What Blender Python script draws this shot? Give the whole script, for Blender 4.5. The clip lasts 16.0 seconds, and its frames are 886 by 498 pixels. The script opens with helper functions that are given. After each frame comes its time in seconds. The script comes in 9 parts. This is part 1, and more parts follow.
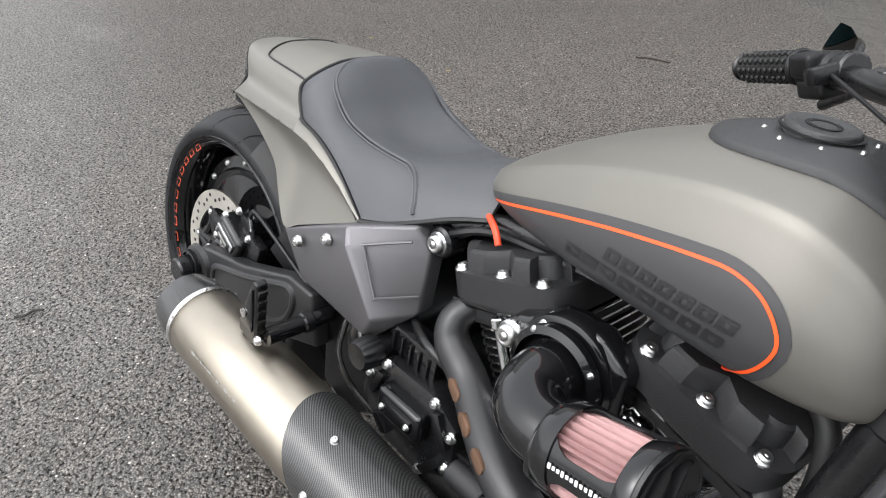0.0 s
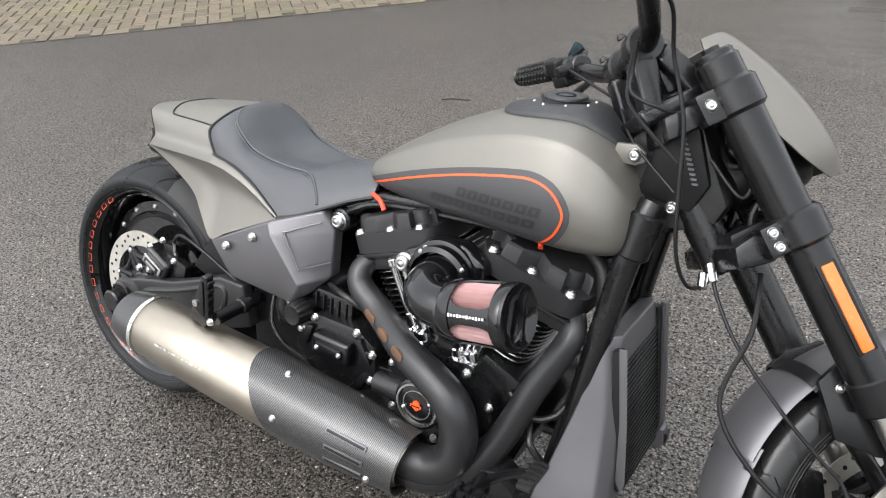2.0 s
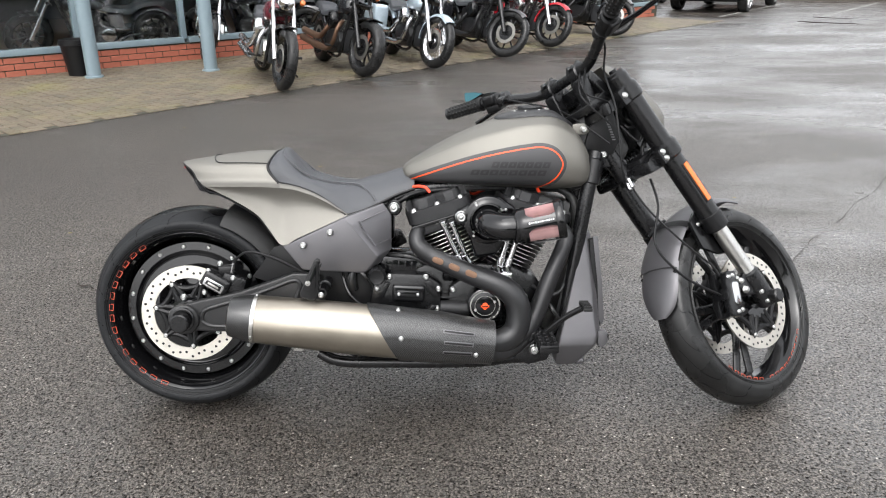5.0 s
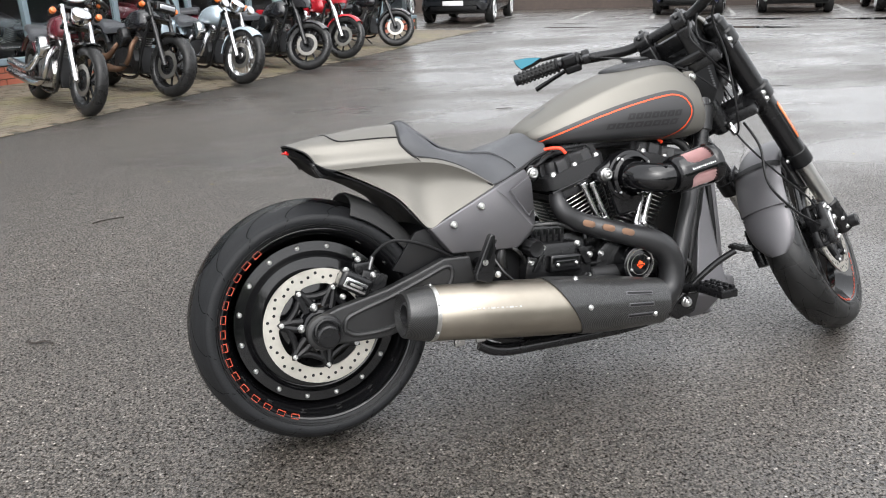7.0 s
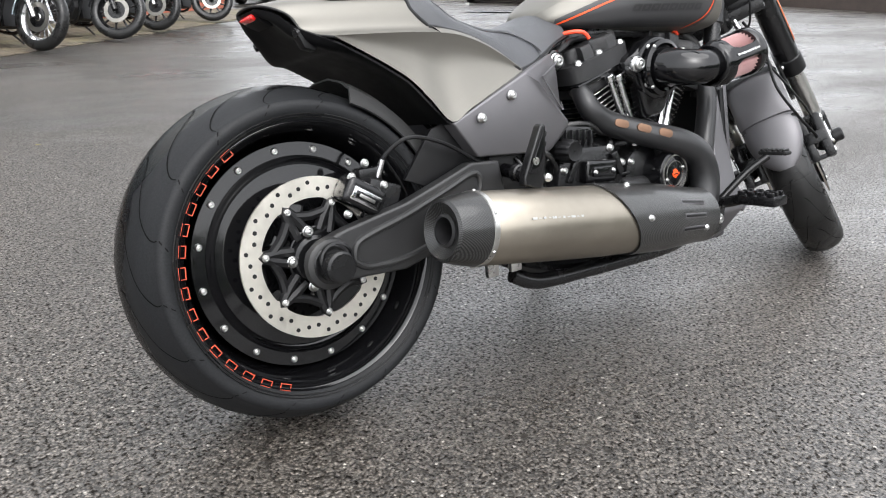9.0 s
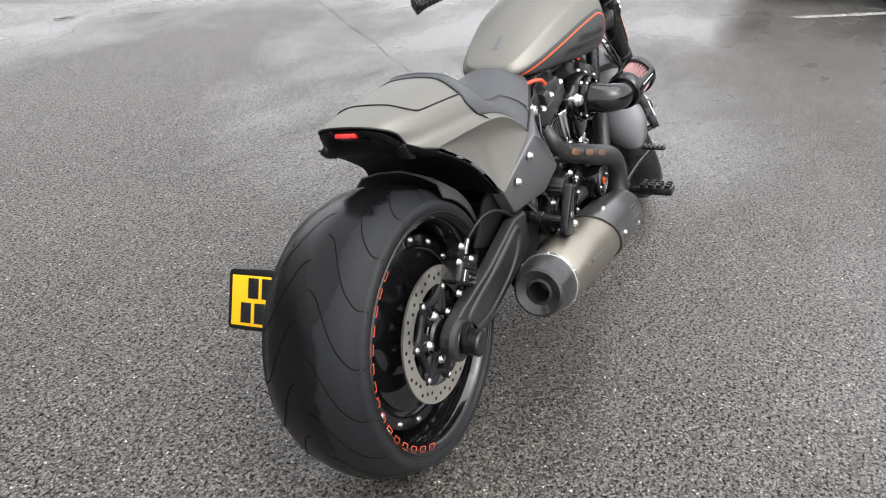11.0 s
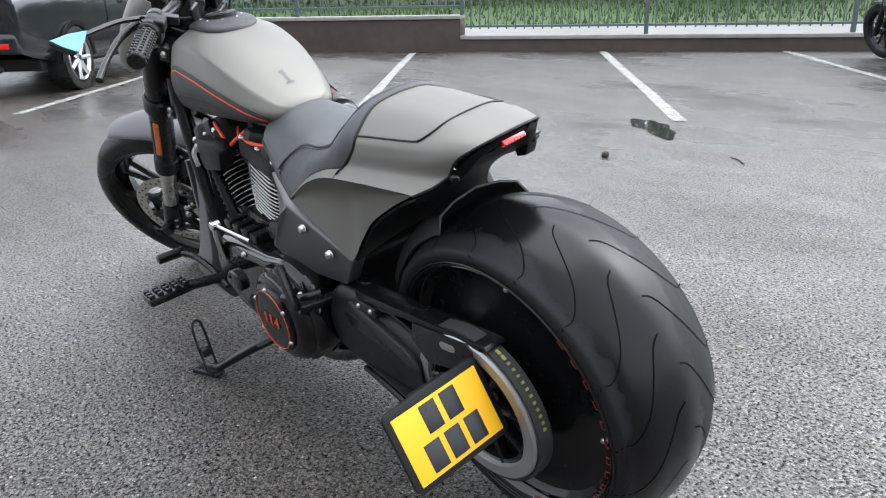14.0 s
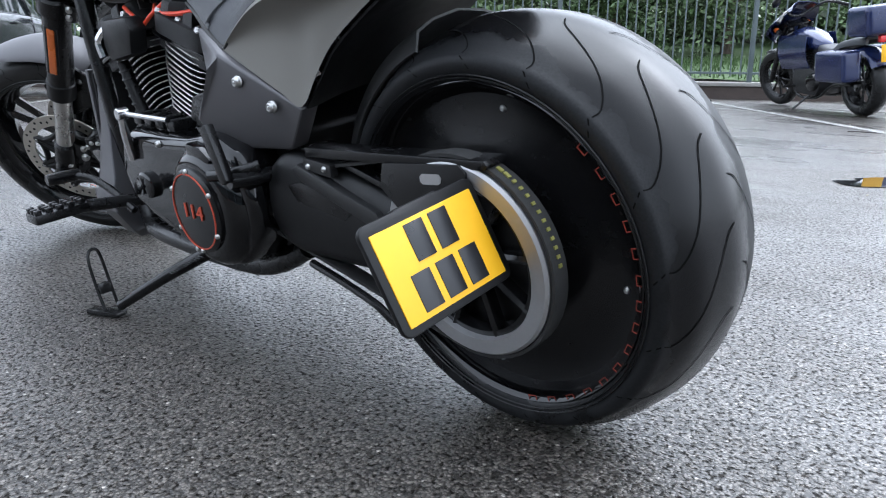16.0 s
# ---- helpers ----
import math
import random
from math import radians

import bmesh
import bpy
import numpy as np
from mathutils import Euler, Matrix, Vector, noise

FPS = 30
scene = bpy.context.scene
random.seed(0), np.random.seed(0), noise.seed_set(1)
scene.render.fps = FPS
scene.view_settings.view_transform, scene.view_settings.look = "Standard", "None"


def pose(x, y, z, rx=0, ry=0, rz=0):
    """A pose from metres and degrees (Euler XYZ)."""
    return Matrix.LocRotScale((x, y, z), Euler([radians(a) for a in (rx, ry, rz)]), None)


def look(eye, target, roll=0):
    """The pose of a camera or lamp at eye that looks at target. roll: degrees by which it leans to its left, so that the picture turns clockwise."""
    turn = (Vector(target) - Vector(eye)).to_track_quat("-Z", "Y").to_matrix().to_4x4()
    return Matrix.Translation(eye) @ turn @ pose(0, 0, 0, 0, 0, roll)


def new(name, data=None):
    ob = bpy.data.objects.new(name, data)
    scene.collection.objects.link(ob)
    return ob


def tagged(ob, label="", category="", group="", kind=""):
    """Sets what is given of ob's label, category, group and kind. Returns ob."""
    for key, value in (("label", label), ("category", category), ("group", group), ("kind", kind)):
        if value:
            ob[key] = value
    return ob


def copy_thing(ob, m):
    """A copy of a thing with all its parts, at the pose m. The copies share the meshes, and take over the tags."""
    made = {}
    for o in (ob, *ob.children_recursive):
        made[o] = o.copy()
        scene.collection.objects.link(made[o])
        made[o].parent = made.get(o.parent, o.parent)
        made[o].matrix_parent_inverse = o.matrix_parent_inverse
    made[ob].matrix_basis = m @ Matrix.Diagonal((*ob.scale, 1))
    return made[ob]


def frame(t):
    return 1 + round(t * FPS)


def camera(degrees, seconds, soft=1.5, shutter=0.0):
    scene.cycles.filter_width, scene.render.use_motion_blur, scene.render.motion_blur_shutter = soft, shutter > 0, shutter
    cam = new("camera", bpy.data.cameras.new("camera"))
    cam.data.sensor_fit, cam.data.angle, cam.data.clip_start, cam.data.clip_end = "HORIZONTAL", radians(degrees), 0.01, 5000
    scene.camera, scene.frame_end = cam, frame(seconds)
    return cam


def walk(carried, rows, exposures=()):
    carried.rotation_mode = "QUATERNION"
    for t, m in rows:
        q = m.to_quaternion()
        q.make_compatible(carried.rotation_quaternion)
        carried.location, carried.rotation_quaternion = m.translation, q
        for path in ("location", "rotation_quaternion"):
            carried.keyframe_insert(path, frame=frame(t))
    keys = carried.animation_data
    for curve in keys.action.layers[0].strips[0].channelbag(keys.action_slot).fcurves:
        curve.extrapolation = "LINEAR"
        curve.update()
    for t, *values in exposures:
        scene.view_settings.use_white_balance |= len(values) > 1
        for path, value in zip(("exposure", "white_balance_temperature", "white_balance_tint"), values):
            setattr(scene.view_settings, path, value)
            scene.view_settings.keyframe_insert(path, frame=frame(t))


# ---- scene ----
cam = camera(60.3, 16.0, soft=1.1)
PATH = [
    (0, (1.291, -0.648, 1.243), (0.081, 0.495, 0.135), -1.2),
    (0.5, (1.307, -0.681, 1.255), (0.124, 0.494, 0.151), -2.0),
    (1, (1.362, -0.75, 1.271), (0.228, 0.496, 0.194), -2.8),
    (1.5, (1.463, -0.873, 1.287), (0.418, 0.485, 0.256), -3.2),
    (2, (1.519, -1.083, 1.338), (0.601, 0.4, 0.358), -3.2),
    (2.5, (1.45, -1.399, 1.347), (0.688, 0.22, 0.454), -2.6),
    (3, (1.408, -1.693, 1.357), (0.818, 0.029, 0.528), -2.2),
    (3.2, (1.406, -1.774, 1.407), (0.868, -0.048, 0.551), -2.5),
    (5.3, (0.452, -2.24, 1.352), (0.657, -0.381, 0.645), -0.5),
    (5.5, (0.317, -2.259, 1.35), (0.586, -0.406, 0.647), -0.7),
    (6, (0.055, -2.15, 1.307), (0.485, -0.326, 0.608), -1.3),
    (6.5, (-0.174, -1.96, 1.248), (0.419, -0.179, 0.559), -1.5),
    (7, (-0.401, -1.794, 1.166), (0.341, -0.064, 0.49), -1.5),
    (7.5, (-0.52, -1.589, 1.048), (0.36, 0.081, 0.389), -1.1),
    (8, (-0.572, -1.364, 0.923), (0.424, 0.246, 0.278), -0.5),
    (8.5, (-0.6, -1.246, 0.822), (0.487, 0.302, 0.171), 0.2),
    (9, (-0.619, -1.218, 0.832), (0.546, 0.256, 0.146), 0.8),
    (9.2, (-0.632, -1.216, 0.863), (0.564, 0.222, 0.155), 0.8),
    (11.3, (-1.348, -0.431, 1.268), (0.336, 0.095, 0.326), 2.3),
    (11.5, (-1.406, -0.301, 1.267), (0.319, 0.085, 0.331), 2.1),
    (12, (-1.375, 0.05, 1.253), (0.405, 0.063, 0.341), 0.6),
    (12.5, (-1.353, 0.388, 1.227), (0.405, 0.015, 0.349), -0.6),
    (13, (-1.188, 0.654, 1.157), (0.479, -0.074, 0.326), -1.5),
    (13.5, (-0.987, 0.841, 1.092), (0.554, -0.181, 0.329), -1.8),
    (14, (-0.83, 1.009, 0.983), (0.595, -0.226, 0.317), -1.5),
    (14.5, (-0.707, 0.983, 0.745), (0.64, -0.389, 0.195), -1.0),
    (15, (-0.65, 0.97, 0.578), (0.658, -0.473, 0.126), -0.3),
    (15.5, (-0.652, 0.988, 0.559), (0.644, -0.475, 0.132), 0.2),
    (16, (-0.645, 0.991, 0.569), (0.644, -0.455, 0.07), 0.6),
]
EXPOSURES = [(0, 0.97, 6350, 10), (2, 1.10, 6350, 10), (3, 1.05, 6350, 10), (5.5, 0.92, 6400, 10), (7, 0.92, 6400, 10), (9, 1.05, 6350, 10), (11.5, 0.98, 6400, 10), (12.5, 0.97, 6400, 10), (14, 1.16, 6000, 9), (15, 1.23, 5650, 9), (16, 1.20, 5600, 9)]
walk(cam, [(t, look(eye, target, roll)) for t, eye, target, roll in PATH], EXPOSURES)

# ---- world and light ----
world = bpy.data.worlds.new("overcast_sky")
scene.world = world
world.use_nodes = True
wn = world.node_tree
wn.nodes.clear()
sky = wn.nodes.new("ShaderNodeTexSky")
sky.sky_type = "NISHITA"
sky.sun_disc = False
sky.sun_elevation = radians(48)
sky.sun_rotation = radians(200)
sky.air_density, sky.dust_density, sky.ozone_density = 1.0, 6.0, 1.0
grey = wn.nodes.new("ShaderNodeHueSaturation")
grey.inputs["Saturation"].default_value = 0.18
bg = wn.nodes.new("ShaderNodeBackground")
bg.inputs["Strength"].default_value = 0.215
wo = wn.nodes.new("ShaderNodeOutputWorld")
wn.links.new(sky.outputs[0], grey.inputs["Color"])
cloud = wn.nodes.new("ShaderNodeMix")
cloud.data_type = "RGBA"
cloud.inputs["Factor"].default_value = 0.5
cloud.inputs["B"].default_value = (6.0, 6.05, 6.15, 1)
wn.links.new(grey.outputs[0], cloud.inputs["A"])
wn.links.new(cloud.outputs["Result"], bg.inputs["Color"])
wn.links.new(bg.outputs[0], wo.inputs["Surface"])
sun = new("sun", bpy.data.lights.new("sun", "SUN"))
sun.data.energy, sun.data.angle, sun.data.color = 0.8, radians(50), (1.0, 0.98, 0.95)
sun.matrix_world = look((1.0, -1.5, 6.0), (0, 0, 0))

# ---- materials ----
def nodes_of(name):
    m = bpy.data.materials.new(name)
    m.use_nodes = True
    t = m.node_tree
    return m, t, t.nodes["Principled BSDF"]


def noise_node(t, scale, detail=4.0, rough=0.55, coord="Object"):
    tc = t.nodes.new("ShaderNodeTexCoord")
    n = t.nodes.new("ShaderNodeTexNoise")
    n.inputs["Scale"].default_value, n.inputs["Detail"].default_value, n.inputs["Roughness"].default_value = scale, detail, rough
    t.links.new(tc.outputs[coord], n.inputs["Vector"])
    return n


def ramp(t, source, stops):
    r = t.nodes.new("ShaderNodeValToRGB")
    el = r.color_ramp.elements
    while len(el) < len(stops):
        el.new(0.5)
    for e, (p, c) in zip(el, stops):
        e.position = p
        e.color = (*c, 1.0) if len(c) == 3 else c
    t.links.new(source, r.inputs["Fac"])
    return r


def grey3(v):
    return (v, v, v)


def mat(name, color, rough=0.5, metal=0.0, var=0.12, scale=40.0, bump=0.0, bump_scale=400.0, rough_var=0.08, coat=0.0, spec=0.5):
    """A surface with colour mottling at two scales, uneven roughness and a fine relief."""
    m, t, b = nodes_of(name)
    n1, n2 = noise_node(t, scale), noise_node(t, scale * 0.12, 2.0)
    mix = t.nodes.new("ShaderNodeMath")
    mix.operation = "MULTIPLY_ADD"
    mix.inputs[1].default_value = 0.5
    half = t.nodes.new("ShaderNodeMath")
    half.operation = "MULTIPLY"
    half.inputs[1].default_value = 0.5
    t.links.new(n2.outputs["Fac"], half.inputs[0])
    t.links.new(n1.outputs["Fac"], mix.inputs[0])
    t.links.new(half.outputs[0], mix.inputs[2])
    lo = tuple(c * (1 - var) for c in color)
    hi = tuple(min(1.0, c * (1 + var)) for c in color)
    r = ramp(t, mix.outputs[0], [(0.3, lo), (0.7, hi)])
    t.links.new(r.outputs["Color"], b.inputs["Base Color"])
    rr = ramp(t, mix.outputs[0], [(0.3, grey3(max(0.02, rough - rough_var))), (0.7, grey3(min(1, rough + rough_var)))])
    t.links.new(rr.outputs["Color"], b.inputs["Roughness"])
    b.inputs["Metallic"].default_value = metal
    b.inputs["Coat Weight"].default_value = coat
    b.inputs["Coat Roughness"].default_value = 0.08
    b.inputs["Specular IOR Level"].default_value = spec
    if bump:
        nb = noise_node(t, bump_scale, 3.0)
        bp = t.nodes.new("ShaderNodeBump")
        bp.inputs["Strength"].default_value = bump
        bp.inputs["Distance"].default_value = 0.002
        t.links.new(nb.outputs["Fac"], bp.inputs["Height"])
        t.links.new(bp.outputs["Normal"], b.inputs["Normal"])
    return m


M_PAINT = mat("bronze_grey_satin_paint", (0.168, 0.161, 0.144), 0.48, 0.62, var=0.03, scale=300, rough_var=0.03)
M_GUN = mat("gunmetal_satin_paint", (0.115, 0.112, 0.118), 0.43, 0.6, var=0.04, scale=300, rough_var=0.04)
M_TANKDARK = mat("charcoal_tank_graphic", (0.045, 0.045, 0.047), 0.5, 0.2, var=0.05, scale=200)
M_TANKMARK = mat("dark_tank_lettering", (0.018, 0.018, 0.019), 0.35, 0.0, var=0.05)
M_CONSOLE = mat("textured_console_plastic", (0.022, 0.0225, 0.024), 0.5, 0.0, var=0.12, bump=0.3, bump_scale=1200)
M_GLOSSBLK = mat("gloss_black_enamel", (0.004, 0.004, 0.0045), 0.07, 0.0, var=0.1, rough_var=0.03, spec=0.5)
M_SATBLK = mat("satin_black_powder_coat", (0.006, 0.006, 0.0065), 0.25, 0.0, var=0.15, bump=0.05, bump_scale=900, spec=0.42)
M_WRINKLE = mat("wrinkle_black_engine_coat", (0.015, 0.015, 0.016), 0.46, 0.0, var=0.15, bump=0.5, bump_scale=700, spec=0.4)
M_PLASTIC = mat("black_moulded_plastic", (0.005, 0.005, 0.0055), 0.42, 0.0, var=0.15, bump=0.15, bump_scale=1200, spec=0.3)
M_UNDER = mat("dull_black_undertail", (0.003, 0.003, 0.0035), 0.55, 0.0, var=0.2, spec=0.18)
M_PIPE = mat("ceramic_black_exhaust", (0.018, 0.018, 0.019), 0.36, 0.2, var=0.12, scale=60)
M_SEAT = mat("black_seat_vinyl", (0.045, 0.047, 0.052), 0.45, 0.0, var=0.08, bump=0.25, bump_scale=1500)
M_SEATSIDE = mat("black_woven_seat_vinyl", (0.05, 0.052, 0.058), 0.5, 0.0, var=0.1, bump=0.5, bump_scale=900)
M_CHROME = mat("chrome", (0.62, 0.62, 0.63), 0.16, 1.0, var=0.05, rough_var=0.05)
M_STEEL = mat("brushed_steel", (0.55, 0.54, 0.52), 0.3, 1.0, var=0.08, scale=120)
M_ROTOR = mat("brake_disc_steel", (0.64, 0.61, 0.55), 0.38, 1.0, var=0.1, scale=90)
M_TURNED = mat("turned_aluminium", (0.42, 0.42, 0.425), 0.5, 0.85, var=0.08, scale=150)
M_ALU = mat("machined_aluminium", (0.62, 0.62, 0.63), 0.33, 1.0, var=0.06, scale=150)
M_FINEDGE = mat("machined_fin_black", (0.016, 0.016, 0.017), 0.4, 0.1, var=0.1)
M_ORANGE = mat("orange_stripe", (0.84, 0.085, 0.015), 0.4, 0.0, var=0.04)
M_REDLINE = mat("red_rim_graphic", (0.55, 0.07, 0.03), 0.5, 0.0, var=0.1)
# darker, mottled copy of the rim red for the left side
M_REDDIM = mat("dark_red_rim_graphic", (0.28, 0.035, 0.02), 0.55, 0.0, var=0.25, scale=60)
M_WIRE = mat("orange_plug_lead", (0.75, 0.06, 0.02), 0.45, 0.0, var=0.06)
M_AMBER = mat("amber_reflector", (0.62, 0.14, 0.02), 0.25, 0.0, var=0.15, coat=0.5)
M_REDLENS = mat("red_lamp_lens", (0.6, 0.01, 0.01), 0.15, 0.0, var=0.1, coat=0.6)
M_COPPER = mat("heat_tinted_steel", (0.17, 0.10, 0.065), 0.5, 0.7, var=0.25, scale=60)
M_FILTER = mat("pink_filter_gauze", (0.36, 0.215, 0.212), 0.85, 0.0, var=0.15, bump=0.4, bump_scale=1500)
M_YELLOW = mat("yellow_plate", (0.90, 0.475, 0.004), 0.45, 0.0, var=0.03)
M_PLATEBLK = mat("black_plate_bar", (0.01, 0.01, 0.012), 0.3)
M_BLUEMIRROR = mat("blue_mirror_glass", (0.085, 0.27, 0.34), 0.08, 1.0, var=0.02, rough_var=0.02)
M_GREYBAR = mat("faint_grey_mark", (0.09, 0.09, 0.095), 0.5)
M_WHITEBAR = mat("white_print", (0.7, 0.7, 0.7), 0.45)
M_YMARK = mat("yellow_belt_print", (0.22, 0.21, 0.05), 0.6)
M_BELT = mat("black_drive_belt", (0.02, 0.02, 0.02), 0.7, bump=0.4, bump_scale=600)
M_TITAN = mat("brushed_titanium", (0.345, 0.312, 0.262), 0.36, 1.0, var=0.1, scale=25, rough_var=0.06)
M_ZINC = mat("dull_zinc_bolt", (0.50, 0.50, 0.49), 0.30, 1.0, var=0.12, scale=200)
M_SWING = mat("satin_charcoal_casting", (0.016, 0.016, 0.0165), 0.42, 0.0, var=0.12, bump=0.12, bump_scale=900, spec=0.45)


def rubber():
    m, t, b = nodes_of("tyre_rubber")
    n = noise_node(t, 14, 5)
    r = ramp(t, n.outputs["Fac"], [(0.35, grey3(0.008)), (0.65, grey3(0.015))])
    t.links.new(r.outputs["Color"], b.inputs["Base Color"])
    w = noise_node(t, 5.0, 3)
    rr = ramp(t, w.outputs["Fac"], [(0.42, grey3(0.22)), (0.54, grey3(0.5))])
    t.links.new(rr.outputs["Color"], b.inputs["Roughness"])
    b.inputs["Specular IOR Level"].default_value = 0.35
    f = noise_node(t, 500, 2)
    bp = t.nodes.new("ShaderNodeBump")
    bp.inputs["Strength"].default_value, bp.inputs["Distance"].default_value = 0.12, 0.001
    t.links.new(f.outputs["Fac"], bp.inputs["Height"])
    t.links.new(bp.outputs["Normal"], b.inputs["Normal"])
    return m


M_RUBBER = rubber()


def rear_rubber():
    """Tyre rubber, dry and greyer on the shoulders, wet and dark along the crown."""
    m, t, b = nodes_of("part_wet_tyre_rubber")
    tc = t.nodes.new("ShaderNodeTexCoord")
    sp = t.nodes.new("ShaderNodeSeparateXYZ")
    t.links.new(tc.outputs["Object"], sp.inputs[0])
    n = noise_node(t, 9, 5, 0.6)
    sh = t.nodes.new("ShaderNodeMath")
    sh.operation = "MULTIPLY_ADD"
    sh.inputs[1].default_value = 0.12
    t.links.new(n.outputs["Fac"], sh.inputs[0])
    t.links.new(sp.outputs["Y"], sh.inputs[2])
    ab = t.nodes.new("ShaderNodeMath")
    ab.operation = "SUBTRACT"
    ab.inputs[1].default_value = 0.092
    t.links.new(sh.outputs[0], ab.inputs[0])
    ab2 = t.nodes.new("ShaderNodeMath")
    ab2.operation = "ABSOLUTE"
    t.links.new(ab.outputs[0], ab2.inputs[0])
    mask = ramp(t, ab2.outputs[0], [(0.068, grey3(1.0)), (0.076, grey3(0.0))])
    f = noise_node(t, 300, 3)
    dry = ramp(t, f.outputs["Fac"], [(0.3, (0.0075, 0.008, 0.0088)), (0.7, (0.014, 0.0146, 0.016))])
    mix = t.nodes.new("ShaderNodeMix")
    mix.data_type = "RGBA"
    t.links.new(mask.outputs["Color"], mix.inputs["Factor"])
    t.links.new(dry.outputs["Color"], mix.inputs["A"])
    mix.inputs["B"].default_value = (0.0045, 0.0045, 0.005, 1)
    t.links.new(mix.outputs["Result"], b.inputs["Base Color"])
    rr = ramp(t, mask.outputs["Color"], [(0.0, grey3(0.55)), (1.0, grey3(0.24))])
    t.links.new(rr.outputs["Color"], b.inputs["Roughness"])
    b.inputs["Specular IOR Level"].default_value = 0.22
    bp = t.nodes.new("ShaderNodeBump")
    bp.inputs["Strength"].default_value, bp.inputs["Distance"].default_value = 0.15, 0.001
    t.links.new(f.outputs["Fac"], bp.inputs["Height"])
    t.links.new(bp.outputs["Normal"], b.inputs["Normal"])
    return m


M_RUBBERWET = rear_rubber()


def carbon(scale=125.0, pale=0.075):
    m, t, b = nodes_of("carbon_twill")
    tc = t.nodes.new("ShaderNodeTexCoord")
    w = t.nodes.new("ShaderNodeTexWave")
    w.wave_type, w.bands_direction = "BANDS", "DIAGONAL"
    w.inputs["Scale"].default_value, w.inputs["Distortion"].default_value = scale, 0.0
    w.inputs["Detail"].default_value, w.inputs["Detail Scale"].default_value = 2.0, 4.0
    t.links.new(tc.outputs["Object"], w.inputs["Vector"])
    r = ramp(t, w.outputs["Fac"], [(0.35, grey3(0.006)), (0.65, grey3(pale))])
    w2 = t.nodes.new("ShaderNodeTexWave")
    w2.wave_type, w2.bands_direction = "BANDS", "X"
    w2.inputs["Scale"].default_value, w2.inputs["Distortion"].default_value = scale * 1.15, 0.0
    t.links.new(tc.outputs["Object"], w2.inputs["Vector"])
    r2 = ramp(t, w2.outputs["Fac"], [(0.3, grey3(0.45)), (0.7, grey3(1.0))])
    weave = t.nodes.new("ShaderNodeMix")
    weave.data_type, weave.blend_type = "RGBA", "MULTIPLY"
    weave.inputs["Factor"].default_value = 1.0
    t.links.new(r.outputs["Color"], weave.inputs["A"])
    t.links.new(r2.outputs["Color"], weave.inputs["B"])
    t.links.new(weave.outputs["Result"], b.inputs["Base Color"])
    b.inputs["Roughness"].default_value = 0.38
    b.inputs["Metallic"].default_value = 0.35
    b.inputs["Coat Weight"].default_value = 0.5
    b.inputs["Coat Roughness"].default_value = 0.12
    return m


M_CARBON = carbon()
M_CAPCARBON = carbon(150.0, 0.05)


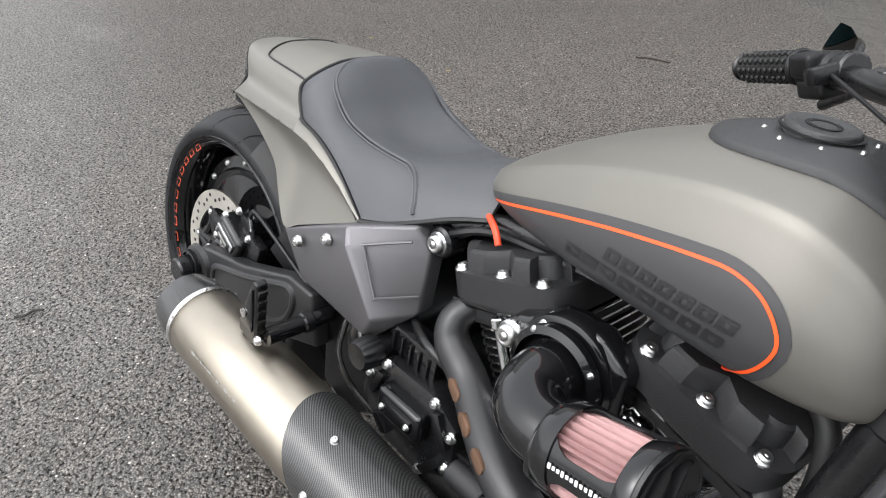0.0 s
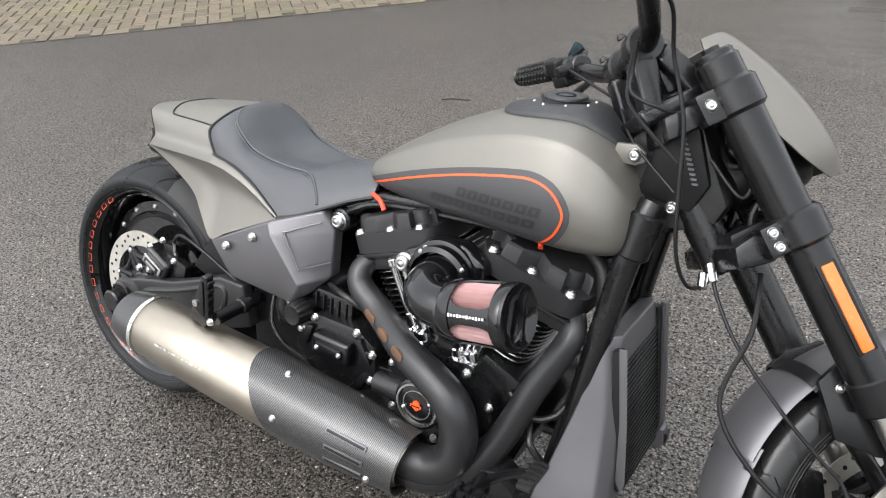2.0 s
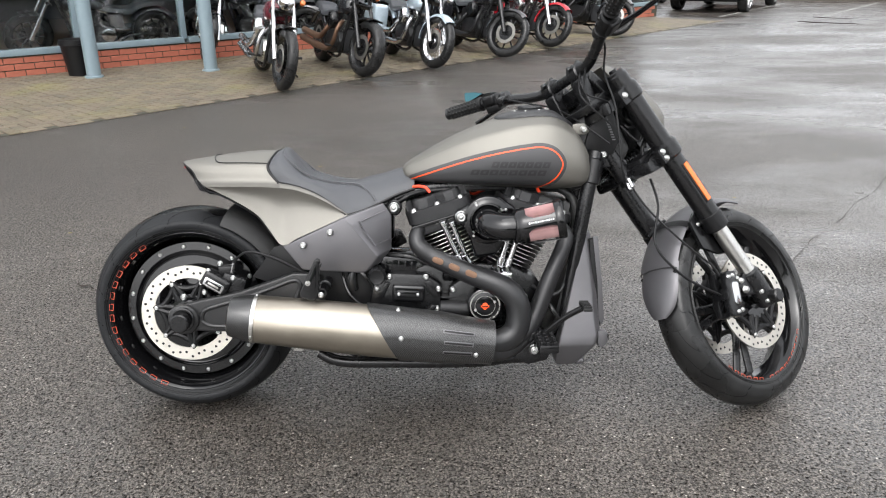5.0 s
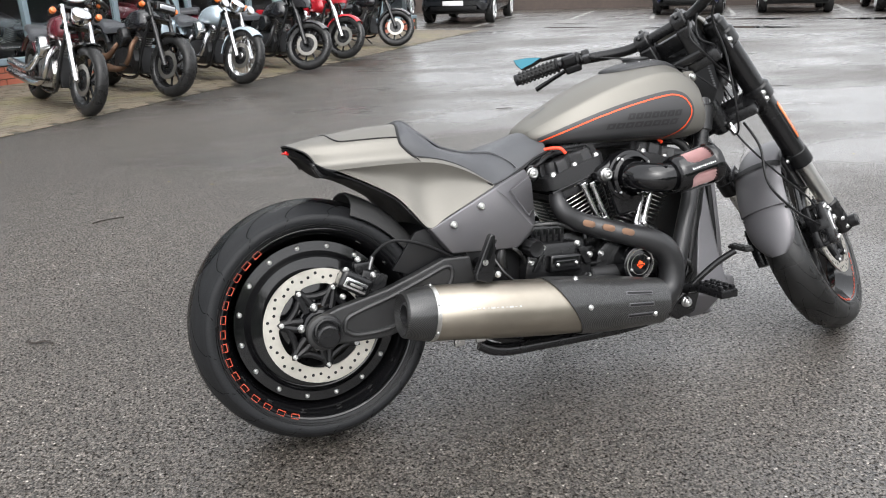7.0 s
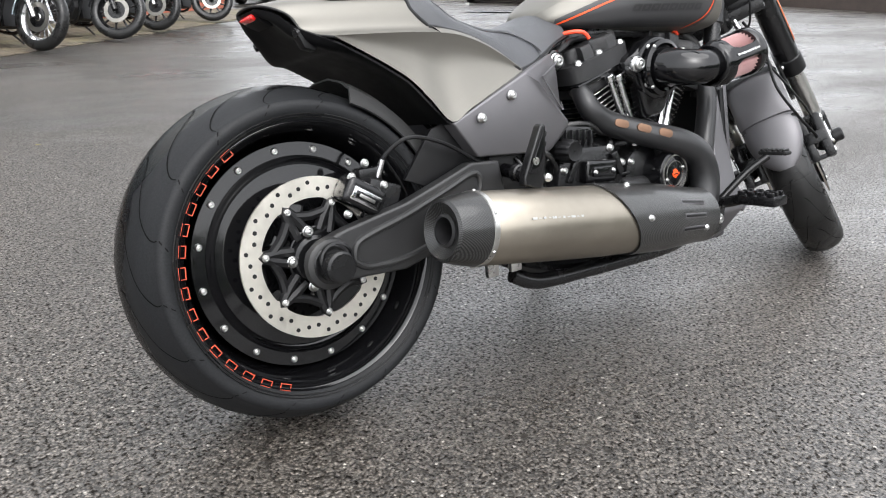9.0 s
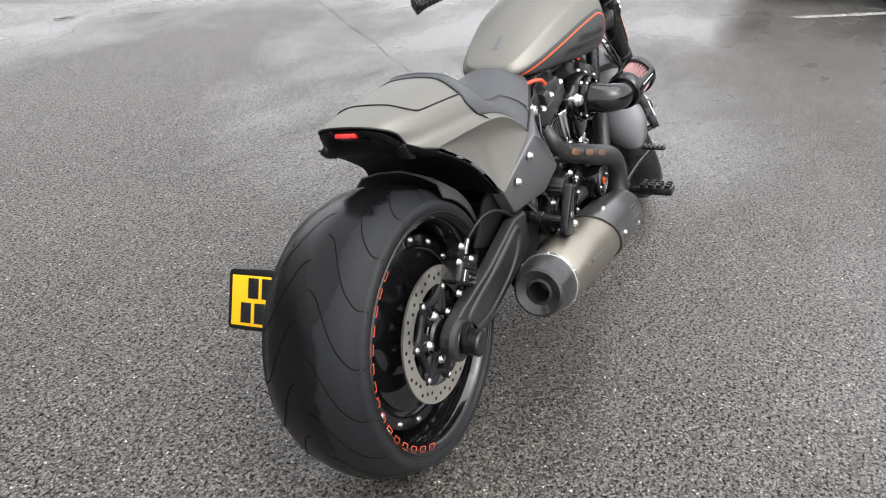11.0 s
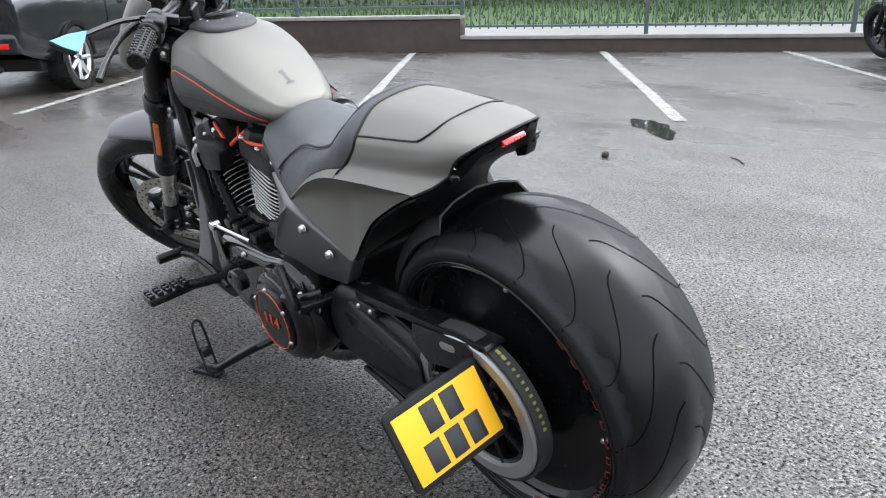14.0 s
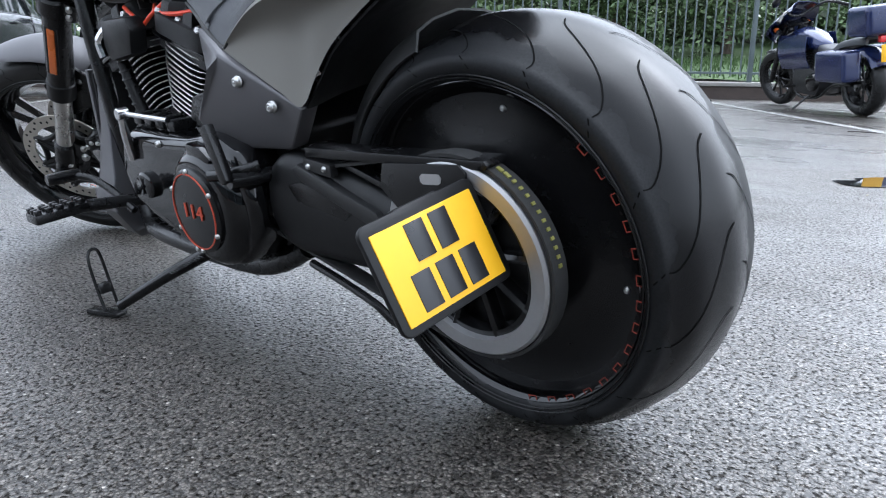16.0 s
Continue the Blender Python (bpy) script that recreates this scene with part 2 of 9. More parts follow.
def asphalt():
    """Damp car-park asphalt: stones of several sizes in dark binder, pits with painted shade, a few pale chips, wet and
    dry streaks.
    """
    m, t, b = nodes_of("damp_asphalt")
    tc = t.nodes.new("ShaderNodeTexCoord")

    def voronoi(scale):
        v = t.nodes.new("ShaderNodeTexVoronoi")
        v.inputs["Scale"].default_value = scale
        t.links.new(tc.outputs["Object"], v.inputs["Vector"])
        c = t.nodes.new("ShaderNodeSeparateColor")
        t.links.new(v.outputs["Color"], c.inputs["Color"])
        return v, c

    def product(p, q):
        x = t.nodes.new("ShaderNodeMix")
        x.data_type, x.blend_type = "RGBA", "MULTIPLY"
        x.inputs["Factor"].default_value = 1.0
        t.links.new(p, x.inputs["A"])
        t.links.new(q, x.inputs["B"])
        return x.outputs["Result"]

    v, sep = voronoi(175.0)
    stone = ramp(t, sep.outputs["Red"], [(0.0, (0.030, 0.0252, 0.0205)), (0.5, (0.078, 0.0668, 0.0555)), (0.86, (0.125, 0.109, 0.092)), (0.990, (0.18, 0.16, 0.138)), (0.997, (0.46, 0.43, 0.385))])
    # open pits between groups of stones, their shade put into the colour
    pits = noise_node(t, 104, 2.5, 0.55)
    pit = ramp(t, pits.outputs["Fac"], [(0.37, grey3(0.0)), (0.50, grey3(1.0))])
    pit_shade = ramp(t, pit.outputs["Color"], [(0.0, grey3(0.42)), (1.0, grey3(1.10))])
    # dark binder round each stone, with crevice shade in colour and gloss
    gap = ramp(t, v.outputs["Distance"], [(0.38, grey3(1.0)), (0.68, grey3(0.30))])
    big = noise_node(t, 0.5, 6, 0.65)
    place = t.nodes.new("ShaderNodeMapping")
    place.inputs["Location"].default_value = (3.7, -2.2, 0.0)
    t.links.new(tc.outputs["Object"], place.inputs["Vector"])
    t.links.new(place.outputs["Vector"], big.inputs["Vector"])
    tint = ramp(t, big.outputs["Fac"], [(0.36, grey3(0.88)), (0.64, grey3(1.20))])
    clump = noise_node(t, 24, 4, 0.7)
    patchy = ramp(t, clump.outputs["Fac"], [(0.36, grey3(0.78)), (0.64, grey3(1.24))])
    col = product(product(product(product(stone.outputs["Color"], gap.outputs["Color"]), pit_shade.outputs["Color"]), tint.outputs["Color"]), patchy.outputs["Color"])
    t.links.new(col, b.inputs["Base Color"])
    mp = t.nodes.new("ShaderNodeMapping")
    mp.inputs["Location"].default_value = (5.3, 1.9, 0.0)
    mp.inputs["Rotation"].default_value = (0, 0, 0.78)
    mp.inputs["Scale"].default_value = (0.62, 1.2, 1.0)
    t.links.new(tc.outputs["Object"], mp.inputs["Vector"])
    wet = t.nodes.new("ShaderNodeTexNoise")
    wet.inputs["Scale"].default_value, wet.inputs["Detail"].default_value, wet.inputs["Roughness"].default_value = 0.62, 6.0, 0.58
    t.links.new(mp.outputs["Vector"], wet.inputs["Vector"])
    # a drier stretch beside the motorcycle
    off = t.nodes.new("ShaderNodeVectorMath")
    off.operation = "DISTANCE"
    off.inputs[1].default_value = (-1.4, 2.6, 0.0)
    t.links.new(tc.outputs["Object"], off.inputs[0])
    dry = ramp(t, off.outputs["Value"], [(0.0, grey3(0.26)), (1.0, grey3(0.0))])
    far = t.nodes.new("ShaderNodeMath")
    far.operation = "MULTIPLY"
    far.inputs[1].default_value = 1 / 4.2
    t.links.new(off.outputs["Value"], far.inputs[0])
    t.links.new(far.outputs[0], dry.inputs["Fac"])
    wetness = t.nodes.new("ShaderNodeMath")
    wetness.operation = "SUBTRACT"
    t.links.new(wet.outputs["Fac"], wetness.inputs[0])
    t.links.new(dry.outputs["Color"], wetness.inputs[1])
    damp = wetness.outputs[0]
    rr = ramp(t, damp, [(0.38, grey3(0.42)), (0.56, grey3(0.26)), (0.70, grey3(0.14))])
    wob = t.nodes.new("ShaderNodeMath")
    wob.operation = "MULTIPLY_ADD"
    wob.inputs[1].default_value = 0.2
    t.links.new(sep.outputs["Green"], wob.inputs[0])
    t.links.new(rr.outputs["Color"], wob.inputs[2])
    t.links.new(wob.outputs[0], b.inputs["Roughness"])
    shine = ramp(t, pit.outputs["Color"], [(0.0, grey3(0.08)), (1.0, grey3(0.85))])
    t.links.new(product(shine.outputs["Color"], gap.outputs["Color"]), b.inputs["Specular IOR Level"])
    film = ramp(t, damp, [(0.40, grey3(0.45)), (0.58, grey3(1.0))])
    t.links.new(product(film.outputs["Color"], ramp(t, pit.outputs["Color"], [(0.0, grey3(0.12)), (1.0, grey3(1.0))]).outputs["Color"]), b.inputs["Coat Weight"])
    cr = ramp(t, damp, [(0.40, grey3(0.40)), (0.54, grey3(0.28)), (0.66, grey3(0.15))])
    t.links.new(cr.outputs["Color"], b.inputs["Coat Roughness"])
    b.inputs["Coat IOR"].default_value = 1.5
    dome = ramp(t, v.outputs["Distance"], [(0.0, grey3(1.0)), (0.3, grey3(0.86)), (0.7, grey3(0.0))])
    rel = ramp(t, damp, [(0.50, grey3(0.8)), (0.68, grey3(0.45))])
    bp = t.nodes.new("ShaderNodeBump")
    bp.inputs["Distance"].default_value = 0.003
    t.links.new(rel.outputs["Color"], bp.inputs["Strength"])
    t.links.new(dome.outputs["Color"], bp.inputs["Height"])
    b2 = t.nodes.new("ShaderNodeBump")
    b2.inputs["Strength"].default_value, b2.inputs["Distance"].default_value = 0.6, 0.004
    t.links.new(pit.outputs["Color"], b2.inputs["Height"])
    t.links.new(bp.outputs["Normal"], b2.inputs["Normal"])
    t.links.new(b2.outputs["Normal"], b.inputs["Normal"])
    # standing film: flatter than the stones where it is wettest
    flat = ramp(t, damp, [(0.42, grey3(0.5)), (0.60, grey3(0.14))])
    b3 = t.nodes.new("ShaderNodeBump")
    b3.inputs["Distance"].default_value = 0.004
    t.links.new(flat.outputs["Color"], b3.inputs["Strength"])
    t.links.new(pit.outputs["Color"], b3.inputs["Height"])
    t.links.new(b3.outputs["Normal"], b.inputs["Coat Normal"])
    return m


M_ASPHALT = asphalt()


def glass(name, tint=(0.9, 0.95, 0.95), rough=0.02):
    m, t, b = nodes_of(name)
    b.inputs["Base Color"].default_value = (*tint, 1)
    b.inputs["Roughness"].default_value = rough
    b.inputs["Transmission Weight"].default_value = 1.0
    b.inputs["IOR"].default_value = 1.45
    return m


M_GLASS = glass("showroom_glass")
M_CARGLASS = mat("dark_car_glass", (0.015, 0.018, 0.02), 0.05, 0.0, rough_var=0.02, coat=0.5)
M_LAMPGLASS = mat("clear_lamp_lens", (0.6, 0.62, 0.65), 0.1, 0.7, rough_var=0.05)

M_LED = mat("lit_red_led", (0.5, 0.01, 0.01), 0.3)
M_LED.node_tree.nodes["Principled BSDF"].inputs["Emission Color"].default_value = (1.0, 0.05, 0.05, 1)
M_LED.node_tree.nodes["Principled BSDF"].inputs["Emission Strength"].default_value = 0.08

# ---- building helpers ----
def B():
    return bmesh.new()


def upper(parent):
    """A thing has parts and sub-parts, and nothing below them."""
    while parent is not None and parent.parent is not None and parent.parent.parent is not None:
        parent = parent.parent
    return parent


def part(name, bm, material, parent, label="", smooth=40):
    me = bpy.data.meshes.new(name)
    if smooth:
        bmesh.ops.recalc_face_normals(bm, faces=bm.faces[:])
        lim = radians(smooth)
        for f in bm.faces:
            f.smooth = True
        for e in bm.edges:
            if len(e.link_faces) == 2 and e.calc_face_angle(0.0) > lim:
                e.smooth = False
    bm.to_mesh(me)
    bm.free()
    if material:
        me.materials.append(material)
    ob = new(name, me)
    ob.parent = upper(parent)
    if label:
        ob["label"] = label
    return ob


def thing(name, m=None, label="", category="", group="", kind=""):
    ob = new(name)
    if m is not None:
        ob.matrix_world = m
    return tagged(ob, label, category, group, kind)


def bevel(bm, width, seg=2, angle=30, edges=None):
    es = [e for e in (edges or bm.edges) if len(e.link_faces) == 2 and e.calc_face_angle(0) > radians(angle)]
    if es and width > 0:
        bmesh.ops.bevel(bm, geom=es, offset=width, segments=seg, affect="EDGES", profile=0.6, clamp_overlap=True)
    return bm


def box(bm, c, s, m=None, bev=0.0, seg=2):
    own = B()
    bmesh.ops.create_cube(own, size=1.0)
    bmesh.ops.scale(own, vec=s, verts=own.verts)
    bevel(own, bev, seg)
    mm = Matrix.Translation(c) @ (m or Matrix())
    add(bm, own, mm)
    return bm


def add(bm, own, mm=None):
    """Joins own into bm."""
    vs = {}
    for v in own.verts:
        vs[v] = bm.verts.new((mm @ v.co) if mm else v.co)
    for f in own.faces:
        try:
            bm.faces.new([vs[v] for v in f.verts])
        except ValueError:
            pass
    own.free()
    return bm


def frame_of(d):
    d = Vector(d).normalized()
    a = Vector((0, 0, 1)) if abs(d.z) < 0.9 else Vector((1, 0, 0))
    x = a.cross(d).normalized()
    return x, d.cross(x)


def ring(bm, c, x, y, r, n, r2=None):
    return [bm.verts.new(Vector(c) + x * (r * math.cos(2 * math.pi * k / n)) + y * ((r2 or r) * math.sin(2 * math.pi * k / n))) for k in range(n)]


def bridge(bm, a, b, closed=True):
    n = len(a)
    for k in range(n if closed else n - 1):
        j = (k + 1) % n
        bm.faces.new((a[k], a[j], b[j], b[k]))


def cyl(bm, p0, p1, r0, r1=None, n=20, bev=0.0):
    p0, p1 = Vector(p0), Vector(p1)
    r1 = r0 if r1 is None else r1
    d = (p1 - p0).normalized()
    x, y = frame_of(d)
    prof = [(p0, r0), (p1, r1)] if not bev else [(p0, r0 - bev), (p0 + d * bev, r0), (p1 - d * bev, r1), (p1, r1 - bev)]
    rings = [ring(bm, c, x, y, r, n) for c, r in prof]
    for a, b in zip(rings, rings[1:]):
        bridge(bm, a, b)
    bm.faces.new(rings[0][::-1])
    bm.faces.new(rings[-1])
    return bm


def spline(pts, per=6):
    pts = [Vector(p) for p in pts]
    if len(pts) < 3:
        return pts
    out = []
    for i in range(len(pts) - 1):
        p0, p1, p2, p3 = pts[max(i - 1, 0)], pts[i], pts[i + 1], pts[min(i + 2, len(pts) - 1)]
        for k in range(per):
            t = k / per
            out.append(0.5 * ((2 * p1) + (p2 - p0) * t + (2 * p0 - 5 * p1 + 4 * p2 - p3) * t * t + (3 * p1 - p0 - 3 * p2 + p3) * t ** 3))
    return out + [pts[-1]]


def tube(bm, pts, r, n=12, per=6, flat=1.0, radii=None):
    """A pipe along a smooth line; radii: one for each given point."""
    line = spline(pts, per)
    rr = [r] * len(line)
    if radii:
        ks = np.linspace(0, len(pts) - 1, len(line))
        rr = list(np.interp(ks, range(len(pts)), radii))
    x = None
    rings = []
    for i, p in enumerate(line):
        d = (line[min(i + 1, len(line) - 1)] - line[max(i - 1, 0)]).normalized()
        if x is None:
            x, y = frame_of(d)
        else:
            x = (x - d * x.dot(d)).normalized()
            y = d.cross(x)
        rings.append(ring(bm, p, x, y, rr[i], n, rr[i] * flat))
    for a, b in zip(rings, rings[1:]):
        bridge(bm, a, b)
    bm.faces.new(rings[0][::-1])
    bm.faces.new(rings[-1])
    return bm


def lathe(bm, prof, n=48, m=None, closed=False, a0=0.0, a1=2 * math.pi):
    """Turns (radius, y) points round the y axis."""
    full = abs(a1 - a0 - 2 * math.pi) < 1e-6
    rings = []
    for k in range(n if full else n + 1):
        a = a0 + (a1 - a0) * k / n
        row = []
        for r, y in prof:
            p = Vector((r * math.cos(a), y, r * math.sin(a)))
            row.append(bm.verts.new(m @ p if m else p))
        rings.append(row)
    pairs = list(zip(rings, rings[1:])) + ([(rings[-1], rings[0])] if full else [])
    for a, b in pairs:
        bridge(bm, a, b, closed)
    return bm


def prism(bm, outline, y0, y1, bev=0.0, m=None, seg=2):
    """A plate: an outline of (x, z) pulled from y0 to y1."""
    own = B()
    a = [own.verts.new((x, y0, z)) for x, z in outline]
    b = [own.verts.new((x, y1, z)) for x, z in outline]
    own.faces.new(a)
    own.faces.new(b[::-1])
    for k in range(len(a)):
        j = (k + 1) % len(a)
        own.faces.new((a[k], b[k], b[j], a[j]))
    bmesh.ops.recalc_face_normals(own, faces=own.faces[:])
    bevel(own, bev, seg)
    return add(bm, own, m)


def grid_loft(bm, rows, per_u=5, per_v=4, closed_v=False, caps=False):
    """A smooth skin through rows of points."""
    dense = [spline(r, per_v) for r in rows]
    cols = [spline([d[j] for d in dense], per_u) for j in range(len(dense[0]))]
    verts = [[bm.verts.new(p) for p in c] for c in cols]
    for a, b in zip(verts, verts[1:]):
        bridge(bm, a, b, False)
    if closed_v:
        bridge(bm, verts[-1], verts[0], False)
    if caps:
        bm.faces.new([v[0] for v in verts])
        bm.faces.new([v[-1] for v in verts][::-1])
    return cols


def thicken(bm, t):
    """Gives an open skin a thickness."""
    bmesh.ops.recalc_face_normals(bm, faces=bm.faces[:])
    bmesh.ops.solidify(bm, geom=bm.faces[:], thickness=t)
    return bm


def bolt_mesh(name, r=0.008, h=0.006):
    """A domed hexagon-socket bolt head along -y, with a washer rim."""
    bm = B()
    lathe(bm, [(0.0001, -h), (r * 0.35, -h), (r * 0.4, -h * 0.55), (r * 0.52, -h), (r * 0.8, -h * 0.85), (r, -h * 0.3), (r, 0), (r * 1.15, 0), (r * 1.15, 0.004)], 12)
    me = bpy.data.meshes.new(name)
    bmesh.ops.recalc_face_normals(bm, faces=bm.faces[:])
    for f in bm.faces:
        f.smooth = True
    bm.to_mesh(me)
    bm.free()
    return me


BOLT = bolt_mesh("bolt")
BOLT.materials.append(M_ZINC)
BOLTBLK = bolt_mesh("bolt_black")
BOLTBLK.materials.append(M_SATBLK)


def bolt(parent, p, normal=(0, -1, 0), s=1.0, mesh=None, name="bolt"):
    ob = new(name, mesh or BOLT)
    q = Vector((0, -1, 0)).rotation_difference(Vector(normal).normalized())
    ob.parent = upper(parent)
    ob.matrix_local = Matrix.LocRotScale(Vector(p), q, (s, s, s))
    return ob


def text_mesh(s, size, depth):
    cu = bpy.data.curves.new("lettering", "FONT")
    cu.body, cu.size, cu.extrude = s, size, depth
    cu.align_x, cu.align_y = "CENTER", "CENTER"
    ob = bpy.data.objects.new("lettering", cu)
    scene.collection.objects.link(ob)
    me = bpy.data.meshes.new_from_object(ob.evaluated_get(bpy.context.evaluated_depsgraph_get()))
    bpy.data.objects.remove(ob)
    bpy.data.curves.remove(cu)
    return me

# ---- the motorcycle ----
BIKE = pose(0, 0, 0, 0, 0, -1.8) @ pose(0, 0, 0, -9.0, 0, 0)
bike = thing("motorcycle", BIKE, "bronze-grey power cruiser motorcycle leaning on its side stand on damp asphalt", "motorcycle")
RC = Vector((0.004, 0.0, 0.321))  # rear axle
# the wheel, tail and seat lean a little further than the frame's own axes
LEAN = Matrix.Translation((0, 0, 0.36)) @ Matrix.Rotation(radians(-3.5), 4, "X") @ Matrix.Translation((0, 0, -0.36))


def leaned(bm):
    for v in bm.verts:
        v.co = LEAN @ v.co
    return bm


def across(p):
    """The same place on the other side of the leaning middle plane."""
    q = LEAN.inverted() @ Vector(p)
    return LEAN @ Vector((q.x, -q.y, q.z))


def mirror(p):
    return Vector((p[0], -p[1], p[2]))


def tyre(parent, m, r_out, r_bead, half, name="tyre", rows=18, label="", grooves=1):
    """A tyre with a rounded crown, curved sidewalls and angled tread grooves, whose shade is drawn as dark strips laid
    on the surface.
    """
    prof = [(r_bead, -half * 0.88), (r_bead + 0.005, -half * 0.925), (r_bead + (r_out - r_bead) * 0.30, -half * 0.99), (r_bead + (r_out - r_bead) * 0.48, -half * 0.965),
            (r_out - min(half * 0.36, (r_out - r_bead) * 0.42), -half * 0.86), (r_out - min(half * 0.17, (r_out - r_bead) * 0.20), -half * 0.62), (r_out - half * 0.045, -half * 0.32), (r_out, 0)]
    prof = prof + [(r, -y) for r, y in prof[-2::-1]]
    smooth = [(p.x, p.y) for p in spline([Vector((r, y, 0)) for r, y in prof], 3)]
    bm = lathe(B(), smooth, 96, m)
    ob = part(name, bm, M_RUBBERWET if half > 0.1 else M_RUBBER, parent, label, 60)

    def surf(a, y, up=0.0):
        ys = [q[1] for q in smooth[4:-4]]
        rs = [q[0] for q in smooth[4:-4]]
        r = float(np.interp(y, ys, rs)) + up
        return m @ Vector((r * math.cos(a), y, r * math.sin(a)))
    for sgn in (-1, 1):
        for f in (0.10, 0.17):
            r, y = r_bead + (r_out - r_bead) * f, sgn * half * (0.935 + f * 0.26)
            part("sidewall_rib", lathe(B(), [(r - 0.0012, y), (r, y + sgn * 0.0016), (r + 0.0012, y)], 72, m), M_RUBBER, ob)
    # strips just above the rubber, near black for the shade inside grooves
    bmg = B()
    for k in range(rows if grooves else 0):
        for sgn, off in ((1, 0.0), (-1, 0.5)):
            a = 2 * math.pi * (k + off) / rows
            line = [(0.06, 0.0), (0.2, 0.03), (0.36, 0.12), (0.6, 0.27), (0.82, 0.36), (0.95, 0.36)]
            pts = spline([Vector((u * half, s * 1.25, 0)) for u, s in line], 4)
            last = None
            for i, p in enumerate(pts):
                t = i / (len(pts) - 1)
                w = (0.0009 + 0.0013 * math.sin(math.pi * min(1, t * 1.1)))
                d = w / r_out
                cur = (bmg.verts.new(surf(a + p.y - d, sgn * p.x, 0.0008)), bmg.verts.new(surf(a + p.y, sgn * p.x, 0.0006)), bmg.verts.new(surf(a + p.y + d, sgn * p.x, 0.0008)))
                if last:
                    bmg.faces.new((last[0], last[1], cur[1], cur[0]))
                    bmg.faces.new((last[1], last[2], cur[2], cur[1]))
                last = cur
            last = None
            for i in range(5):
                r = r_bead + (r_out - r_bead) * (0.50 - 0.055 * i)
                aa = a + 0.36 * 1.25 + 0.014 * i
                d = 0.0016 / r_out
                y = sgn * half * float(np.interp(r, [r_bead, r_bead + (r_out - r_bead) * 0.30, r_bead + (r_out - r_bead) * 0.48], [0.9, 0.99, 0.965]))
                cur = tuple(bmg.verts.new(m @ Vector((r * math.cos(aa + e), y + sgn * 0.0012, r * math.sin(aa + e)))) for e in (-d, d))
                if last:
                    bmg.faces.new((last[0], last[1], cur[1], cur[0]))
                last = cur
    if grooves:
        part("tread_groove", bmg, M_GROOVESHADE, ob, "angled tread grooves, their shade drawn as near-black strips", 30)["kind"] = "stuff"
    return ob


M_GROOVESHADE = mat("groove_shade_black", (0.0025, 0.0025, 0.0025), 0.9, spec=0.1)


def arc_marks(parent, m, r, y, angles, w, h, material, depth=0.0012, name="rim_mark", hollow=True, label=""):
    """Printed characters along a rim, each a plain outlined bar of its size."""
    for a in angles:
        bm = B()
        c = Matrix.Rotation(-a, 4, "Y") @ Matrix.Translation((r, y, 0))
        t = h * 0.11
        bars = [((-h / 2 + t / 2, 0, 0), (t, depth, w)), ((h / 2 - t / 2, 0, 0), (t, depth, w)), ((0, 0, -w / 2 + t / 2), (h, depth, t)), ((0, 0, w / 2 - t / 2), (h, depth, t))] if hollow else [((0, 0, 0), (h, depth, w))]
        for p, s in bars:
            box(bm, p, s)
        for v in bm.verts:
            v.co = m @ (c @ v.co)
        part(name, bm, material, parent, label, 0)


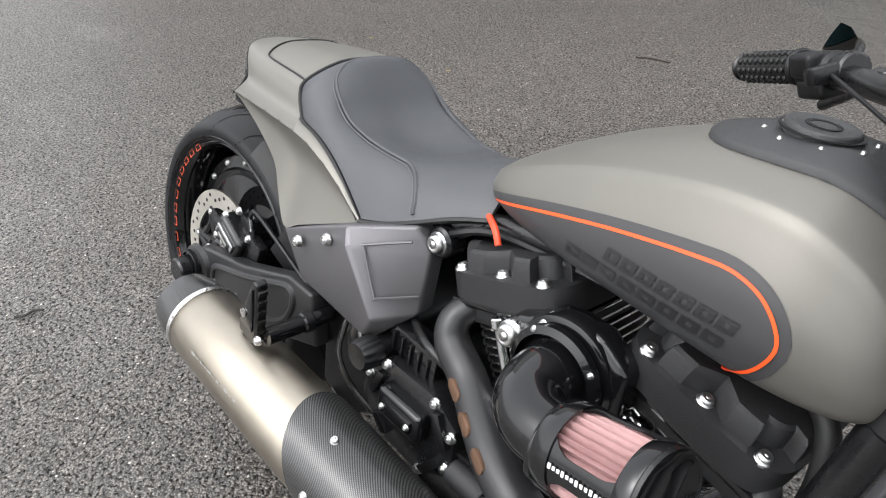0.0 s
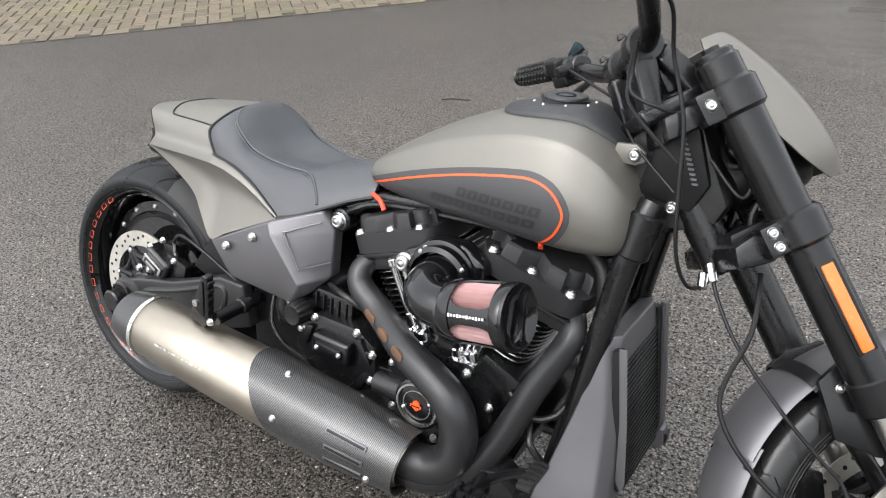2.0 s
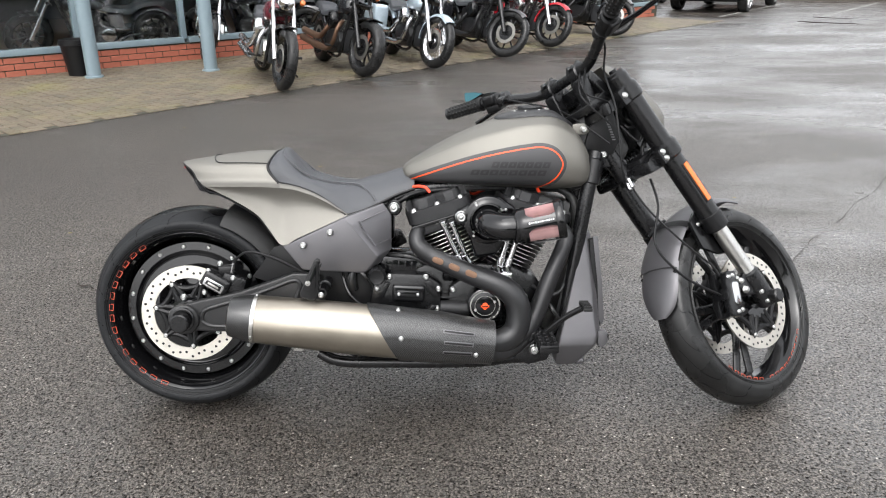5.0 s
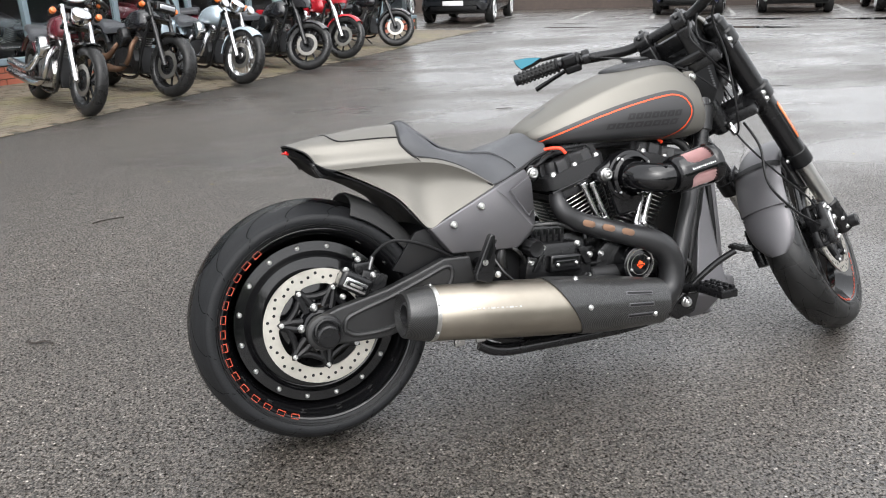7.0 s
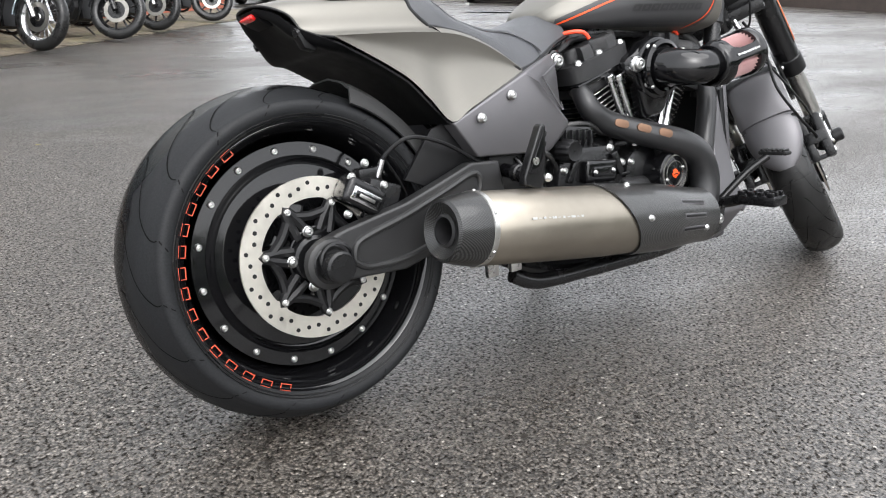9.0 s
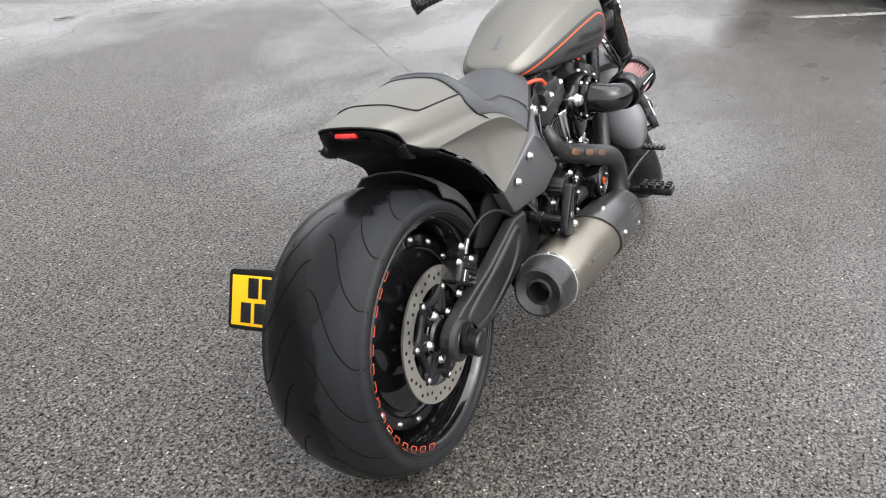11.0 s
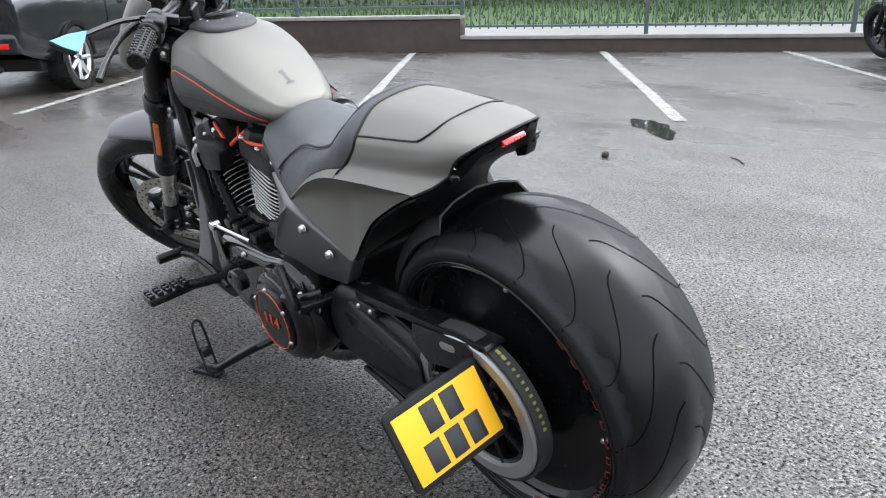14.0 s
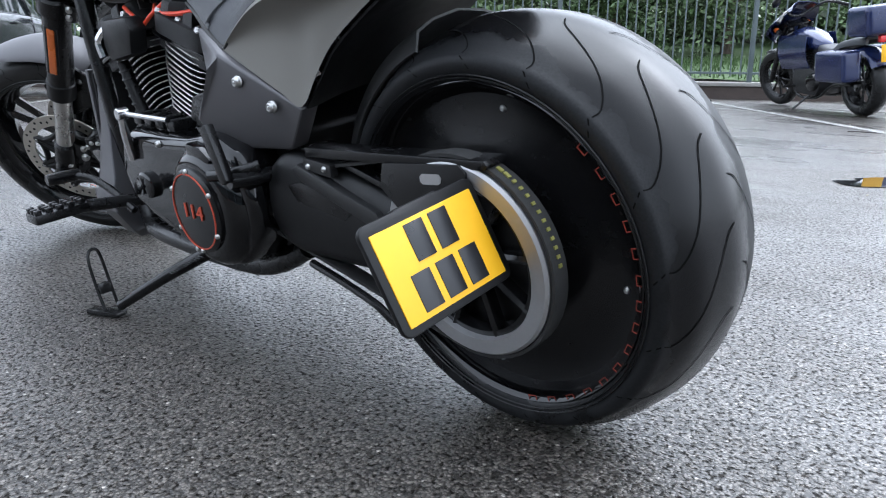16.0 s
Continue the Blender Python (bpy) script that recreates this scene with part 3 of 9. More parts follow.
def rotor(parent, m, y, r1, r0, side=-1, bolts=5, name="brake_disc"):
    """A drilled brake disc with inward ears, bolted to a black webbed spider."""
    bm = B()
    n = bolts * 24
    ph = 2 * math.pi * 0.3 / bolts
    loops = [[], [], [], []]
    for k in range(n):
        a = 2 * math.pi * k / n
        ear = max(0.0, math.cos(bolts * (a - ph))) ** 8
        ri = r0 - 0.011 * ear
        for j, r, yy in ((0, ri, y - 0.0025), (1, r1, y - 0.0025), (2, r1, y + 0.0025), (3, ri, y + 0.0025)):
            loops[j].append(bm.verts.new(m @ Vector((r * math.cos(a), yy, r * math.sin(a)))))
    for p, q in zip(loops, loops[1:] + loops[:1]):
        bridge(bm, p, q)
    ob = part(name, bm, M_ROTOR, parent, "drilled steel brake disc", 30)
    bmh = B()
    holes = bolts * 6
    for k in range(holes):
        a = 2 * math.pi * (k + 0.5) / holes
        r = r0 + (r1 - r0) * (0.40, 0.72, 0.52)[k % 3]
        c = Vector((r * math.cos(a), y, r * math.sin(a)))
        cyl(bmh, m @ (c + Vector((0, side * 0.0031, 0))), m @ (c - Vector((0, side * 0.0031, 0))), 0.0040, n=10)
    part("drill_hole", bmh, M_PLASTIC, ob, "rows of small drilled holes", 0)["kind"] = "stuff"
    rb = r0 - 0.007
    ring_ = lathe(B(), [(0.028, y - 0.006), (0.056, y - 0.006), (0.058, y - 0.004), (0.058, y + 0.005), (0.028, y + 0.005)], 40, m, closed=True)
    part("disc_carrier", ring_, M_GLOSSBLK, ob, "black disc carrier ring")
    polar = lambda r, a: m @ Vector((r * math.cos(a), y + 0.001, r * math.sin(a)))
    for k in range(bolts):
        a, w = 2 * math.pi * (k + 0.3) / bolts, 2 * math.pi / bolts
        part("carrier_arm", tube(B(), [polar(0.050, a - 0.24 * w), polar(rb * 0.80, a - 0.10 * w), polar(rb + 0.004, a), polar(rb * 0.80, a + 0.10 * w), polar(0.050, a + 0.24 * w)], 0.0098, 8, 3), M_PLASTIC, ob)
        part("carrier_web", tube(B(), [polar(rb * 0.88, a + 0.05 * w), polar(rb * 0.76, a + 0.5 * w), polar(rb * 0.88, a + 0.95 * w)], 0.0088, 8, 3), M_PLASTIC, ob)
    nrm = (m.to_3x3() @ Vector((0, side, 0)))
    for k in range(bolts):
        a = 2 * math.pi * (k + 0.3) / bolts
        bolt(ob, m @ Vector((rb * math.cos(a), y + side * 0.0055, rb * math.sin(a))), nrm, 0.85)
    return ob


# rear wheel
MR = LEAN @ Matrix.Translation(RC)
bm = B()
lathe(bm, [(0.244, -0.112), (0.250, -0.108), (0.250, -0.100), (0.232, -0.094), (0.222, -0.06), (0.216, 0.0), (0.222, 0.06), (0.232, 0.094), (0.250, 0.100), (0.250, 0.108), (0.244, 0.112),
           (0.236, 0.106), (0.226, 0.075), (0.206, 0.0), (0.226, -0.075), (0.236, -0.106)], 96, MR, closed=True)
rear_wheel = part("rear_wheel", bm, M_GLOSSBLK, bike, "gloss black dished rear wheel")
tyre(rear_wheel, MR, 0.317, 0.244, 0.122, "rear_tyre", 17, "wide black rear tyre, partly wet")
bm = B()
lathe(bm, [(0.209, -0.050), (0.209, -0.058), (0.185, -0.060), (0.180, -0.054), (0.172, -0.052), (0.168, -0.060), (0.10, -0.066), (0.06, -0.075), (0.0001, -0.08)], 72, MR)
dish = part("wheel_face", bm, M_GLOSSBLK, rear_wheel, "gloss black solid wheel centre")
bm = B()
lathe(bm, [(0.236, 0.100), (0.224, 0.084), (0.195, 0.078), (0.16, 0.092), (0.10, 0.10), (0.0001, 0.10)], 72, MR)
part("wheel_face", bm, M_SATBLK, rear_wheel, "gloss black solid wheel centre")
for k in range(16):
    a = 2 * math.pi * (k + 0.35) / 16
    bolt(dish, MR @ Vector((0.197 * math.cos(a), -0.0585, 0.197 * math.sin(a))), s=0.85)
    bolt(dish, MR @ Vector((0.205 * math.cos(a), 0.0805, 0.205 * math.sin(a))), (0, 1, 0), 0.6, name="wheel_rivet") if k % 4 == 0 else None
rotor(rear_wheel, MR, -0.118, 0.146, 0.108, bolts=7)
hub = part("rear_hub", cyl(B(), (0, -0.13, 0.325), (0, 0.13, 0.325), 0.045, n=28, bev=0.006), M_SATBLK, rear_wheel)
for k in range(5):
    a = 2 * math.pi * k / 5 + 0.6
    bolt(hub, MR @ Vector((0.052 * math.cos(a), -0.126, 0.052 * math.sin(a))), s=1.15)
WORD = [2.16 + 0.15 * k for k in range(6)] + [3.06] + [3.2 + 0.158 * k for k in range(8)]
arc_marks(rear_wheel, MR, 0.240, -0.1105, WORD, 0.021, 0.0125, M_REDLINE, label="thin red outlined character on the rim edge")
arc_marks(rear_wheel, MR, 0.240, 0.1105, [a + 0.2 for a in WORD], 0.015, 0.010, M_REDDIM, label="thin red outlined character on the rim edge")

# swingarm and axle
bm = prism(B(), [(-0.036, 0.322), (-0.030, 0.345), (-0.008, 0.362), (0.041, 0.378), (0.171, 0.404), (0.25, 0.430), (0.33, 0.458), (0.40, 0.455), (0.42, 0.36), (0.28, 0.312), (0.161, 0.280), (0.034, 0.286), (-0.012, 0.288), (-0.030, 0.302)], -0.170, -0.140, 0.006, seg=3)
sa = part("swingarm", bm, M_SWING, bike, "satin black swingarm")
rim_ = [(0.052, 0.318), (0.060, 0.348), (0.100, 0.364), (0.175, 0.384), (0.262, 0.414), (0.335, 0.438), (0.345, 0.405), (0.300, 0.350), (0.180, 0.306), (0.085, 0.302)]
part("swingarm_rib", tube(B(), [(x, -0.170, z) for x, z in rim_ + rim_[:1]], 0.0070, 8, 5), M_SWING, sa, "raised rib round the arm's recess")
part("axle_boss", lathe(B(), [(0.028, -0.170), (0.047, -0.170), (0.044, -0.180), (0.036, -0.184), (0.028, -0.184)], 36, Matrix.Translation((0.0, 0.0, 0.325))), M_SWING, sa, "round axle boss")
# added black panel for the shade and black inner hugger above the swingarm
part("inner_fender", prism(B(), [(0.20, 0.44), (0.27, 0.53), (0.33, 0.545), (0.40, 0.50), (0.42, 0.40), (0.30, 0.40)], -0.128, -0.118, 0.003), M_PLASTIC, bike, "black panel filling the shaded inside of the hugger")
part("swingarm_left", prism(B(), [(-0.03, 0.33), (0.04, 0.375), (0.20, 0.40), (0.30, 0.46), (0.42, 0.43), (0.42, 0.31), (0.16, 0.27), (0.0, 0.285)], 0.128, 0.152, 0.008), M_SATBLK, bike, "satin black swingarm")
bm = cyl(B(), (0.0, -0.176, 0.325), (0.0, -0.186, 0.325), 0.036, n=28, bev=0.003)
cyl(bm, (0.0, -0.186, 0.325), (0.0, -0.224, 0.325), 0.028, n=28, bev=0.004)
axle = part("axle_slider", bm, M_SATBLK, bike, "black axle protector")
part("collar", lathe(B(), [(0.029, -0.190), (0.033, -0.189), (0.033, -0.196), (0.029, -0.197)], 28, MR), M_SATBLK, axle)
# rear caliper
bm = box(B(), (0.095, -0.135, 0.428), (0.085, 0.05, 0.05), Matrix.Rotation(radians(32), 4, "Y"), 0.012, 3)
box(bm, (0.125, -0.118, 0.46), (0.05, 0.03, 0.03), None, 0.006)
box(bm, (0.14, -0.13, 0.41), (0.07, 0.022, 0.075), Matrix.Rotation(radians(20), 4, "Y"), 0.006)
cal = part("rear_caliper", bm, M_SATBLK, bike, "black rear brake caliper")
bm = box(B(), (0.092, -0.163, 0.425), (0.062, 0.006, 0.026), Matrix.Rotation(radians(32), 4, "Y"), 0.0029, 2)
plate_c = part("caliper_badge", bm, M_CHROME, cal, "chrome ringed caliper badge")
part("badge_face", box(B(), (0.092, -0.1665, 0.425), (0.048, 0.003, 0.014), Matrix.Rotation(radians(32), 4, "Y"), 0.0014), M_GLOSSBLK, plate_c)
part("badge_bar", box(B(), (0.092, -0.1685, 0.425), (0.034, 0.0015, 0.006), Matrix.Rotation(radians(32), 4, "Y"), 0.0005), M_STEEL, plate_c)
for p in ((0.145, -0.142, 0.44), (0.075, -0.15, 0.465), (0.06, -0.15, 0.40), (0.11, -0.14, 0.485)):
    bolt(cal, p, s=0.9)
part("brake_hose", tube(B(), [(0.142, -0.13, 0.462), (0.155, -0.14, 0.495), (0.20, -0.155, 0.522), (0.27, -0.16, 0.505), (0.345, -0.155, 0.465), (0.39, -0.15, 0.44)], 0.0042, 8), M_PLASTIC, bike, "black braided rear brake hose")
part("hose_fitting", cyl(B(), (0.14, -0.13, 0.455), (0.150, -0.136, 0.487), 0.006, n=10), M_CHROME, bike, "chrome hose fitting")


# tyre hugger
def arc_strip(bm, c, r, half, a0, a1, n=16, crown=0.012, m=None):
    rows = []
    for k in range(n + 1):
        a = radians(a0 + (a1 - a0) * k / n)
        row = []
        for u in (-1, -0.85, -0.5, 0, 0.5, 0.85, 1):
            rr = r - crown * u * u - (0.02 if abs(u) == 1 else 0)
            p = Vector((c[0] + rr * math.cos(a), c[1] + half * u, c[2] + rr * math.sin(a)))
            row.append(bm.verts.new(m @ p if m else p))
        rows.append(row)
    for a, b in zip(rows, rows[1:]):
        bridge(bm, a, b, False)
    return bm


part("tyre_hugger", thicken(arc_strip(B(), RC, 0.343, 0.112, 69, 22, crown=0.03), 0.004), M_BELT, bike, "black plastic tyre hugger")

# tail section
REAR = [(-0.014, 0.0, 0.777), (-0.011, 0.04, 0.775), (0.003, 0.072, 0.767), (0.028, 0.092, 0.750), (0.049, 0.104, 0.718), (0.082, 0.149, 0.703)]
TAIL = [REAR,
        [(0.030, 0.0, 0.784), (0.032, 0.045, 0.782), (0.044, 0.084, 0.772), (0.058, 0.102, 0.750), (0.075, 0.113, 0.717), (0.106, 0.151, 0.7035)],
        [(0.088, 0.0, 0.793), (0.090, 0.050, 0.790), (0.102, 0.097, 0.771), (0.106, 0.112, 0.748), (0.115, 0.122, 0.717), (0.140, 0.154, 0.7035)],
        [(0.170, 0.0, 0.802), (0.170, 0.055, 0.797), (0.172, 0.108, 0.771), (0.175, 0.122, 0.747), (0.186, 0.132, 0.717), (0.205, 0.159, 0.703)],
        [(0.230, 0.0, 0.806), (0.228, 0.060, 0.800), (0.224, 0.114, 0.770), (0.228, 0.128, 0.746), (0.242, 0.138, 0.716), (0.256, 0.163, 0.7015)],
        [(0.278, 0.0, 0.806), (0.274, 0.062, 0.800), (0.260, 0.118, 0.768), (0.263, 0.131, 0.744), (0.290, 0.142, 0.715), (0.300, 0.165, 0.699)]]
CREASE = [r[-1] for r in TAIL] + [(0.345, 0.167, 0.692), (0.395, 0.168, 0.675), (0.440, 0.168, 0.652), (0.472, 0.1685, 0.632), (0.493, 0.168, 0.619)]
INNER = [(0.290, 0.142, 0.715), (0.335, 0.146, 0.706), (0.380, 0.151, 0.691), (0.425, 0.156, 0.667), (0.465, 0.160, 0.638), (0.491, 0.164, 0.619)]
LOWER = [(0.082, 0.149, 0.7025), (0.112, 0.146, 0.688), (0.165, 0.146, 0.660), (0.227, 0.150, 0.620), (0.262, 0.161, 0.578), (0.300, 0.171, 0.531), (0.345, 0.172, 0.551), (0.395, 0.171, 0.573), (0.440, 0.170, 0.593), (0.472, 0.169, 0.607), (0.493, 0.168, 0.617)]
bm = B()
for sgn in (1, -1):
    side = lambda p: Vector((p[0], sgn * p[1], p[2]))
    grid_loft(bm, [[side(p) for p in r] for r in TAIL], 5, 5)
    grid_loft(bm, [[side(a), side(a).lerp(side(b), 0.5) + Vector((0, 0, 0.003)), side(b)] for a, b in zip(INNER, CREASE[5:])], 5, 4)
    rows_l = []
    for a, b in zip(CREASE, LOWER):
        dip = 0.022 * (a[2] - b[2]) / 0.17
        rows_l.append([side((a[0], a[1], a[2])), side((a[0] * 0.7 + b[0] * 0.3, a[1] * 0.75 + b[1] * 0.25 - dip, a[2] * 0.72 + b[2] * 0.28)), side((a[0] * 0.3 + b[0] * 0.7, a[1] * 0.3 + b[1] * 0.7 - dip * 0.55, a[2] * 0.3 + b[2] * 0.7)), side(b)])
    grid_loft(bm, rows_l, 4, 4)
bmesh.ops.remove_doubles(bm, verts=bm.verts, dist=0.0006)
tail = part("tail_cowl", leaned(bm), M_PAINT, bike, "bronze-grey satin rear tail cowl", 33)


# seam of the removable top panel
seam = [(0.259, 0.1185, 0.7685), (0.224, 0.1145, 0.7705), (0.172, 0.1085, 0.7715), (0.120, 0.100, 0.772), (0.105, 0.094, 0.775), (0.094, 0.075, 0.783), (0.089, 0.045, 0.7912), (0.088, 0.0, 0.7936)]
seam = seam + [(x, -y, z) for x, y, z in seam[-2::-1]]
part("panel_seam", leaned(tube(B(), seam, 0.0019, 6, 5)), M_PLASTIC, tail, "dark seam round the tail panel")
edge_line = [(x, -y, z - 0.002) for x, y, z in REAR[::-1]] + [(x, y, z - 0.002) for x, y, z in REAR[1:]]
part("tail_edge", leaned(tube(B(), edge_line, 0.0024, 6, 5)), M_PLASTIC, tail, "black edge under the tail")
# underside of the tail
rows_b = []
for (x, w, z), drop in zip([(-0.010, 0.036, 0.770), (0.010, 0.072, 0.757), (0.040, 0.094, 0.728), (0.082, 0.143, 0.697), (0.112, 0.141, 0.684), (0.165, 0.141, 0.656), (0.227, 0.145, 0.616), (0.262, 0.155, 0.574), (0.300, 0.163, 0.529)], (0.006, 0.012, 0.014, 0.010, 0.004, 0.0, 0.0, 0.0, 0.0)):
    rows_b.append([Vector((x, -w, z)), Vector((x + 0.002, -w * 0.86, z - drop)), Vector((x + 0.010, -w * 0.5, z - drop + 0.004)), Vector((x + 0.012, 0, z - drop + 0.006)), Vector((x + 0.010, w * 0.5, z - drop + 0.004)), Vector((x + 0.002, w * 0.86, z - drop)), Vector((x, w, z))])
bm = B()
grid_loft(bm, rows_b, 4, 4)
under = part("undertail", thicken(leaned(bm), 0.004), M_UNDER, bike, "black undertail panel")
bm = box(B(), (-0.009, 0.0, 0.757), (0.012, 0.050, 0.009), Matrix.Rotation(radians(35), 4, "Y"), 0.003)
lamp = part("tail_lamp", leaned(bm), M_REDLENS, bike, "small red LED tail lamp")
for k in range(7):
    part("tail_led", leaned(box(B(), (-0.0145, -0.0205 + 0.0068 * k, 0.7565), (0.004, 0.0045, 0.004), Matrix.Rotation(radians(35), 4, "Y"), 0.001)), M_LED, lamp)
part("lamp_hood", leaned(prism(B(), [(-0.012, 0.768), (0.0, 0.772), (0.03, 0.752), (0.022, 0.738), (0.0, 0.748)], -0.034, 0.034, 0.003)), M_UNDER, lamp, "black lamp hood")
for sgn in (1, -1):
    part("indicator_boss", leaned(cyl(B(), (0.050, sgn * 0.088, 0.722), (0.034, sgn * 0.094, 0.716), 0.010, 0.008, 14, 0.002)), M_SATBLK, bike, "small black indicator boss")
    part("undertail_recess", leaned(prism(B(), [(0.062, 0.706), (0.088, 0.690), (0.098, 0.694), (0.074, 0.712)], sgn * 0.085 - 0.016, sgn * 0.085 + 0.016, 0.003)), M_SATBLK, under, "raised rib on the undertail")
part("plate_lamp_bracket", leaned(prism(B(), [(0.03, 0.728), (0.048, 0.690), (0.070, 0.684), (0.075, 0.706)], -0.10, -0.075, 0.003)), M_PLASTIC, bike, "black bracket below the tail")

# seat: half sections from the lower edge to the middle
SEAT = [[(0.291, 0.1405, 0.714), (0.2645, 0.129, 0.745), (0.2615, 0.1165, 0.768), (0.275, 0.062, 0.7985), (0.279, 0.0, 0.8045)],
        [(0.308, 0.145, 0.7105), (0.296, 0.134, 0.752), (0.292, 0.104, 0.786), (0.300, 0.055, 0.806), (0.303, 0.0, 0.8105)],
        [(0.335, 0.1465, 0.7045), (0.332, 0.136, 0.736), (0.328, 0.104, 0.766), (0.328, 0.055, 0.776), (0.328, 0.0, 0.776)],
        [(0.362, 0.149, 0.697), (0.362, 0.137, 0.721), (0.360, 0.106, 0.736), (0.358, 0.055, 0.738), (0.358, 0.0, 0.733)],
        [(0.400, 0.153, 0.6815), (0.402, 0.138, 0.706), (0.402, 0.104, 0.719), (0.400, 0.055, 0.714), (0.400, 0.0, 0.706)],
        [(0.440, 0.157, 0.657), (0.446, 0.137, 0.688), (0.448, 0.100, 0.708), (0.448, 0.055, 0.706), (0.448, 0.0, 0.699)],
        [(0.491, 0.163, 0.6195), (0.496, 0.136, 0.664), (0.496, 0.096, 0.702), (0.496, 0.055, 0.704), (0.496, 0.0, 0.702)],
        [(0.540, 0.150, 0.632), (0.542, 0.128, 0.668), (0.543, 0.094, 0.700), (0.543, 0.055, 0.714), (0.543, 0.0, 0.718)],
        [(0.590, 0.134, 0.653), (0.592, 0.114, 0.684), (0.592, 0.086, 0.709), (0.592, 0.050, 0.724), (0.592, 0.0, 0.729)],
        [(0.640, 0.117, 0.675), (0.640, 0.102, 0.698), (0.640, 0.078, 0.719), (0.640, 0.045, 0.737), (0.640, 0.0, 0.743)],
        [(0.690, 0.100, 0.690), (0.690, 0.090, 0.708), (0.690, 0.068, 0.728), (0.690, 0.040, 0.746), (0.690, 0.0, 0.753)]]
bm = B()
rows_s = [[Vector((x, -y, z)) for x, y, z in r] + [Vector(p) for p in r[-2::-1]] for r in SEAT]
grid_loft(bm, rows_s, 5, 5)
pad_edge = [(0.296, 0.0), (0.2955, 0.04), (0.299, 0.072), (0.312, 0.094), (0.338, 0.104), (0.372, 0.106), (0.410, 0.103), (0.450, 0.097), (0.490, 0.091), (0.510, 0.092), (0.534, 0.101), (0.562, 0.122), (0.575, 0.136)]
bmesh.ops.recalc_face_normals(bm, faces=bm.faces[:])
me_seat = bm.copy()
lim = spline([Vector((x, y, 0)) for x, y in pad_edge], 6)
seat = part("seat", thicken(leaned(bm), 0.006), M_SEATSIDE, bike, "black solo seat with stitched vinyl", 60)


def in_pad(p):
    """Inside the smooth centre panel of the seat."""
    if p.x < 0.31:
        return p.x > float(np.interp(abs(p.y), [q.y for q in lim if q.x < 0.32], [q.x for q in lim if q.x < 0.32]))
    if p.x > 0.575:
        return True
    return abs(p.y) < float(np.interp(p.x, [q.x for q in lim if q.y > 0.07], [q.y for q in lim if q.y > 0.07]))


from_seat = me_seat
bmesh.ops.delete(from_seat, geom=[f for f in from_seat.faces if not in_pad(f.calc_center_median())], context="FACES")
for v in from_seat.verts:
    v.co += v.normal * (0.0016 if v.normal.z > 0 else -0.0016)
part("seat_panel", leaned(from_seat), M_SEAT, seat, "smooth black vinyl centre panel", 60)


def seat_z(x, y):
    zs, xs = [], []
    for r in SEAT:
        q = r[::-1]
        ys = [p[1] for p in q]
        zs.append(float(np.interp(abs(y), ys, [p[2] for p in q])))
        xs.append(float(np.interp(abs(y), ys, [p[0] for p in q])))
    return float(np.interp(x, xs, zs))


line = [(x, y, seat_z(x, y)) for x, y in pad_edge]
for sgn in (1, -1):
    for d, r, m_, lab in ((0.0, 0.0030, M_SEATSIDE, "rolled seam of the seat panel"), (0.0065, 0.0009, M_GREYBAR, "line of grey stitching")):
        pts = [(x - (d if x < 0.31 else 0), sgn * (y + (d if x >= 0.31 else 0)), z + 0.003 - d * 0.35) for x, y, z in line]
        part("stitching", leaned(tube(B(), pts, r, 6, 6)), m_, seat, lab)
    part("seat_piping", leaned(tube(B(), [(r[0][0] - 0.002, sgn * (r[0][1] + 0.001), r[0][2] - 0.001) for r in SEAT[:7]], 0.0050, 7, 5)), M_PLASTIC, seat, "black edge trim")
    part("seat_piping", leaned(tube(B(), [(x - 0.001, sgn * y, z + 0.0005) for x, y, z in SEAT[0][::-1]], 0.0040, 7, 5)), M_PLASTIC, seat, "black edge trim")
    part("seat_piping", leaned(tube(B(), [(r[0][0], sgn * (r[0][1] + 0.002), r[0][2] - 0.003) for r in SEAT[6:]], 0.0045, 6, 4)), M_PLASTIC, seat, "black edge trim")


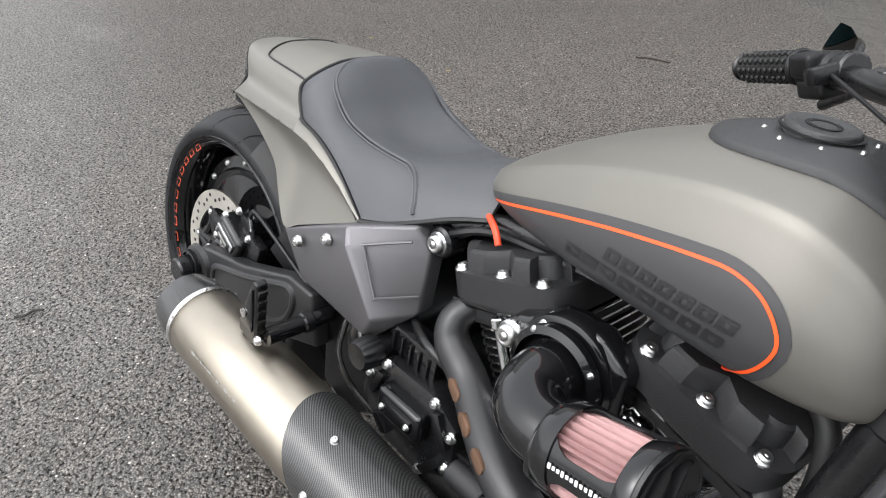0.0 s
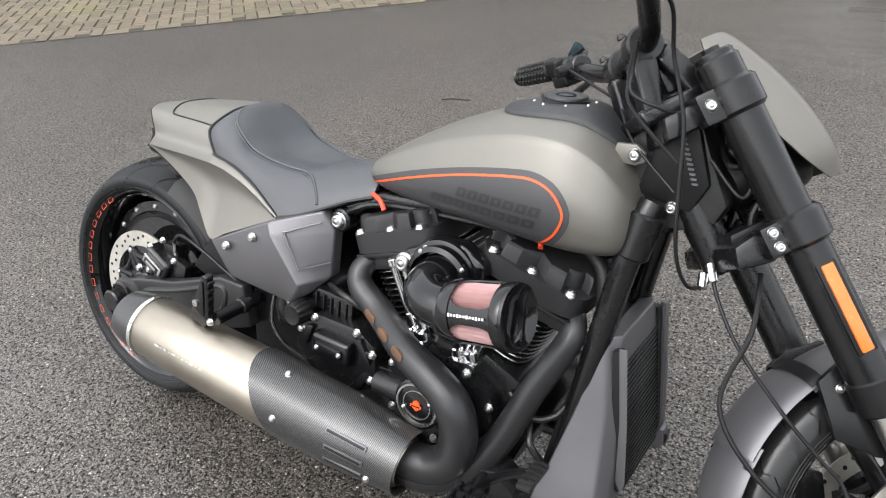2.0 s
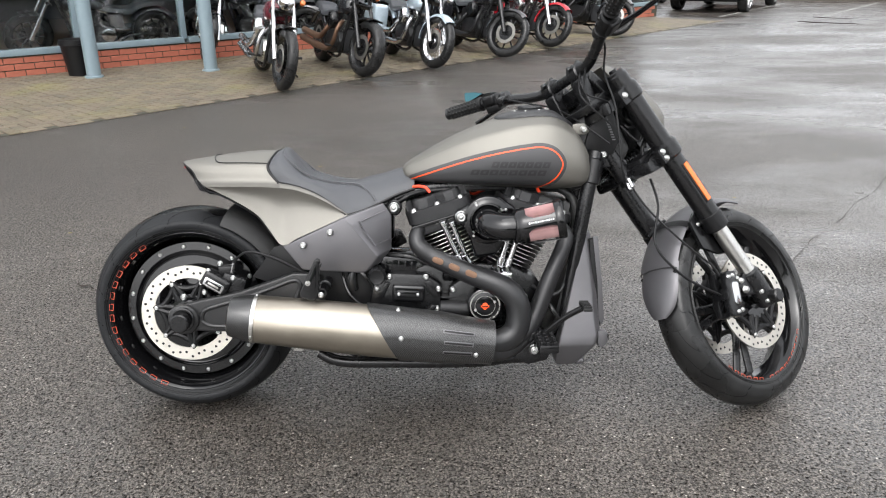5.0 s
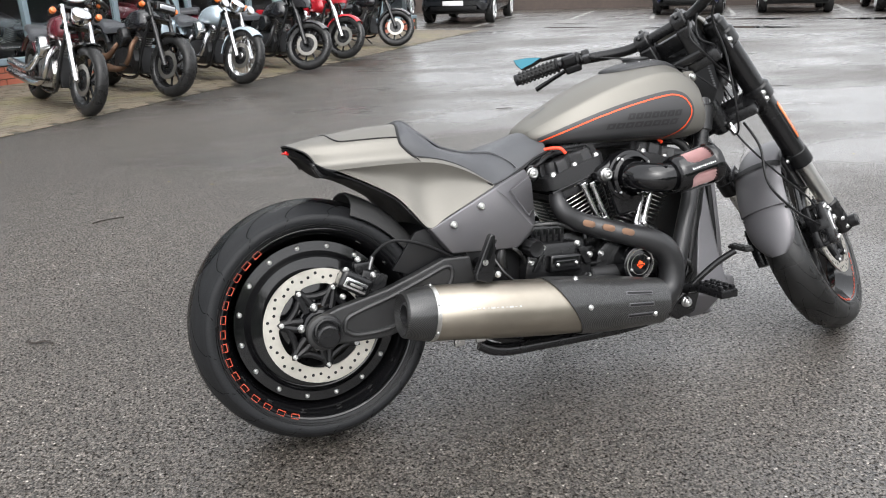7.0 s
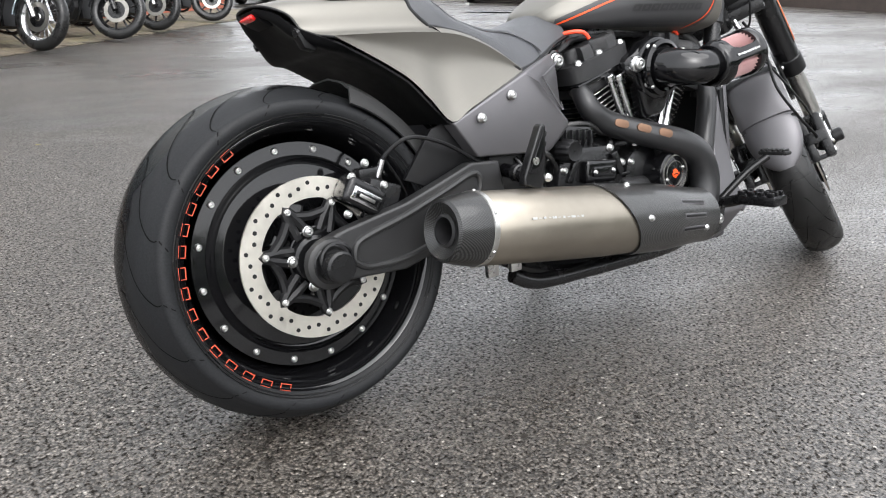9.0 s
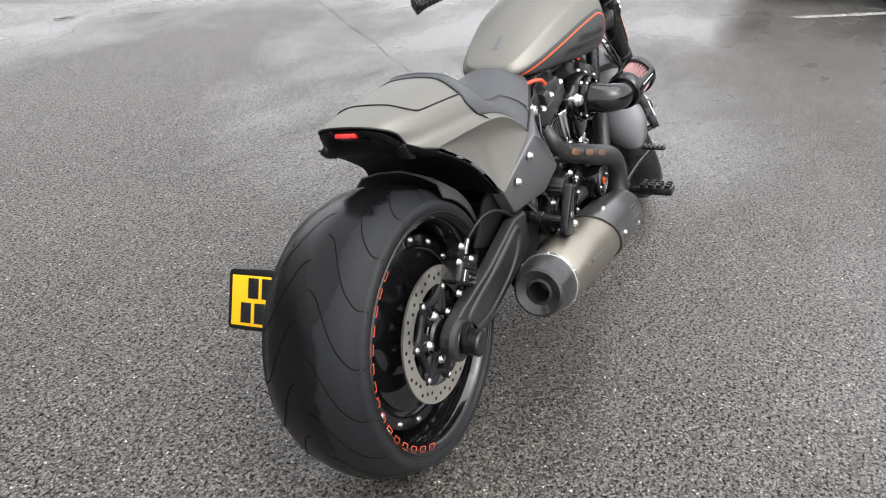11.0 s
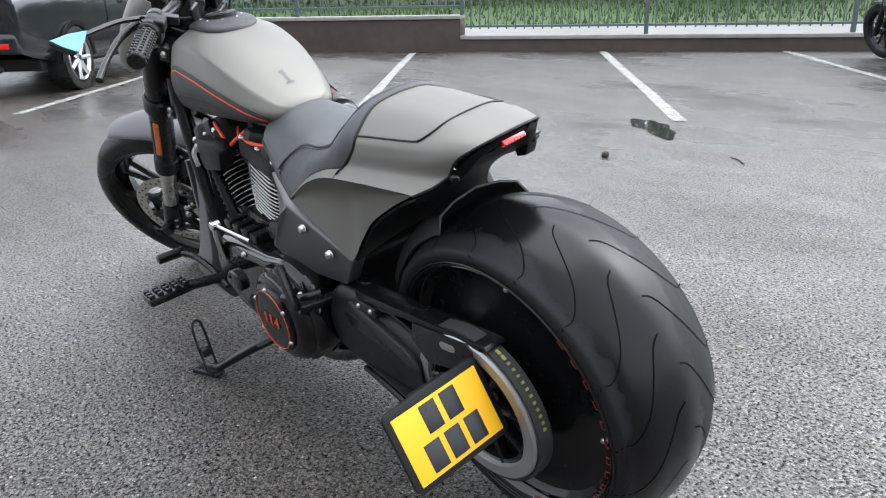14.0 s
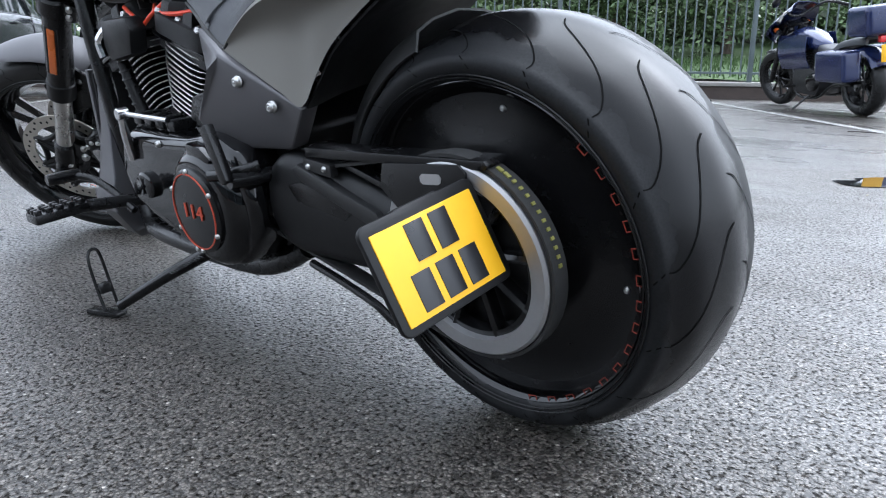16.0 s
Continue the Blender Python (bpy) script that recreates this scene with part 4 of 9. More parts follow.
# side covers
def side_cover(sgn):
    v = {"a": (0.301, 0.160, 0.538), "b": (0.489, 0.168, 0.624), "c": (0.598, 0.128, 0.657), "d": (0.622, 0.118, 0.618), "e": (0.619, 0.128, 0.519), "f": (0.583, 0.190, 0.512), "g": (0.587, 0.165, 0.486), "h": (0.541, 0.170, 0.455), "i": (0.357, 0.162, 0.466), "j": (0.508, 0.180, 0.60)}
    bm = B()
    place = (lambda x, y, z: Vector((x, -y, z))) if sgn < 0 else (lambda x, y, z: across((x, -y, z)))
    vs = {k: bm.verts.new(place(*p)) for k, p in v.items()}
    ins = {k: bm.verts.new(place(p[0] - 0.004, p[1] - 0.03, p[2])) for k, p in v.items()}
    for f in ("abjfhi", "bcdj", "jdef", "feg", "fgh"):
        bm.faces.new([vs[k] for k in f])
    loop = "abcdeghi"
    for a, b in zip(loop, loop[1:] + loop[0]):
        bm.faces.new((vs[a], vs[b], ins[b], ins[a]))
    bmesh.ops.recalc_face_normals(bm, faces=bm.faces[:])
    bevel(bm, 0.005, 3, 12)
    ob = part("side_cover", bm, M_GUN, bike, "gunmetal satin side cover", 30)
    for x, z in ((0.443, 0.580), (0.363, 0.542)):
        bolt(ob, place(x, 0.1735, z), (0, sgn, 0), 1.1)
    if sgn < 0:
        line = [(0.604, -0.139, 0.638), (0.537, -0.168, 0.612), (0.534, -0.1705, 0.606), (0.572, -0.1775, 0.545), (0.578, -0.176, 0.543), (0.618, -0.131, 0.552)]
        part("cover_recess", tube(B(), line, 0.0020, 6, 4), M_GUN, ob, "moulded recess outline")
    return ob


side_cover(-1)
side_cover(1)

# ---- tank ----
TANK = [(0.652, 0.746, 0.728, 0.035), (0.664, 0.760, 0.716, 0.072), (0.70, 0.784, 0.708, 0.096), (0.76, 0.818, 0.703, 0.118), (0.85, 0.862, 0.699, 0.138), (0.95, 0.897, 0.695, 0.149),
        (1.03, 0.914, 0.691, 0.153), (1.10, 0.912, 0.688, 0.151), (1.155, 0.882, 0.689, 0.137), (1.19, 0.842, 0.694, 0.118), (1.212, 0.800, 0.705, 0.085), (1.220, 0.765, 0.72, 0.04)]


def tank_mid(x):
    """The tank's own middle line, which sits a little across the frame."""
    return 0.020 - 0.075 * (x - 0.65)


SHAPE = [(0.0, 0.0), (0.5, 0.0), (0.86, 0.10), (0.98, 0.27), (1.0, 0.42), (0.97, 0.56), (0.875, 0.75), (0.825, 0.825), (0.74, 0.868), (0.40, 0.965), (0.0, 1.0)]


def smooth_half(x):
    """The right half section, bottom to top, from the same smooth skin as the tank."""
    st = spline([Vector(s) if len(s) == 3 else Vector((s[1], s[2], s[3])) for s in TANK], 8)
    xs = spline([Vector((s[0], 0, 0)) for s in TANK], 8)
    xv = [p.x for p in xs]
    zt, zb, hw = (float(np.interp(x, xv, [p[k] for p in st])) for k in range(3))
    return [(p.x, p.y) for p in spline([Vector((hw * u, zb + (zt - zb) * v, 0)) for u, v in SHAPE], 5)]


def tank_y(x, z):
    h = smooth_half(x)
    zs = [p[1] for p in h]
    return float(np.interp(z, zs, [p[0] for p in h]))


def tank_top(x, y):
    h = [p for p in smooth_half(x)]
    k = max(range(len(h)), key=lambda i: h[i][0])
    up = h[k:][::-1]
    return float(np.interp(abs(y), [p[0] for p in up], [p[1] for p in up]))


rows_t = []
for x, zt, zb, hw in TANK:
    sec = [(hw * u, zb + (zt - zb) * v) for u, v in SHAPE]
    rows_t.append([Vector((x, tank_mid(x) - y, z)) for y, z in sec] + [Vector((x, tank_mid(x) + y, z)) for y, z in sec[-2::-1]])
bm = B()
grid_loft(bm, rows_t, 8, 5, caps=True)
bmesh.ops.remove_doubles(bm, verts=bm.verts, dist=0.0003)
tank = part("fuel_tank", bm, M_PAINT, bike, "bronze-grey satin fuel tank with dark side panel", 60)

STRIPE = [(0.672, 0.716), (0.70, 0.728), (0.76, 0.750), (0.83, 0.773), (0.90, 0.792), (0.965, 0.806), (1.02, 0.815), (1.060, 0.818), (1.092, 0.809), (1.113, 0.789), (1.121, 0.765), (1.108, 0.735), (1.085, 0.713), (1.058, 0.696)]
SL = [(p.x, p.y) for p in spline([Vector((x, z, 0)) for x, z in STRIPE], 8)]


def grown(line, d):
    """The line moved outwards by d."""
    out = []
    for i, (x, z) in enumerate(line):
        a, b = line[max(i - 1, 0)], line[min(i + 1, len(line) - 1)]
        t = Vector((b[0] - a[0], b[1] - a[1])).normalized()
        out.append((x - t.y * d, z + t.x * d))
    return out


for sgn in (-1, 1):
    edge = grown(SL, 0.012)
    k = max(range(len(edge)), key=lambda i: edge[i][0])
    upx, upz = [p[0] for p in edge[:k + 1]], [p[1] for p in edge[:k + 1]]
    dnx, dnz = [p[0] for p in edge[k:]][::-1], [p[1] for p in edge[k:]][::-1]
    bm = B()
    cols = []
    for x in np.linspace(0.675, edge[k][0] - 0.0008, 90):
        hi = float(np.interp(x, upx, upz))
        sec = smooth_half(float(x))
        lo = max(sec[5][1] + 0.0005, float(np.interp(x, dnx, dnz)) if x > dnx[0] else 0)
        hi = max(hi, lo + 0.001)
        cols.append([bm.verts.new((x, tank_mid(x) + sgn * (tank_y(x, z) + 0.0012), z)) for z in np.linspace(lo, hi, 14)])
    for a, b in zip(cols, cols[1:]):
        bridge(bm, a, b, False)
    panel = part("tank_panel", bm, M_TANKDARK, tank, "charcoal side graphic of the tank", 80)
    bm = B()
    inner, outer = grown(SL, -0.0019), grown(SL, 0.0019)
    last = None
    for p, q in zip(inner, outer):
        cur = [bm.verts.new((u[0], tank_mid(u[0]) + sgn * (tank_y(u[0], u[1]) + 0.0024), u[1])) for u in (p, q)]
        if last:
            bm.faces.new((last[0], last[1], cur[1], cur[0]))
        last = cur
    part("tank_stripe", bm, M_ORANGE, tank, "thin orange pinstripe", 80)
    for row, (x0, x1, z0, dz) in enumerate(((0.915, 1.085, 0.760, 0.017), (0.855, 1.075, 0.738, 0.0155))):
        n = 7 if row == 0 else 8
        w = (x1 - x0) / n
        for j in range(n):
            bm = B()
            a, b = x0 + j * w, x0 + (j + 0.82) * w
            t = dz * 0.28
            for (p0, p1, q0, q1) in ((a, b, 0, t), (a, b, dz - t, dz), (a, a + 0.007, 0, dz), (b - 0.007, b, 0, dz)):
                vs = []
                for xx, zz in ((p0, q0), (p1, q0), (p1, q1), (p0, q1)):
                    sx, sz = xx + zz * 0.35, z0 + zz - (xx - x0) * 0.012
                    vs.append(bm.verts.new((sx, tank_mid(sx) + sgn * (tank_y(sx, sz) + 0.0026), sz)))
                bm.faces.new(vs)
            part("tank_mark", bm, M_TANKMARK, panel, "gloss black plain bar on the tank panel", 0)
# dash console on the tank
bm = B()
rings = []
for f, up in ((1.0, 0.001), (0.99, 0.006), (0.95, 0.0085), (0.85, 0.0095), (0.5, 0.010), (0.05, 0.010)):
    rr = []
    for k in range(40):
        a = 2 * math.pi * k / 40
        x = 1.045 + f * (0.130 * math.cos(a) + (0.02 * math.cos(2 * a)))
        y = f * 0.078 * math.sin(a) * (1 + 0.15 * math.cos(a))
        rr.append(bm.verts.new((x, y + tank_mid(x), tank_top(min(x, 1.185), y) + up)))
    rings.append(rr)
for a, b in zip(rings, rings[1:]):
    bridge(bm, a, b)
bm.faces.new(rings[-1])
dash = part("tank_console", bm, M_CONSOLE, tank, "black tank console", 40)
zc = tank_top(1.045, 0) + 0.010
MC = Matrix.Translation((1.045, tank_mid(1.045), zc)) @ Matrix.Rotation(radians(2), 4, "Y") @ Matrix.Rotation(radians(90), 4, "X")
cap = part("fuel_cap", lathe(B(), [(0.0375, -0.006), (0.0375, 0.0035), (0.036, 0.0055), (0.034, 0.006), (0.029, 0.0052), (0.0275, 0.0045), (0.0001, 0.0048)], 40, MC), M_CONSOLE, dash, "round black fuel cap")
part("cap_emblem", lathe(B(), [(0.018, 0.0046), (0.018, 0.0056), (0.0135, 0.0056), (0.0135, 0.0046)], 32, MC), M_SATBLK, cap)
part("cap_groove", lathe(B(), [(0.042, -0.001), (0.042, 0.0007), (0.0385, 0.0007)], 40, MC), M_PLASTIC, dash, "dark seat round the cap")
for k in range(8):
    a = 2 * math.pi * (k + 0.5) / 8
    dx, dy = 0.053 * math.cos(a), 0.050 * math.sin(a)
    bolt(dash, (1.045 + dx, tank_mid(1.045) + dy, tank_top(1.045 + dx, dy) + 0.0095), (0, 0, 1), 0.32, name="console_screw")
# numeral on the rear of the tank
bm = B()
for sx, dx in ((0.0, 0.008),):
    for (u0, u1, w0, w1) in ((-0.004, 0.004, -0.022, 0.022), (-0.010, -0.004, 0.012, 0.018), (-0.011, 0.011, -0.026, -0.021)):
        vs = []
        for u, w in ((u0, w0), (u1, w0), (u1, w1), (u0, w1)):
            y, x = -(u + dx - 0.008), 0.725 + w * 0.9
            vs.append(bm.verts.new((x, y + tank_mid(x), tank_top(x, y) + 0.0012)))
        bm.faces.new(vs)
part("tank_numeral", bm, M_GREYBAR, tank, "dark figure one on the rear of the tank", 0)
part("tank_lug", prism(B(), [(1.165, 0.878), (1.198, 0.880), (1.214, 0.868), (1.214, 0.853), (1.198, 0.846), (1.16, 0.848)], -0.075, -0.064, 0.003), M_PAINT, bike, "grey tank mounting lug")
bolt(bike, (1.197, -0.076, 0.863), s=1.25, name="tank_bolt")

# ---- frame ----
part("steering_neck", prism(B(), [(1.14, 0.72), (1.17, 0.86), (1.215, 0.955), (1.265, 0.975), (1.31, 0.87), (1.345, 0.80), (1.32, 0.745), (1.24, 0.745), (1.22, 0.69), (1.15, 0.66)], -0.05, 0.05, 0.012), M_SWING, bike, "cast black steering neck")
part("neck_web", prism(B(), [(1.20, 0.80), (1.235, 0.93), (1.28, 0.935), (1.315, 0.83), (1.29, 0.78)], -0.060, 0.060, 0.008), M_PLASTIC, bike, "black cast neck rib")
bm = B()
for k in range(11):
    box(bm, (1.262 + 0.003 * k, -0.0615, 0.905 - 0.0075 * k), (0.009, 0.002, 0.0035))
part("serial_mark", bm, M_GREYBAR, bike, "row of small stamped bars", 0)
for sgn in (-1, 1):
    part("frame_downtube", tube(B(), [(1.235, sgn * 0.07, 0.79), (1.222, sgn * 0.088, 0.74), (1.195, sgn * 0.10, 0.60), (1.165, sgn * 0.105, 0.42), (1.14, sgn * 0.105, 0.28), (1.10, sgn * 0.11, 0.20), (1.0, sgn * 0.13, 0.175), (0.6, sgn * 0.135, 0.18), (0.42, sgn * 0.13, 0.25)], 0.022, 14, 5), M_SATBLK, bike, "satin black frame tube")
    part("tube_sleeve", cyl(B(), (1.232, sgn * 0.08, 0.775), (1.218, sgn * 0.092, 0.70), 0.030, 0.027, 20, 0.004), M_SATBLK, bike, "black frame tube sleeve")
    part("upper_frame_rail", tube(B(), [(1.18, sgn * 0.05, 0.72), (0.95, sgn * 0.06, 0.70), (0.72, sgn * 0.065, 0.69), (0.55, sgn * 0.085, 0.62), (0.42, sgn * 0.10, 0.52)], 0.018, 12, 5), M_SATBLK, bike, "black upper frame rail")
part("pod_boss", cyl(B(), (0.628, -0.075, 0.640), (0.628, -0.112, 0.640), 0.024, n=22, bev=0.004), M_SATBLK, bike)
bolt(bike, (0.628, -0.113, 0.640), s=1.9, name="frame_bolt")
bolt(bike, (1.262, -0.062, 0.785), s=1.2, name="frame_bolt")
part("pivot_plate", prism(B(), [(0.40, 0.27), (0.40, 0.46), (0.47, 0.52), (0.56, 0.46), (0.56, 0.30), (0.48, 0.24)], -0.14, 0.14, 0.01), M_PLASTIC, bike, "black swingarm pivot casting")

# radiator and shroud
rows_r = []
for z, xr, xf, y in ((0.555, 1.192, 1.222, 0.108), (0.53, 1.188, 1.226, 0.116), (0.42, 1.168, 1.240, 0.128), (0.30, 1.138, 1.248, 0.158), (0.25, 1.122, 1.252, 0.178), (0.222, 1.116, 1.246, 0.182), (0.165, 1.112, 1.206, 0.152), (0.145, 1.120, 1.190, 0.136)):
    rows_r.append([Vector(p) for p in ((xr, -y, z), (xf - 0.02, -y * 0.98, z), (xf, -y * 0.80, z), (xf, y * 0.80, z), (xf - 0.02, y * 0.98, z), (xr, y, z), (xr, -y, z))])
bm = B()
verts = [[bm.verts.new(p) for p in r[:-1]] for r in rows_r]
for a, b in zip(verts, verts[1:]):
    bridge(bm, a, b)
bm.faces.new(verts[0])
bm.faces.new(verts[-1][::-1])
bmesh.ops.recalc_face_normals(bm, faces=bm.faces[:])
bevel(bm, 0.006, 3, 14)
part("radiator_shroud", bm, M_GUN, bike, "gunmetal radiator shroud", 25)
for k in range(26):
    z = 0.50 - 0.0095 * k
    xf = float(np.interp(z, [0.215, 0.24, 0.30, 0.42, 0.53], [1.258, 1.262, 1.256, 1.240, 1.226]))
    part("radiator_fin", box(B(), (xf, 0, z), (0.006, 0.19, 0.004), None, 0.001, 1), M_PLASTIC, bike)
for sgn in (-1, 1):
    part("shroud_lip", prism(B(), [(1.226, 0.545), (1.240, 0.546), (1.258, 0.40), (1.268, 0.285), (1.262, 0.265), (1.250, 0.285), (1.244, 0.40)], sgn * 0.112 - 0.004, sgn * 0.118 + 0.004, 0.002), M_GUN, bike, "gunmetal shroud front lip")
    part("shroud_recess", prism(B(), [(1.215, 0.535), (1.230, 0.54), (1.248, 0.40), (1.262, 0.28), (1.255, 0.26), (1.24, 0.28)], sgn * 0.104 - 0.010, sgn * 0.106 + 0.010, 0.002), M_PLASTIC, bike, "black recess beside the radiator")
    part("shroud_scoop", prism(B(), [(1.240, 0.262), (1.268, 0.258), (1.272, 0.225), (1.255, 0.205), (1.24, 0.215)], sgn * 0.145 - 0.018, sgn * 0.145 + 0.018, 0.006), M_GUN, bike, "gunmetal cooling scoop")
    part("scoop_opening", prism(B(), [(1.252, 0.252), (1.275, 0.248), (1.274, 0.228), (1.258, 0.222)], sgn * 0.145 - 0.012, sgn * 0.145 + 0.012, 0.002), M_PLASTIC, bike)
    part("shroud_foot", cyl(B(), (1.175, sgn * 0.125, 0.155), (1.205, sgn * 0.125, 0.157), 0.013, n=18, bev=0.004), M_GUN, bike)
part("shroud_inner", prism(B(), [(1.168, 0.54), (1.192, 0.54), (1.138, 0.30), (1.112, 0.17), (1.095, 0.20), (1.12, 0.32)], -0.115, 0.115, 0.004), M_PLASTIC, bike, "black inner shroud")

# ---- engine ----
bm = prism(B(), [(0.60, 0.24), (0.56, 0.32), (0.60, 0.42), (0.72, 0.47), (0.80, 0.46), (0.88, 0.47), (0.98, 0.46), (1.06, 0.42), (1.09, 0.33), (1.05, 0.23), (0.95, 0.18), (0.70, 0.185)], -0.125, 0.12, 0.02)
case = part("crankcase", bm, M_SATBLK, bike, "black V-twin crankcase")
part("cam_cover", prism(B(), [(0.77, 0.30), (0.79, 0.41), (0.86, 0.455), (0.95, 0.445), (1.02, 0.39), (1.03, 0.31), (0.96, 0.25), (0.83, 0.245)], -0.165, -0.12, 0.015), M_SATBLK, case, "black cam cover")
part("gearbox_cover", prism(B(), [(0.55, 0.36), (0.565, 0.43), (0.62, 0.455), (0.72, 0.45), (0.765, 0.42), (0.765, 0.33), (0.70, 0.29), (0.60, 0.30)], -0.175, -0.12, 0.014), M_SATBLK, case, "black gearbox side cover")
bm = box(B(), (0.668, -0.185, 0.398), (0.095, 0.03, 0.05), Matrix.Rotation(radians(4), 4, "Y"), 0.009, 3)
box(bm, (0.668, -0.199, 0.398), (0.066, 0.012, 0.022), Matrix.Rotation(radians(4), 4, "Y"), 0.004)
rel = part("clutch_release_cover", bm, M_GLOSSBLK, case, "gloss black release cover")
for p in ((0.64, -0.206, 0.399), (0.696, -0.206, 0.397)):
    bolt(rel, p, s=0.6)
for p in ((0.575, -0.176, 0.41), (0.612, -0.176, 0.445), (0.72, -0.176, 0.442), (0.757, -0.176, 0.405), (0.752, -0.176, 0.345), (0.70, -0.176, 0.305), (0.61, -0.176, 0.315), (0.80, -0.166, 0.40), (0.85, -0.166, 0.443), (0.965, -0.166, 0.43), (1.015, -0.166, 0.375), (0.80, -0.166, 0.30), (1.01, -0.166, 0.30), (0.90, -0.166, 0.262)):
    bolt(case, p, s=1.0)
bm = B()
rk = []
for y, r, g in ((-0.13, 0.019, 0.0), (-0.17, 0.019, 0.0), (-0.172, 0.026, 0.0025), (-0.203, 0.025, 0.0025), (-0.208, 0.021, 0.001), (-0.206, 0.015, 0.0), (-0.206, 0.001, 0.0)):
    rk.append([bm.verts.new((0.578 + (r - g * (k % 4 > 1)) * math.cos(2 * math.pi * k / 48), y, 0.452 + (r - g * (k % 4 > 1)) * math.sin(2 * math.pi * k / 48))) for k in range(48)])
for a, b in zip(rk, rk[1:]):
    bridge(bm, a, b)
part("preload_knob", bm, M_PLASTIC, bike, "ribbed black adjuster knob")
part("linkage_boot", tube(B(), [(0.50, -0.14, 0.40), (0.498, -0.145, 0.43), (0.505, -0.145, 0.46)], 0.018, 12, 4, radii=[0.020, 0.018, 0.012]), M_RUBBER, bike, "rubber boot")
part("starter_motor", cyl(B(), (0.77, -0.10, 0.44), (0.88, -0.10, 0.435), 0.034, n=24, bev=0.005), M_SATBLK, case, "black starter housing")
ecu = part("control_unit", box(B(), (0.640, -0.135, 0.474), (0.105, 0.04, 0.048), Matrix.Rotation(radians(6), 4, "Y"), 0.006), M_GLOSSBLK, bike, "black control unit under the side cover")
for k in range(5):
    part("unit_rib", box(B(), (0.602 + 0.019 * k, -0.157, 0.476 - 0.002 * k), (0.005, 0.006, 0.036), Matrix.Rotation(radians(6), 4, "Y"), 0.0015), M_SATBLK, ecu)
for q in ([(0.575, 0.385), (0.60, 0.43), (0.615, 0.43), (0.592, 0.38)], [(0.715, 0.43), (0.735, 0.435), (0.758, 0.385), (0.742, 0.378)], [(0.59, 0.345), (0.615, 0.318), (0.63, 0.325), (0.607, 0.352)], [(0.70, 0.315), (0.72, 0.31), (0.752, 0.352), (0.738, 0.36)]):
    part("cover_rib", prism(B(), q, -0.184, -0.17, 0.004), M_SATBLK, case)
for k, (x, z) in enumerate(((0.785, 0.375), (0.785, 0.355), (0.785, 0.335))):
    part("case_rib", box(B(), (x, -0.150, z), (0.07, 0.03, 0.008), None, 0.003), M_SATBLK, case)
for pts, r in (([(0.50, -0.13, 0.47), (0.53, -0.165, 0.455), (0.56, -0.165, 0.42), (0.57, -0.15, 0.37)], 0.006), ([(0.60, -0.12, 0.50), (0.67, -0.15, 0.50), (0.73, -0.14, 0.475), (0.78, -0.13, 0.47)], 0.007), ([(0.47, -0.14, 0.45), (0.49, -0.175, 0.40), (0.53, -0.18, 0.36), (0.58, -0.17, 0.33)], 0.005), ([(1.08, -0.12, 0.36), (1.10, -0.16, 0.33), (1.12, -0.15, 0.29), (1.10, -0.13, 0.24)], 0.007), ([(1.04, -0.13, 0.40), (1.09, -0.14, 0.37), (1.13, -0.12, 0.38), (1.15, -0.10, 0.42)], 0.006)):
    part("engine_hose", tube(B(), pts, r, 9, 5), M_RUBBER, bike, "black rubber hose")
part("lower_case_tube", cyl(B(), (0.76, -0.165, 0.345), (0.85, -0.165, 0.34), 0.022, n=18, bev=0.004), M_WRINKLE, case)
# timer cover
MT = Matrix.Translation((0.892, 0, 0.363))
tc = part("timer_cover", lathe(B(), [(0.052, -0.16), (0.052, -0.205), (0.050, -0.214), (0.045, -0.217), (0.0001, -0.217)], 40, MT), M_GLOSSBLK, case, "round gloss black timer cover")
part("timer_ring", lathe(B(), [(0.0445, -0.2165), (0.0445, -0.2195), (0.041, -0.2195), (0.041, -0.2165)], 40, MT, closed=True), M_STEEL, tc, "bright ring")
bm = prism(B(), [(0.892, 0.374), (0.899, 0.370), (0.900, 0.357), (0.892, 0.351), (0.884, 0.357), (0.885, 0.370)], -0.220, -0.217, 0.0005)
part("timer_emblem", bm, M_ORANGE, tc, "orange shield emblem, plain")
part("emblem_bar", box(B(), (0.892, -0.2205, 0.3625), (0.024, 0.0015, 0.0055)), M_ORANGE, tc)
part("emblem_slit", box(B(), (0.892, -0.2215, 0.3625), (0.018, 0.0012, 0.0024)), M_GLOSSBLK, tc)
part("timer_inner_ring", lathe(B(), [(0.030, -0.2165), (0.030, -0.2185), (0.0288, -0.2185), (0.0288, -0.2165)], 40, MT, closed=True), M_STEEL, tc)
for a in (0.4, math.pi + 0.4):
    bolt(tc, (0.892 + 0.031 * math.cos(a), -0.2185, 0.363 + 0.031 * math.sin(a)), s=0.5)


